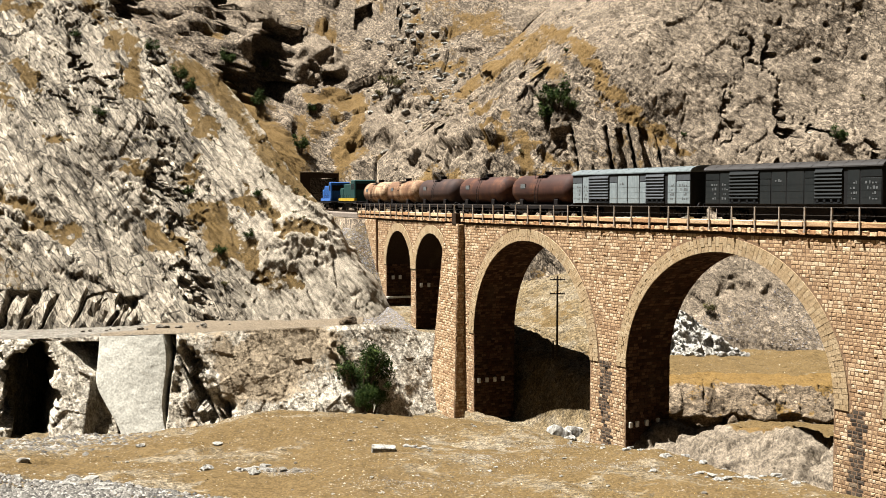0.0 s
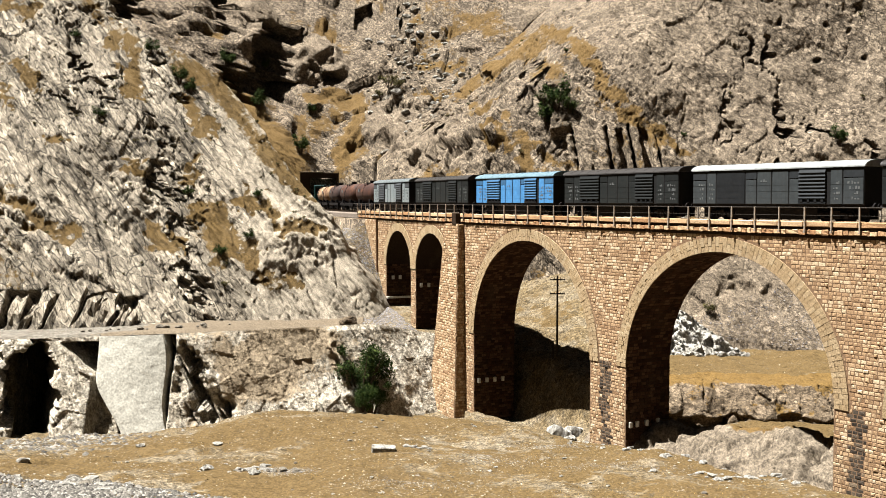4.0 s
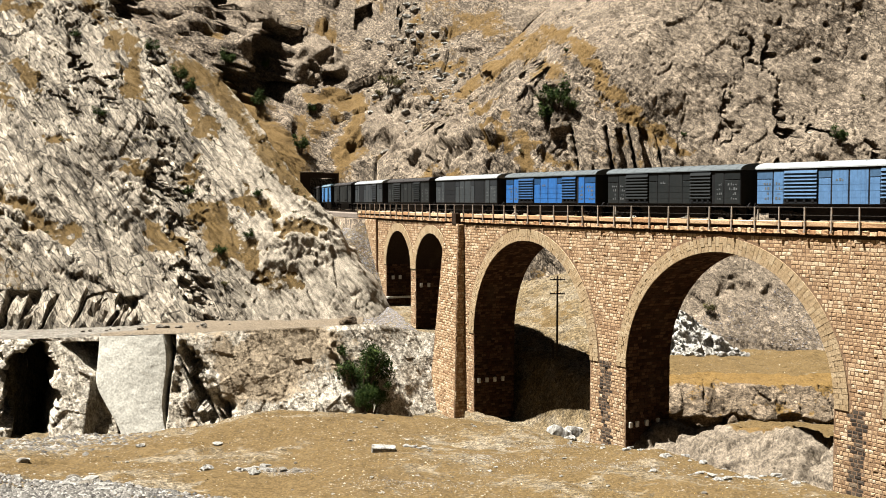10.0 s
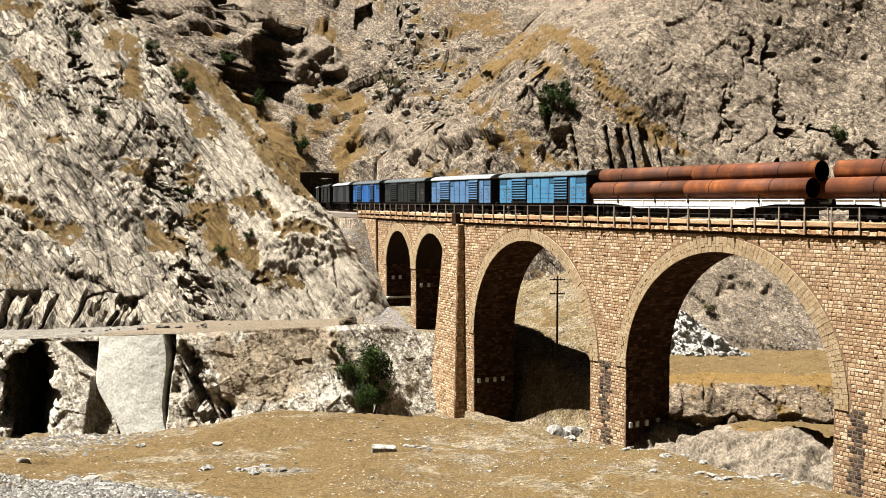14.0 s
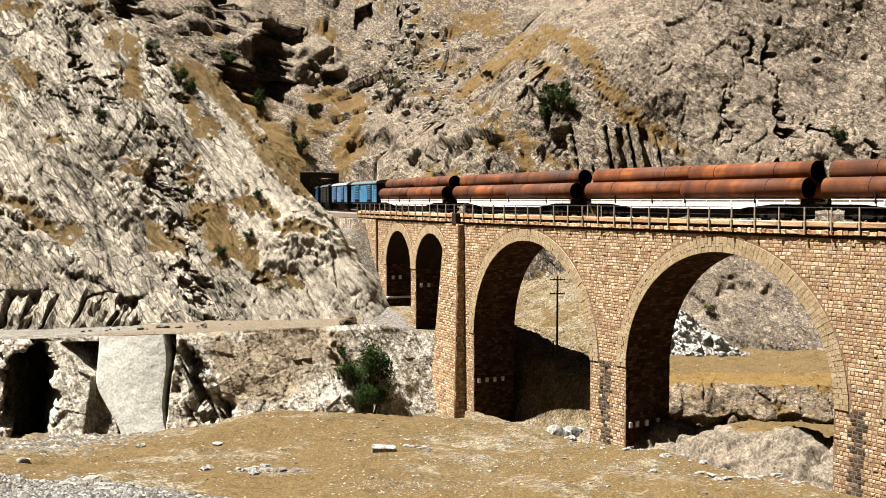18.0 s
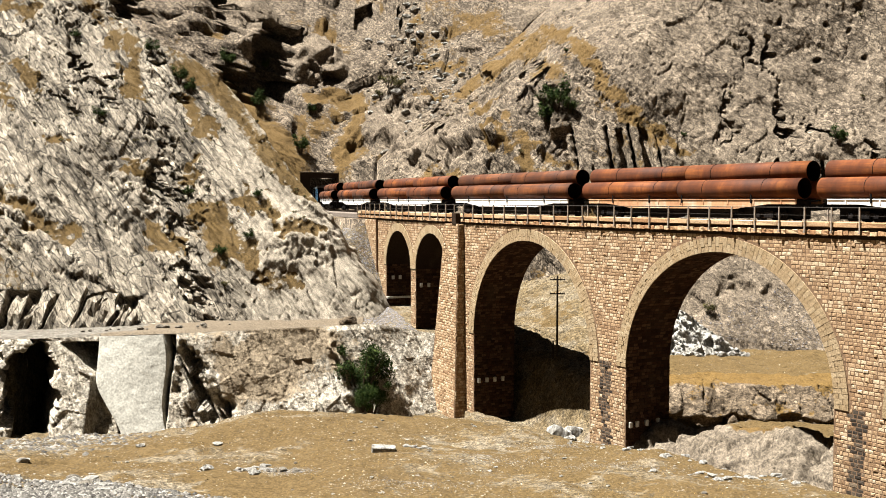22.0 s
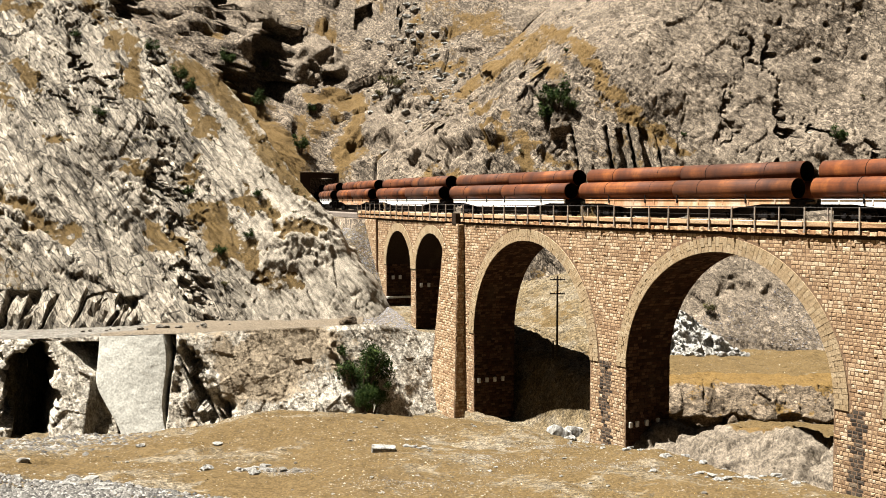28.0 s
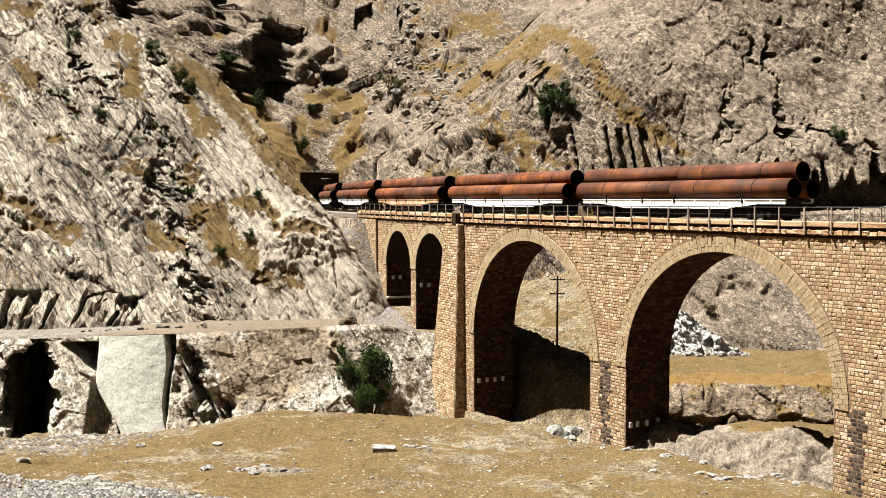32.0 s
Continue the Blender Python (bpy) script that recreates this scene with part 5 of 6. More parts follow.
                tagged(piece("lettering", shape("lettering:%d" % i, marks, CHALK), car, m), "faded white unreadable markings on the panel", kind="stuff")

    def sill(bm):
        box(bm, -LEN + 0.02, -0.02, -1.36, 1.36, 0.98, 1.17)
        for y in (0.45, -0.45):
            box(bm, -LEN + 0.3, -0.3, y - 0.06, y + 0.06, 0.24, 0.98)
            box(bm, -LEN + 3.7, -3.7, 2.2 * y - 0.03, 2.2 * y + 0.03, 0.18, 0.98)
        for x in (-4.6, -6.9, -9.4):
            box(bm, x - 0.5, x + 0.5, 0.3, 1.0, 0.5, 0.98, bevel=0.05)
        tube(bm, (-7.9, -0.7, 0.66), (-6.3, -0.7, 0.66), 0.26, n=12)
    piece("underframe", shape("underframe", sill, UNDER), car)
    bogie(car, -2.35)
    bogie(car, -LEN + 2.35)
    ends(car, 0.0, -LEN)
    return car


def tank_car(mat, words):
    car = new("tank_car")
    tagged(car, words, "tank wagon", "tank wagons of the goods train")
    ln = 9.7

    def barrel(bm):
        prof = [(-0.05, 0.0), (-0.10, 0.6), (-0.26, 1.0), (-0.5, 1.24), (-0.75, 1.33), (-ln + 0.75, 1.33), (-ln + 0.5, 1.24), (-ln + 0.26, 1.0), (-ln + 0.10, 0.6), (-ln + 0.05, 0.0)]
        n = 32
        rings = []
        for x, r in prof:
            rings.append([bm.verts.new((x, r * math.sin(2 * math.pi * k / n), 2.42 + r * math.cos(2 * math.pi * k / n))) for k in range(n)] if r > 0 else [bm.verts.new((x, 0, 2.42))] * n)
        for a, b in zip(rings, rings[1:]):
            for k in range(n):
                vs = []
                for v in (a[k], a[(k + 1) % n], b[(k + 1) % n], b[k]):
                    if v not in vs:
                        vs.append(v)
                bm.faces.new(vs)
        bmesh.ops.recalc_face_normals(bm, faces=bm.faces)
    me = shape("tank", barrel, SEAM)
    me.polygons.foreach_set("use_smooth", [True] * len(me.polygons))
    piece("tank", me, car, None, mat)

    def hatch(bm):
        tube(bm, (-ln / 2, 0, 3.7), (-ln / 2, 0, 4.0), 0.36, n=16)
        tube(bm, (-ln / 2, 0, 4.0), (-ln / 2, 0, 4.06), 0.42, n=16)
    piece("hatch", shape("hatch", hatch, UNDER), car)

    def walkway(bm):
        box(bm, -ln / 2 - 0.9, -ln / 2 + 0.9, -0.95, 0.95, 3.66, 3.70)
        for x in (-ln / 2 - 0.85, -ln / 2 + 0.85):
            for y in (-0.9, 0.9):
                tube(bm, (x, y, 3.4), (x, y, 4.35), 0.022, n=6)
        for y in (-0.9, 0.9):
            tube(bm, (-ln / 2 - 0.85, y, 4.35), (-ln / 2 + 0.85, y, 4.35), 0.02, n=6)
    piece("walkway", shape("walkway", walkway, UNDER), car)

    def ladder(bm):
        for dx in (-0.22, 0.22):
            tube(bm, (-ln / 2 + dx, 1.42, 0.9), (-ln / 2 + dx, 1.40, 2.5), 0.02, n=6)
            tube(bm, (-ln / 2 + dx, 1.40, 2.5), (-ln / 2 + dx, 0.9, 3.7), 0.02, n=6)
        for k in range(6):
            tube(bm, (-ln / 2 - 0.22, 1.42, 1.0 + 0.28 * k), (-ln / 2 + 0.22, 1.42, 1.0 + 0.28 * k), 0.014, n=5)
    piece("ladder", shape("ladder", ladder, UNDER), car)

    def plate(bm):
        box(bm, -2.9, -2.1, 1.25, 1.345, 2.55, 2.95)
    piece("sign_plate", shape("sign_plate", plate, CHALK), car, None, None, "small faded white plate")

    for x in (-2.0, -ln + 2.0):
        piece("saddle", shape("saddle", lambda bm: box(bm, -0.3, 0.3, -1.2, 1.2, 1.0, 1.55, bevel=0.03), UNDER), car, pose(x, 0, 0))

    def sill(bm):
        box(bm, -ln - 0.1, 0.1, -1.2, 1.2, 0.86, 1.08)
        box(bm, -ln, 0, 1.0, 1.2, 0.7, 0.9)
    piece("underframe", shape("tank_sill", sill, UNDER), car)
    bogie(car, -1.9)
    bogie(car, -ln + 1.9)
    ends(car, 0.05, -ln - 0.05)
    return car


def pipe_wagon(shade_a, shade_b, beam, words):
    car = new("pipe_wagon")
    tagged(car, words, "flat wagon", "pipe wagons of the goods train")
    r = 0.70
    lo, hi = 2.24, 3.37
    spots = [(0.82, lo), (-0.82, lo), (0.0, hi)]

    def pipe(bm, ln):
        n = 28
        ring = lambda x, rr: [bm.verts.new((x, rr * math.sin(2 * math.pi * k / n), rr * math.cos(2 * math.pi * k / n))) for k in range(n)]
        rs = [ring(-0.9, r - 0.03), ring(0, r - 0.03), ring(0, r), ring(-ln, r), ring(-ln, r - 0.03), ring(-ln + 0.9, r - 0.03)]
        for a, b in zip(rs, rs[1:]):
            for k in range(n):
                bm.faces.new((a[k], b[k], b[(k + 1) % n], a[(k + 1) % n]))
        bm.faces.new(rs[0])
        bm.faces.new(rs[-1][::-1])
        bmesh.ops.recalc_face_normals(bm, faces=bm.faces)
    for k, (y, z) in enumerate(spots):
        for j, (x, ln) in enumerate(((0.85, 11.4), (-10.59, 11.3))):
            x -= 0.15 * (k % 2)
            me = shape("pipe:%d" % j, lambda bm, ln=ln: pipe(bm, ln), SEAM)
            # bore and its closing faces near black: shade put into the colour
            if len(me.materials) < 2:
                me.materials.append(INSIDE)
                for f in me.polygons:
                    side = len(f.vertices) == 4 and max(abs(me.vertices[i].co.yz.length - r) for i in f.vertices) < 0.01 and abs(f.normal.x) < 0.1
                    f.use_smooth = side
                    f.material_index = 0 if side or (len(f.vertices) == 4 and abs(f.normal.x) > 0.9) else 1
            piece("pipe", me, car, pose(x, y, z, rnd.uniform(0, 360)), (shade_a, shade_b)[(k + j) % 2])

    def girder(bm):
        for y in (1.28, -1.28):
            outline = [(0.15, 1.52), (0.15, 1.20), (-2.2, 1.20), (-5.2, 0.86), (-16.2, 0.86), (-19.2, 1.20), (-21.6, 1.20), (-21.6, 1.52)]
            a = [bm.verts.new((x, y + 0.05, z)) for x, z in outline]
            b = [bm.verts.new((x, y - 0.05, z)) for x, z in outline]
            bm.faces.new(a)
            bm.faces.new(b[::-1])
            for i in range(len(outline)):
                j = (i + 1) % len(outline)
                bm.faces.new((a[j], a[i], b[i], b[j]))
            for x in [-1.2 - 2.4 * q for q in range(9)]:
                box(bm, x - 0.05, x + 0.05, y + (0.05 if y > 0 else -0.09), y + (0.09 if y > 0 else -0.05), 1.2, 1.52)
            box(bm, -21.6, 0.15, y - 0.10, y + 0.10, 1.50, 1.55)
        bmesh.ops.recalc_face_normals(bm, faces=bm.faces)
    piece("side_girder", shape("side_girder", girder, SEAM), car, None, beam)

    def floor_(bm):
        box(bm, -21.5, 0.1, -1.2, 1.2, 1.36, 1.48)
        box(bm, -16.4, -5.0, -1.1, 1.1, 0.62, 1.36)
        box(bm, -15.6, -5.8, -0.9, 0.9, 0.2, 0.62, bevel=0.04)
        box(bm, -21.3, -0.2, -0.5, 0.5, 0.22, 1.36)
    piece("floor", shape("flat_floor", floor_, UNDER), car)

    def bolster(bm):
        box(bm, -0.14, 0.14, -1.30, 1.30, 1.48, 1.56, bevel=0.02)
        for y in (1.0, 0.62, -0.62, -1.0):
            box(bm, -0.12, 0.12, y - 0.09, y + 0.09, 1.54, 1.62)
    for x in (-1.6, -5.2, -9.0, -12.6, -16.4, -20.0):
        piece("bolster", shape("bolster", bolster, UNDER), car, pose(x, 0, 0))

    def strap(bm):
        for y, z in ((0.82, lo), (0.0, hi)):
            for k in range(16):
                a0, a1 = math.pi * k / 15 - 0.4, math.pi * (k + 1) / 15 - 0.4
                tube(bm, (0, y + 0.712 * math.cos(a0), z + 0.712 * math.sin(a0)), (0, y + 0.712 * math.cos(a1), z + 0.712 * math.sin(a1)), 0.016, n=5)
    for x in (-2.6, -8.0, -13.2, -18.8):
        tagged(piece("lashing", shape("lashing", strap, UNDER), car, pose(x, 0, 0)), kind="stuff")

    def stake(bm):
        box(bm, -0.05, 0.05, 1.32, 1.42, 1.25, 1.9, bevel=0.01)
    for x in (-3.0, -7.4, -11.0, -17.8):
        piece("stake", shape("stake", stake, UNDER), car, pose(x, 0, 0))
    bogie(car, -2.3)
    bogie(car, -19.1)
    ends(car, 0.15, -21.6)
    return car


def locomotive(mat, length, words, stripe):
    eng = new("locomotive")
    tagged(eng, words, "locomotive", "diesel engines at the head of the train")

    def hood(bm):
        box(bm, -length + 3.4, -3.0, -1.1, 1.1, 1.3, 3.75, bevel=0.12)
        for k in range(6):
            x = -4.0 - k * (length - 8) / 6
            box(bm, x - 0.7, x + 0.5, 1.1, 1.14, 1.7, 3.2, bevel=0.02)
        tube(bm, (-length / 2, 0, 3.7), (-length / 2, 0, 4.05), 0.3, n=12)
        box(bm, -length / 2 - 3, -length / 2 - 1, -0.6, 0.6, 3.7, 4.0, bevel=0.05)
    piece("hood", shape("hood:%d" % length, hood, SEAM), eng, None, mat)

    def cab(bm):
        box(bm, -length + 0.9, -length + 3.6, -1.45, 1.45, 1.3, 4.2, bevel=0.10)
        box(bm, -3.2, -0.6, -1.2, 1.2, 1.3, 3.2, bevel=0.15)
    piece("cab", shape("cab:%d" % length, cab, SEAM), eng, None, mat)

    def glass(bm):
        box(bm, -length + 1.2, -length + 2.2, 1.44, 1.47, 2.9, 3.7)
        box(bm, -length + 2.4, -length + 3.3, 1.44, 1.47, 2.9, 3.7)
        box(bm, -length + 0.87, -length + 0.91, -1.2, 1.2, 2.9, 3.7)
    piece("cab_window", shape("cab_window:%d" % length, glass, SEAM), eng)
    piece("stripe", shape("stripe:%d" % length, lambda bm: box(bm, -length + 0.88, -1.0, 1.18, 1.50, 1.35, 1.75), SEAM), eng, None, stripe, "painted band along the frame")
    piece("footplate", shape("footplate:%d" % length, lambda bm: (box(bm, -length, 0, -1.45, 1.45, 1.05, 1.32, bevel=0.03), box(bm, -length / 2 - 2.5, -length / 2 + 2.5, -1.2, 1.2, 0.4, 1.05, bevel=0.1)), UNDER), eng)

    def handrail(bm):
        tube(bm, (-length + 3.8, 1.4, 2.2), (-0.4, 1.4, 2.2), 0.02, n=6)
        for k in range(7):
            x = -0.4 - k * (length - 4.2) / 6
            tube(bm, (x, 1.4, 1.3), (x, 1.4, 2.2), 0.02, n=6)
    piece("handrail", shape("handrail:%d" % length, handrail, UNDER), eng)
    bogie(eng, -3.0)
    bogie(eng, -length + 3.0)
    ends(eng, 0.0, -length)
    return eng


SHUTTER = {}


def livery(name, colour, shutter):
    m = paint(name, colour)
    SHUTTER[m.name] = plain(name + "_shutter", shutter, 0.6)
    return m


GREY = livery("pale_grey_paint", (0.1360, 0.1564, 0.1598), (0.0408, 0.0442, 0.0476))
CHAR = livery("charcoal_paint", (0.0099, 0.0115, 0.0115), (0.0063, 0.0074, 0.0074))
SKY = livery("light_blue_paint", (0.0422, 0.1441, 0.3036), (0.0253, 0.0699, 0.1339))
BLUE = livery("blue_paint", (0.0174, 0.0794, 0.2282), (0.0099, 0.0347, 0.0843))
PALE_BLUE = livery("faded_blue_paint", (0.0595, 0.1222, 0.2232), (0.0357, 0.0717, 0.1250))
TEAL = livery("weathered_light_blue_paint", (0.0410, 0.1342, 0.2319), (0.0224, 0.0610, 0.1011))
SLATE = livery("slate_grey_paint", (0.026, 0.030, 0.032), (0.014, 0.016, 0.018))
R_PALE = paint("pale_roof", (0.078, 0.090, 0.092), 0.4)
R_DARK = paint("dark_grey_roof", (0.020, 0.018, 0.017), 0.3)
R_WHITE = paint("white_roof", (0.175, 0.182, 0.180), 0.25)
R_SKY = paint("pale_blue_roof", (0.080, 0.125, 0.150), 0.4)
R_MID = paint("grey_roof", (0.055, 0.062, 0.064), 0.3)
T_RED = rust("red_brown_tank", (0.0180, 0.0067, 0.0045), (0.0330, 0.0120, 0.0075), (0.0660, 0.0255, 0.0120))
T_DARK = rust("dark_brown_tank", (0.0150, 0.0083, 0.0067), (0.0270, 0.0135, 0.0105), (0.0480, 0.0240, 0.0158))
T_PALE = rust("dusty_orange_tank", (0.045, 0.020, 0.010), (0.155, 0.085, 0.045), (0.36, 0.26, 0.16))
G_WHITE = paint("white_girder_paint", (0.62, 0.60, 0.57), 0.25)
G_RUST = rust("orange_stained_girder", (0.264, 0.128, 0.064), (0.400, 0.240, 0.128), (0.496, 0.400, 0.304))

TRAIN.append((locomotive(paint("blue_engine_paint", (0.012, 0.06, 0.19)), 18, "blue diesel locomotive entering the tunnel", paint("engine_band_blue", (0.03, 0.10, 0.30))), 104.0))
TRAIN.append((locomotive(paint("green_engine_paint", (0.008, 0.032, 0.03)), 14, "dark green diesel locomotive with a yellow band", paint("yellow_band", (0.30, 0.20, 0.02))), 83.6))
for i, (m_, w_) in enumerate(((T_RED, "rust red cylindrical tank wagon with a top walkway"), (T_RED, "rust red cylindrical tank wagon with a top walkway"), (T_DARK, "dull brown cylindrical tank wagon"),
                              (T_PALE, "dusty orange cylindrical tank wagon"), (T_PALE, "dusty orange cylindrical tank wagon"))):
    TRAIN.append((tank_car(m_, w_), 25.0 + 10.75 * i))
CARS = ((GREY, R_PALE, "pale grey louvred boxcar with a pale roof", ()), (CHAR, R_DARK, "charcoal louvred boxcar with a dark roof", ()), (SKY, R_SKY, "light blue louvred boxcar", ()),
        (CHAR, R_DARK, "charcoal louvred boxcar with a dark roof", ()), (SLATE, R_WHITE, "slate grey boxcar with a white roof", (2,)), (CHAR, R_DARK, "charcoal louvred boxcar with a dark roof", ()),
        (SLATE, R_WHITE, "slate grey boxcar with a white roof and blank panels", (2, 7)), (BLUE, R_MID, "deep blue louvred boxcar with a grey roof", ()), (CHAR, R_MID, "charcoal louvred boxcar with a grey roof", ()),
        (PALE_BLUE, R_WHITE, "faded blue louvred boxcar with a white roof", ()), (TEAL, R_PALE, "weathered light blue louvred boxcar with a pale roof", ()))
for i, (c, r, w, odd) in enumerate(CARS):
    TRAIN.append((boxcar(c, r, w, c, odd), 14.65 - 15.37 * i))
for i in range(10):
    words = "flat wagon with white side girders loaded with rusty steel pipes"
    if i in (4, 7):
        words = "flat wagon with rust-stained girders loaded with rusty steel pipes"
    TRAIN.append((pipe_wagon(PIPE_A if i % 3 else PIPE_B, PIPE_B if i % 2 else PIPE_A, G_RUST if i in (4, 7) else G_WHITE, words), -0.1 - 13 * SPEED - 23.5 * i))

# ---- loose stones, shrubs and small things ----
pick = random.Random(21)


def ground_z(x, y):
    i = min(max(int(np.searchsorted(gx, x)) - 1, 0), len(gx) - 2)
    j = min(max(int(np.searchsorted(gy, y)) - 1, 0), len(gy) - 2)
    u, v = (x - gx[i]) / (gx[i + 1] - gx[i]), (y - gy[j]) / (gy[j + 1] - gy[j])
    return float((gz[i, j] * (1 - u) + gz[i + 1, j] * u) * (1 - v) + (gz[i, j + 1] * (1 - u) + gz[i + 1, j + 1] * u) * v)


def stone_mesh(seed, mat, sub=2, flat=0.6):
    r = random.Random(seed)
    bm = bmesh.new()
    bmesh.ops.create_icosphere(bm, subdivisions=sub, radius=0.5)
    planes = [(Vector((r.gauss(0, 1), r.gauss(0, 1), r.gauss(0, 1))).normalized(), r.uniform(0.24, 0.42)) for _ in range(9)]
    for v in bm.verts:
        for n, d in planes:
            k = v.co.dot(n) - d
            if k > 0:
                v.co -= n * k
        v.co += Vector((r.uniform(-1, 1), r.uniform(-1, 1), r.uniform(-1, 1))) * 0.012
        v.co.z *= flat
    me = bpy.data.meshes.new("stone")
    bm.to_mesh(me)
    bm.free()
    me.materials.append(mat)
    return me


WHITES = [stone_mesh(i, WHITE_ROCK) for i in range(5)]
TANS = [stone_mesh(50 + i, BOULDER, 3, 0.75) for i in range(5)]

BROWNS = [stone_mesh(90, LEDGE_ROCK, 3, 0.8)]


def stone(x, y, w, l, h, me, words, name="stone", z=None, group="loose stones on the ground", sink=0.3):
    ob = new(name, me)
    zz = (ground_z(x, y) if z is None else z) + h * (0.5 - sink) * 0.6
    ob.matrix_basis = Matrix.LocRotScale((x, y, zz), Euler((pick.uniform(-0.15, 0.15), pick.uniform(-0.15, 0.15), pick.uniform(-0.4, 0.4))), (w, l, h))
    return tagged(ob, words, "stone" if name == "stone" else "boulder", group)


stone(-15.3, 66.0, 1.05, 0.8, 0.9, WHITES[0], "rounded white limestone lying on the dry grass")
stone(-27.8, 67.6, 0.95, 0.7, 0.8, WHITES[1], "pale grey stone with a dark base")
stone(-16.6, 75.4, 1.0, 0.7, 0.5, WHITES[2], "small pale flat stone")
stone(-21.7, 73.4, 0.8, 0.6, 0.5, WHITES[3], "small pale stone on the dry grass")
slab_bm = bmesh.new()
box(slab_bm, -0.85, 0.85, -0.45, 0.45, -0.15, 0.32, bevel=0.07)
slab_ob = part("stone_slab", slab_bm, WHITE_ROCK)
slab_ob.matrix_basis = pose(-4.2, 72.1, ground_z(-4.2, 72.1) + 0.05, 2, 3, 4)
tagged(slab_ob, "long cream-white squared stone slab on the ground", "stone slab", "loose stones on the ground")
for k in range(22):
    a, r = pick.uniform(0, 6.28), abs(pick.gauss(0, 0.9))
    w = pick.uniform(0.25, 0.8)
    stone(-12.2 + r * math.cos(a), 65.0 + r * math.sin(a), w, w * 0.8, w * pick.uniform(0.7, 1.0), pick.choice(WHITES), "white rubble stone in a small heap", group="rubble heap")
for k in range(6):
    w = pick.uniform(0.3, 0.65)
    stone(-10.4 + pick.gauss(0, 0.8), 64.6 + pick.gauss(0, 0.4), w, w, w * 0.8, pick.choice(TANS), "dark weathered stone beside the rubble heap", group="rubble heap")
for k in range(9):
    w = pick.uniform(0.3, 0.75)
    stone(-1.8 + pick.gauss(0, 0.8), 74.2 + pick.gauss(0, 0.3), w, w * 0.7, w * 0.6, pick.choice(WHITES), "pale broken stone on the dry ground")
# coarse rubble at the near edge
for k in range(60):
    u = pick.random()
    x, y = -25.5 + 9.0 * u + pick.gauss(0, 0.8), 62.0 - 4.2 * u + pick.gauss(0, 1.2)
    w = pick.choice((0.25, 0.35, 0.5, 0.7, 1.0)) * pick.uniform(0.8, 1.2)
    stone(x, y, w, w * 0.8, w * 0.7, pick.choice(WHITES if k % 4 else TANS), "pale angular rubble stone at the gravel's edge", group="rubble at the gravel's edge")
# stones strewn over the mound
for k in range(130):
    x, y = pick.uniform(-27, 24), pick.uniform(57, 86)
    s_, d_ = [float(v) for v in along(np.array(x), np.array(y))]
    if d_ > -5.5 or abs(x / y) > 0.46:
        continue
    w = pick.choice((0.12, 0.15, 0.18, 0.22, 0.27, 0.4)) * pick.uniform(0.8, 1.2)
    stone(x, y, w, w * pick.uniform(0.6, 1.0), w * pick.uniform(0.5, 0.9), pick.choice(WHITES if k % 3 else TANS), "small pale stone strewn on the dry grass")
# ledge of big weathered blocks behind the second arch, and blocks on the bank below it
for k in range(26):
    s_, d_ = pick.uniform(-12, 8), pick.uniform(3.5, 9.0)
    p_ = at(s_, -d_, 0)
    w = pick.uniform(0.6, 2.0)
    stone(p_.x, p_.y, w, w, w * 0.8, pick.choice(TANS), "rough rock on the stream bank", "boulder", group="bank blocks")
for k in range(44):
    w = pick.choice((0.2, 0.3, 0.4, 0.7)) * pick.uniform(0.8, 1.2)
    stone(18.2 + pick.gauss(0, 1.9), 64.0 + pick.gauss(0, 1.2), w, w * 0.8, w * 0.7, pick.choice(WHITES), "pale rubble on the rim of the mound", group="rubble on the mound's rim")
# stones at the edge of the mound beside the piers
for k in range(70):
    s_ = pick.uniform(-14, 10)
    p_ = at(s_, 5.6 + abs(pick.gauss(0, 1.5)), 0)
    w = pick.choice((0.2, 0.3, 0.4, 0.6)) * pick.uniform(0.8, 1.2)
    stone(p_.x, p_.y, w, w * 0.8, w * 0.7, pick.choice(WHITES), "pale stone on the bank in front of the piers")


def grains(name, spots, mat, words, category):
    """Many small angular stones as one mesh: spots of x, y, z, size."""
    verts, faces = [], []
    base = [(1, 0, -0.2), (0.3, 0.9, -0.15), (-0.8, 0.55, -0.2), (-0.75, -0.6, -0.1), (0.35, -0.95, -0.2), (0.1, 0.05, 0.5)]
    tri = [(0, 1, 5), (1, 2, 5), (2, 3, 5), (3, 4, 5), (4, 0, 5)]
    for x, y, z, w in spots:
        a, k = pick.uniform(0, 6.28), len(verts)
        ca, sa = math.cos(a), math.sin(a)
        e = pick.uniform(0.55, 1.0)
        for bx, by, bz in base:
            bx, by, bz = bx * pick.uniform(0.75, 1.2), by * e * pick.uniform(0.75, 1.2), bz * pick.uniform(0.6, 1.1)
            verts.append((x + w * (bx * ca - by * sa), y + w * (bx * sa + by * ca), z + w * bz))
        faces += [tuple(i + k for i in f) for f in tri]
    ob = new(name, mesh_of(name, verts, faces, mat))
    return tagged(ob, words, category, kind="stuff")


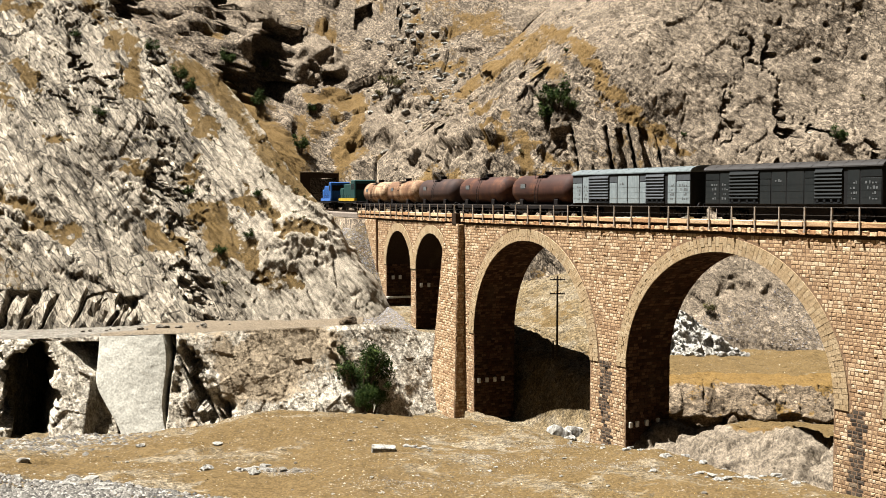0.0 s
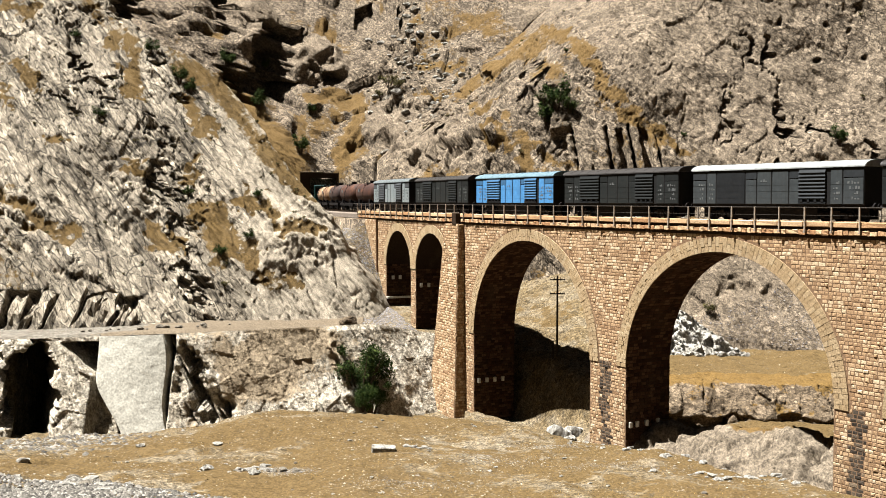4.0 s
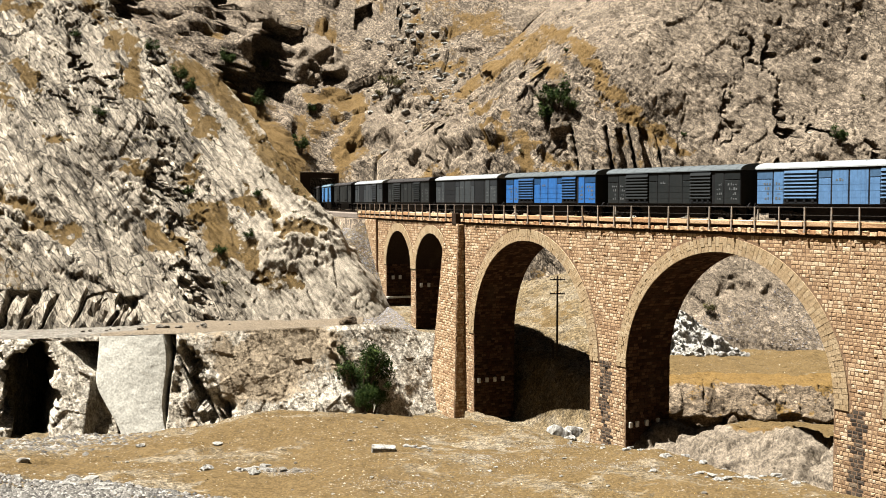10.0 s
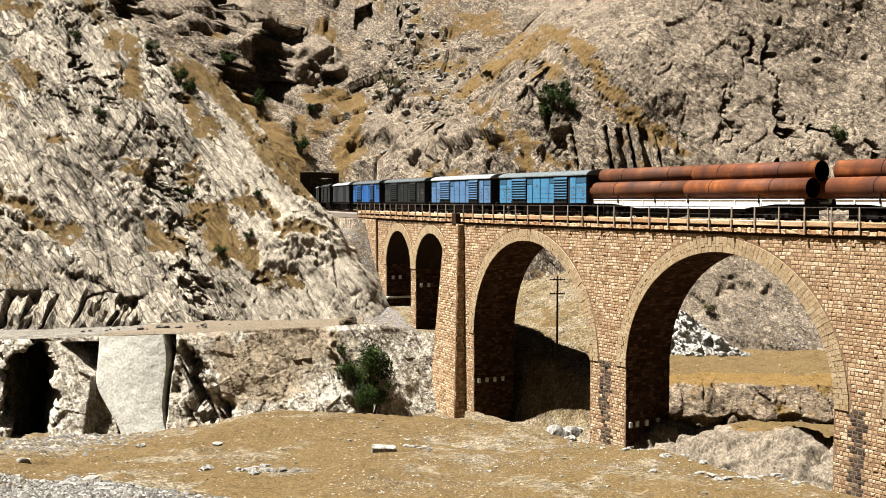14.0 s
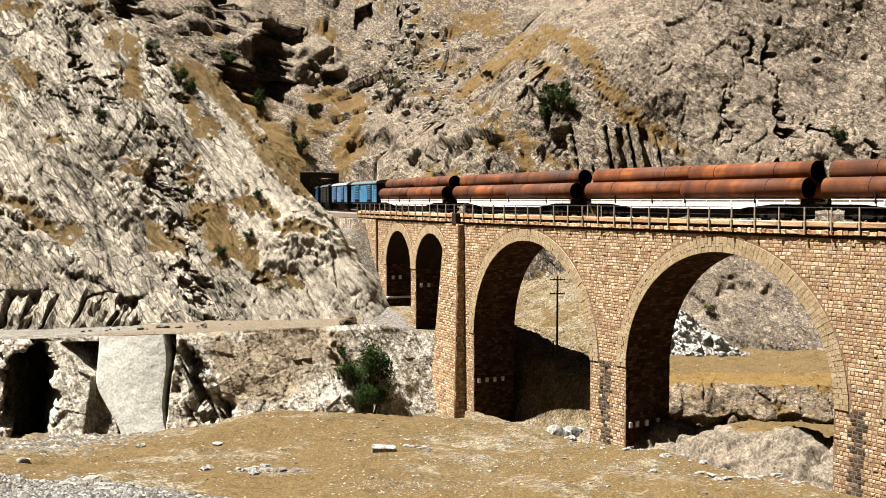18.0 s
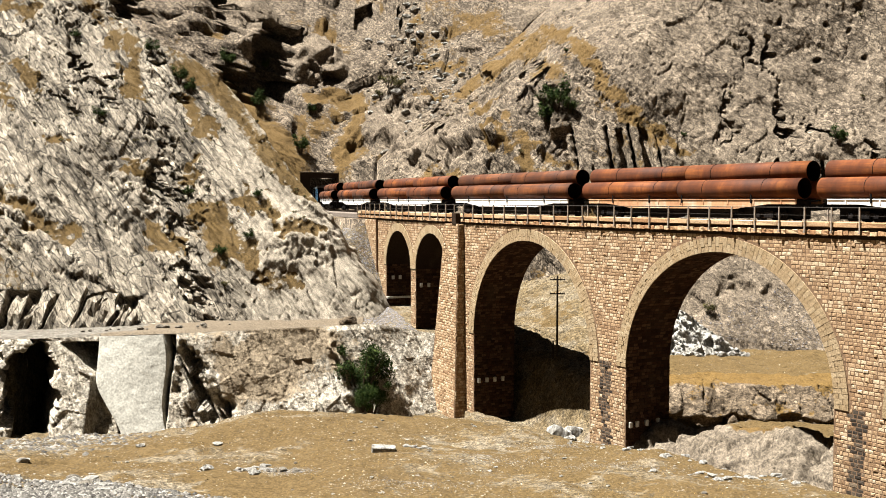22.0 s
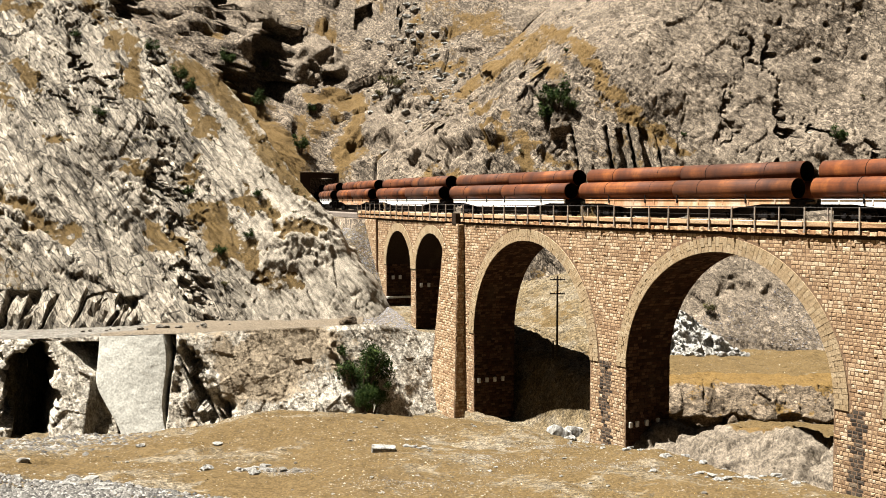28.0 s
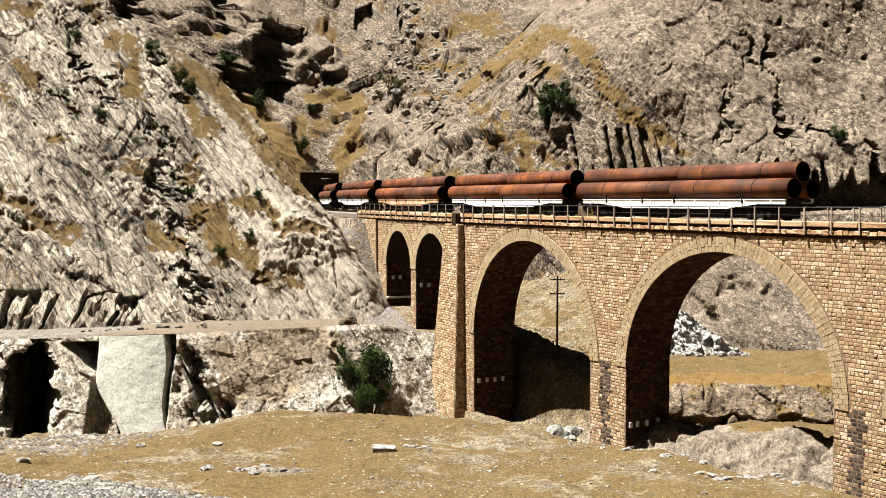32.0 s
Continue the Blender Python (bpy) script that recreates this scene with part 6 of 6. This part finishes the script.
spots = []
while len(spots) < 17000:
    x, y = pick.uniform(-30, 27), pick.uniform(55.5, 92)
    d_ = float(along(np.array(x), np.array(y))[1])
    if d_ > -4.0 or abs(x / y) > 0.46:
        continue
    if vnoise(np.array([[x * 0.35, y * 0.35, 4.0]]))[0] + pick.uniform(-0.5, 0.7) < 0:
        continue
    spots.append((x, y, ground_z(x, y), pick.choice((0.025, 0.03, 0.04, 0.05, 0.07, 0.12)) * pick.uniform(0.7, 1.3)))
grains("pebbles", spots, PEBBLE, "countless pale pebbles scattered over the dry ground", "pebbles")
spots = []
while len(spots) < 5000:
    c_ = pick.choice(((3.0, 69.5, 2.4, 1.0), (12.0, 66.0, 2.6, 1.2), (-9.8, 64.6, 1.0, 0.5), (-30.0, 78.0, 2.0, 1.6), (-2.0, 61.5, 2.2, 0.9), (8.0, 75.5, 2.0, 0.7)))
    x, y = pick.gauss(c_[0], c_[2]), pick.gauss(c_[1], c_[3])
    spots.append((x, y, ground_z(x, y), pick.choice((0.025, 0.035, 0.05, 0.07)) * pick.uniform(0.7, 1.3)))
grains("gravel_patches", spots, GRAVEL, "patches of fine grey gravel on the dry ground", "gravel")
spots = []
while len(spots) < 7000:
    x, y = -22.5 + pick.gauss(0, 4.5), 58.5 + pick.gauss(0, 3.2)
    if y - 58.5 > 0.35 * (-16.0 - x) + 1.2 or y < 54:
        continue
    spots.append((x, y, ground_z(x, y) + 0.05 + 0.25 * max(0, 1 - math.hypot((x + 25) / 7, (y - 57) / 5)), pick.choice((0.06, 0.09, 0.12, 0.17, 0.24)) * pick.uniform(0.7, 1.3)))
grains("gravel_heap", spots, GRAVEL, "heap of grey broken gravel", "gravel")
spots = []
while len(spots) < 1600:
    x, y = -30.5 + pick.gauss(0, 3.5), 82 + pick.gauss(0, 6)
    if abs(x / y) > 0.46 or y < 70:
        continue
    spots.append((x, y, ground_z(x, y), pick.choice((0.06, 0.1, 0.14, 0.2, 0.3)) * pick.uniform(0.7, 1.3)))
grains("rubble", spots, GRAVEL, "pale rubble at the foot of the cliff", "rubble")
spots = []
while len(spots) < 15000:
    s_, o_ = pick.uniform(36, 66), 2.4 + abs(pick.gauss(0, 6.5))
    p_ = at(s_, o_, 0)
    if p_.y < terrace_edge(p_.x) + 0.2:
        continue
    spots.append((p_.x, p_.y, ground_z(p_.x, p_.y), pick.choice((0.05, 0.07, 0.1, 0.14)) * pick.uniform(0.7, 1.3)))
grains("ballast_spill", spots, GREY_GRAVEL, "grey ballast spilled down the bank", "gravel")
spots = []
while len(spots) < 3500:
    s_, d_ = pick.uniform(-10, 55), pick.uniform(3, 40)
    p_ = at(s_, -d_, 0)
    spots.append((p_.x, p_.y, ground_z(p_.x, p_.y), pick.choice((0.03, 0.05, 0.08, 0.13)) * pick.uniform(0.7, 1.3)))
grains("bank_stones", spots, PEBBLE, "stones scattered over the far bank", "stones")

stone(-10.6, 114.0, 2.8, 1.8, 2.2, BROWNS[0], "large brown boulder beside the dirt road", "boulder", group="roadside boulders")
for k in range(34):
    x = pick.uniform(-36, -13)
    y = float(road_back(np.array(x))) - pick.uniform(0.2, 1.6)
    w = pick.choice((0.25, 0.4, 0.6, 0.9)) * pick.uniform(0.8, 1.2)
    stone(x, y, w, w * 0.8, w * 0.9, pick.choice(TANS), "fallen pale rock at the edge of the dirt road", "boulder", z=(-11.62 + 0.012 * (x + 40)) if x < -22 else None, group="roadside boulders")


# upright slabs of bedrock at the edge of the road
for k, (x, w, h, roll) in enumerate(((-44.2, 1.3, 4.0, 10), (-43.0, 0.7, 3.0, 22), (-41.9, 1.0, 4.3, 14), (-39.6, 2.4, 5.4, 12), (-37.5, 1.7, 4.4, 30), (-36.3, 0.6, 3.2, 18), (-35.3, 1.2, 4.6, 8), (-34.0, 0.8, 2.8, 26), (-33.0, 1.0, 2.2, 16), (-46.2, 1.4, 4.4, 6))):
    bm = bmesh.new()
    box(bm, -w / 2, w / 2, -0.6, 0.9, -0.8, h, bevel=0.09)
    bmesh.ops.subdivide_edges(bm, edges=bm.edges, cuts=3, use_grid_fill=True)
    for v in bm.verts:
        nz = fbm(np.array([[v.co.x + 7 * k, v.co.y, v.co.z * 0.6]]), 0.9, 3)[0]
        v.co.y -= 0.4 * nz
        v.co.x += 0.32 * fbm(np.array([[v.co.z * 0.7, v.co.y + 5 * k, v.co.x]]), 0.8, 2)[0]
        v.co.z += 0.5 * fbm(np.array([[v.co.x * 1.5, 3.0 * k, 0.0]]), 0.9, 2)[0] * (v.co.z > h * 0.8)
    ob = part("rock_slab", bm, PALE_ROCK)
    ob.data.attributes.new("soil", "FLOAT", "POINT")
    ob.matrix_basis = pose(x, float(road_back(np.array(x))) + 3.0, -11.9, -34, roll, 0)
    tagged(ob, "upright pale bedrock slab beside the dirt road", "rock slab", "rock slabs by the road")


# broken rock under the first arch
for x, y, w, h in ((10.6, 93.6, 2.6, 3.4), (12.0, 93.9, 2.2, 2.6), (9.4, 93.4, 1.6, 1.6), (11.4, 92.6, 1.4, 1.2)):
    stone(x, y, w, w, h, pick.choice(WHITES), "white rock at the foot of the pier", "boulder", group="bank blocks")


class Surface:
    """Looks up the height of a built hillside straight below a point."""
    def __init__(self, ob):
        from mathutils.bvhtree import BVHTree
        me = ob.data
        n = len(me.vertices)
        co = np.empty(n * 3, np.float32)
        me.vertices.foreach_get("co", co)
        self.tree = BVHTree.FromPolygons([tuple(c) for c in co.reshape(-1, 3).tolist()], [tuple(f.vertices) for f in me.polygons])

    def drop(self, x, y):
        hit = self.tree.ray_cast(Vector((x, y, 120.0)), Vector((0, 0, -1)))
        return hit[0]


SPUR, MOUNT, CLIFFS = Surface(bpy.data.objects["rock_spur"]), Surface(bpy.data.objects["mountain"]), Surface(bpy.data.objects["road_cliff"])
for k in range(75):
    t_ = pick.random()
    x, y = -10.5 + 9.5 * t_ + pick.gauss(0, 2.8), 213 - 27 * t_ + pick.gauss(0, 6.0)
    p_ = MOUNT.drop(x, y)
    if p_ is not None:
        w = pick.choice((0.5, 0.7, 0.9, 1.2, 2.0)) * pick.uniform(0.8, 1.2)
        stone(p_.x, p_.y, w, w * 0.8, w * 0.9, pick.choice(WHITES if k % 2 else TANS), "pale boulder in the rubble gully", "boulder", z=p_.z, group="boulders of the gully")


# jagged outcrop and grey scree at the foot of the hill behind the second arch
for k in range(34):
    u, h = pick.random(), pick.random()
    x, y = 27.0 + 8.5 * u, 118.2 + 1.4 * h
    p_ = MOUNT.drop(x, y)
    z = max(p_.z if p_ is not None else -40.0, ground_z(x, y))
    w = pick.choice((0.4, 0.6, 0.9, 1.3)) * pick.uniform(0.8, 1.2)
    stone(x, y, w, w * 0.8, w * pick.uniform(0.9, 1.4), pick.choice(WHITES), "broken pale rock at the foot of the hill", "boulder", z, "white rocks below the hill")
spots = []
for k in range(5000):
    p_ = MOUNT.drop(pick.uniform(31, 48), pick.uniform(114, 127))
    if p_ is not None and -20 < p_.z < -9:
        spots.append((p_.x, p_.y, p_.z, pick.choice((0.03, 0.05, 0.08, 0.12)) * pick.uniform(0.7, 1.3)))
grains("hill_scree", spots, GREY_GRAVEL, "grey stony scree at the foot of the hill", "scree")


# shrubs
def shrub_parts(seed, leaf, count, spread, tall, size):
    """Stems and a loose crown of single leaves about one metre across, shared by the copies."""
    r = random.Random(seed)
    stems = bmesh.new()
    tips = []
    for k in range(9):
        a = r.uniform(0, 6.28)
        q = Vector((math.cos(a) * r.uniform(0.2, 0.42) * spread, math.sin(a) * r.uniform(0.2, 0.42) * spread, tall * r.uniform(0.5, 0.95)))
        mid = q * 0.5 + Vector((0, 0, 0.08))
        tube(stems, (0, 0, -0.1), mid, 0.022, 0.014, n=5)
        tube(stems, mid, q, 0.014, 0.005, n=5)
        tips += [q, mid * 1.2]
    verts, faces = [], []
    lobes = [(t + Vector((r.gauss(0, 0.06), r.gauss(0, 0.06), r.gauss(0, 0.05))), r.uniform(0.10, 0.22)) for t in tips]
    for k in range(count):
        c, rad = r.choice(lobes)
        d = Vector((r.gauss(0, 1), r.gauss(0, 1), r.gauss(0, 1))).normalized() * rad * r.uniform(0.3, 1.15)
        p = c + d
        u = Vector((r.gauss(0, 1), r.gauss(0, 1), r.gauss(0, 1))).normalized()
        w = u.cross(Vector((r.gauss(0, 1), r.gauss(0, 1), r.gauss(0, 1)))).normalized()
        l = size * r.uniform(0.6, 1.3)
        i = len(verts)
        verts += [p - u * l, p + w * l * 0.4, p + u * l, p - w * l * 0.4]
        faces.append((i, i + 1, i + 2, i + 3))
    sm = bpy.data.meshes.new("stem")
    stems.to_mesh(sm)
    stems.free()
    sm.materials.append(TWIG)
    return sm, mesh_of("foliage", verts, faces, leaf)


GREEN = [shrub_parts(i, LEAF, 1500, 1.0, 0.9, 0.045) for i in range(3)]
OLIVE = [shrub_parts(10 + i, LEAF_DRY, 700, 1.0, 0.75, 0.05) for i in range(3)]


def shrub(p_, w, h, kind, words, name="shrub", category="shrub", group="shrubs on the slopes"):
    ob = new(name)
    ob.matrix_basis = Matrix.LocRotScale(p_, Euler((0, 0, pick.uniform(0, 6.28))), (w, w, h))
    sm, fm = pick.choice(kind)
    piece("stem", sm, ob)
    piece("foliage", fm, ob)
    return tagged(ob, words, category, group)


big_bush = shrub_parts(77, LEAF, 5200, 1.0, 0.95, 0.024)
shrub(Vector((-8.2, 103.6, -19.6)), 6.0, 6.6, [big_bush], "large dark green bush growing from the cliff", "bush", "bush", "bushes")
shrub(Vector((-7.2, 103.2, -20.6)), 4.2, 4.0, [big_bush], "dark green bush at the foot of the cliff", "bush", "bush", "bushes")
for x, y, w in ((-26.7, 194.5, 3.4), (15.6, 142.4, 4.2), (14.2, 143.5, 3.4), (17.2, 141.4, 2.6), (-42.6, 205.0, 3.4), (12.7, 131.0, 2.7), (-35.8, 201.5, 3.8), (-25.8, 205.0, 2.0), (-28.4, 192.0, 2.6), (-36.6, 214.0, 2.2), (51.1, 134.0, 2.6),):
    p_ = MOUNT.drop(x, y)
    if p_ is not None:
        shrub(p_, w, w * 1.1, GREEN, "dark green shrub on the rocky slope")
for x, y, w in ((-10.7, 206.0, 4.2), (-8.6, 204.0, 3.0), (-12.4, 206.5, 2.6), (33.0, 127.0, 2.0), (30.5, 131.0, 1.8), (-3.0, 170.0, 1.6)):
    p_ = MOUNT.drop(x, y)
    if p_ is not None:
        shrub(p_, w, w * 0.9, OLIVE, "dry brown shrub on the rocky slope")
for x, y, w in ((-41.8, 126.0, 1.9), (-29.9, 121.2, 1.5), (-33.6, 132.6, 2.6), (-32.0, 131.8, 2.2), (-37.8, 135.2, 2.2), (-48.2, 136.6, 1.6), (-21.9, 122.6, 1.5), (-25.1, 116.3, 1.6), (-22.3, 118.4, 1.4), (-40.0, 104.6, 1.1), (-24.0, 113.5, 1.2)):
    p_ = SPUR.drop(x, y)
    if p_ is not None:
        shrub(p_, w, w * 0.9, GREEN if w > 1.25 else OLIVE, "green shrub rooted in the rock face")
for k in range(90):
    u = pick.random()
    p_ = MOUNT.drop(-9.0 + 15.0 * u + pick.gauss(0, 1.6), 220.0 - 22.0 * u + pick.gauss(0, 4.0))
    if p_ is not None and p_.z > 20:
        w = pick.choice((0.5, 0.7, 0.9, 1.2, 1.9)) * pick.uniform(0.8, 1.2)
        stone(p_.x, p_.y, w, w * 0.8, w * 0.8, pick.choice(WHITES), "pale broken boulder on the mountain slope", "boulder", p_.z, "boulders on the slope")
for k in range(120):
    x, y = pick.uniform(-58, -16), pick.uniform(106, 142)
    p_ = SPUR.drop(x, y)
    if p_ is not None and p_.z > -9:
        w = pick.uniform(0.35, 0.8)
        shrub(p_, w, w * 0.8, OLIVE, "small dry shrub in a rock crevice")
for k in range(70):
    x, y = pick.uniform(-30, 60), pick.uniform(125, 205)
    p_ = MOUNT.drop(x, y)
    if p_ is not None and p_.z > 0:
        w = pick.uniform(0.45, 1.0)
        shrub(p_, w, w * 0.8, OLIVE if k % 3 else GREEN, "small dry shrub on the mountainside")

# dry grass on the mound
verts, faces = [], []
n_ = 0
while n_ < 7000:
    x, y = pick.uniform(-30, 26), pick.uniform(55.5, 92)
    d_ = float(along(np.array(x), np.array(y))[1])
    n_ += 1
    if d_ > -4.5 or abs(x / y) > 0.46 or vnoise(np.array([[x * 0.28, y * 0.28, 9.0]]))[0] + pick.uniform(-0.4, 0.4) < 0:
        continue
    z = ground_z(x, y)
    for _ in range(2):
        a, h = pick.uniform(0, 6.28), pick.uniform(0.03, 0.12)
        b = pick.uniform(0.015, 0.03)
        i = len(verts)
        verts += [(x - b * math.cos(a), y - b * math.sin(a), z - 0.02), (x + b * math.cos(a), y + b * math.sin(a), z - 0.02), (x + pick.gauss(0, 0.06), y + pick.gauss(0, 0.06), z + h)]
        faces.append((i, i + 1, i + 2))
tagged(new("dry_grass", mesh_of("dry_grass", verts, faces, STRAW)), "short dry yellow grass on the mound", "grass", kind="stuff")

# telegraph pole behind the first arch
pole = new("telegraph_pole")
tagged(pole, "dark tarred wooden telegraph pole with crossarms", "telegraph pole")
bm = bmesh.new()
tube(bm, (0, 0, -0.6), (0, 0, 8.0), 0.12, 0.09, n=10)
part("shaft", bm, POLE_WOOD, pole)
for z in (7.6, 6.2):
    bm = bmesh.new()
    box(bm, -0.75, 0.75, -0.05, 0.05, z - 0.06, z + 0.06, bevel=0.01)
    arm = part("crossarm", bm, POLE_WOOD, pole)
    for x in (-0.65, -0.3, 0.3, 0.65):
        bm = bmesh.new()
        tube(bm, (x, 0, z + 0.05), (x, 0, z + 0.22), 0.035, 0.025, n=6)
        part("insulator", bm, POLE_WOOD, arm)
bm = bmesh.new()
tube(bm, (-0.4, 0, -0.3), (-0.4, 0, 1.5), 0.09, 0.08, n=8)
part("stub_post", bm, POLE_WOOD, pole)
pole.matrix_basis = pose(11.3, 101.6, ground_z(11.3, 101.6))

# concrete marker at the foot of the right-hand pier
marker = new("marker_post")
tagged(marker, "small pale concrete marker post with a dark panel", "marker post")
bm = bmesh.new()
box(bm, -0.35, 0.35, -0.18, 0.18, -0.4, 1.35, bevel=0.03)
part("block", bm, CONCRETE, marker)
bm = bmesh.new()
box(bm, 0.05, 0.30, -0.20, -0.17, 0.55, 1.15)
part("panel", bm, BLACK, marker)
marker.matrix_basis = pose(25.45, 59.6, ground_z(25.45, 59.6))
# pointed white stone on the coping
bm = bmesh.new()
vs = [bm.verts.new(c) for c in ((0.45, -0.12, 0), (0.45, 0.12, 0), (-0.45, 0.12, 0), (-0.45, -0.12, 0), (-0.40, -0.1, 0.26), (-0.40, 0.1, 0.26))]
for f in ((0, 1, 2, 3), (0, 4, 5, 1), (1, 5, 2), (0, 3, 4), (2, 5, 4, 3)):
    bm.faces.new([vs[i] for i in f])
bmesh.ops.recalc_face_normals(bm, faces=bm.faces)
cst = part("white_wedge", bm, WHITE_ROCK)
tagged(cst, "white wedge-shaped stone on the viaduct's coping", "stone")
cst.matrix_basis = on_track(0.4, HALF + 0.02, 0.12)

# ---- single blocks of the wall, the nearest to the valley path ----
for b in near_blocks:
    piece("block", mesh_of("block", block_verts(*b), BLOCK_FACES, STONE), bridge)


def motions():
    for car, s0 in TRAIN:
        walk(car, [(i * 0.5, on_track(s0 + SPEED * i * 0.5)) for i in range(65)])


motions()
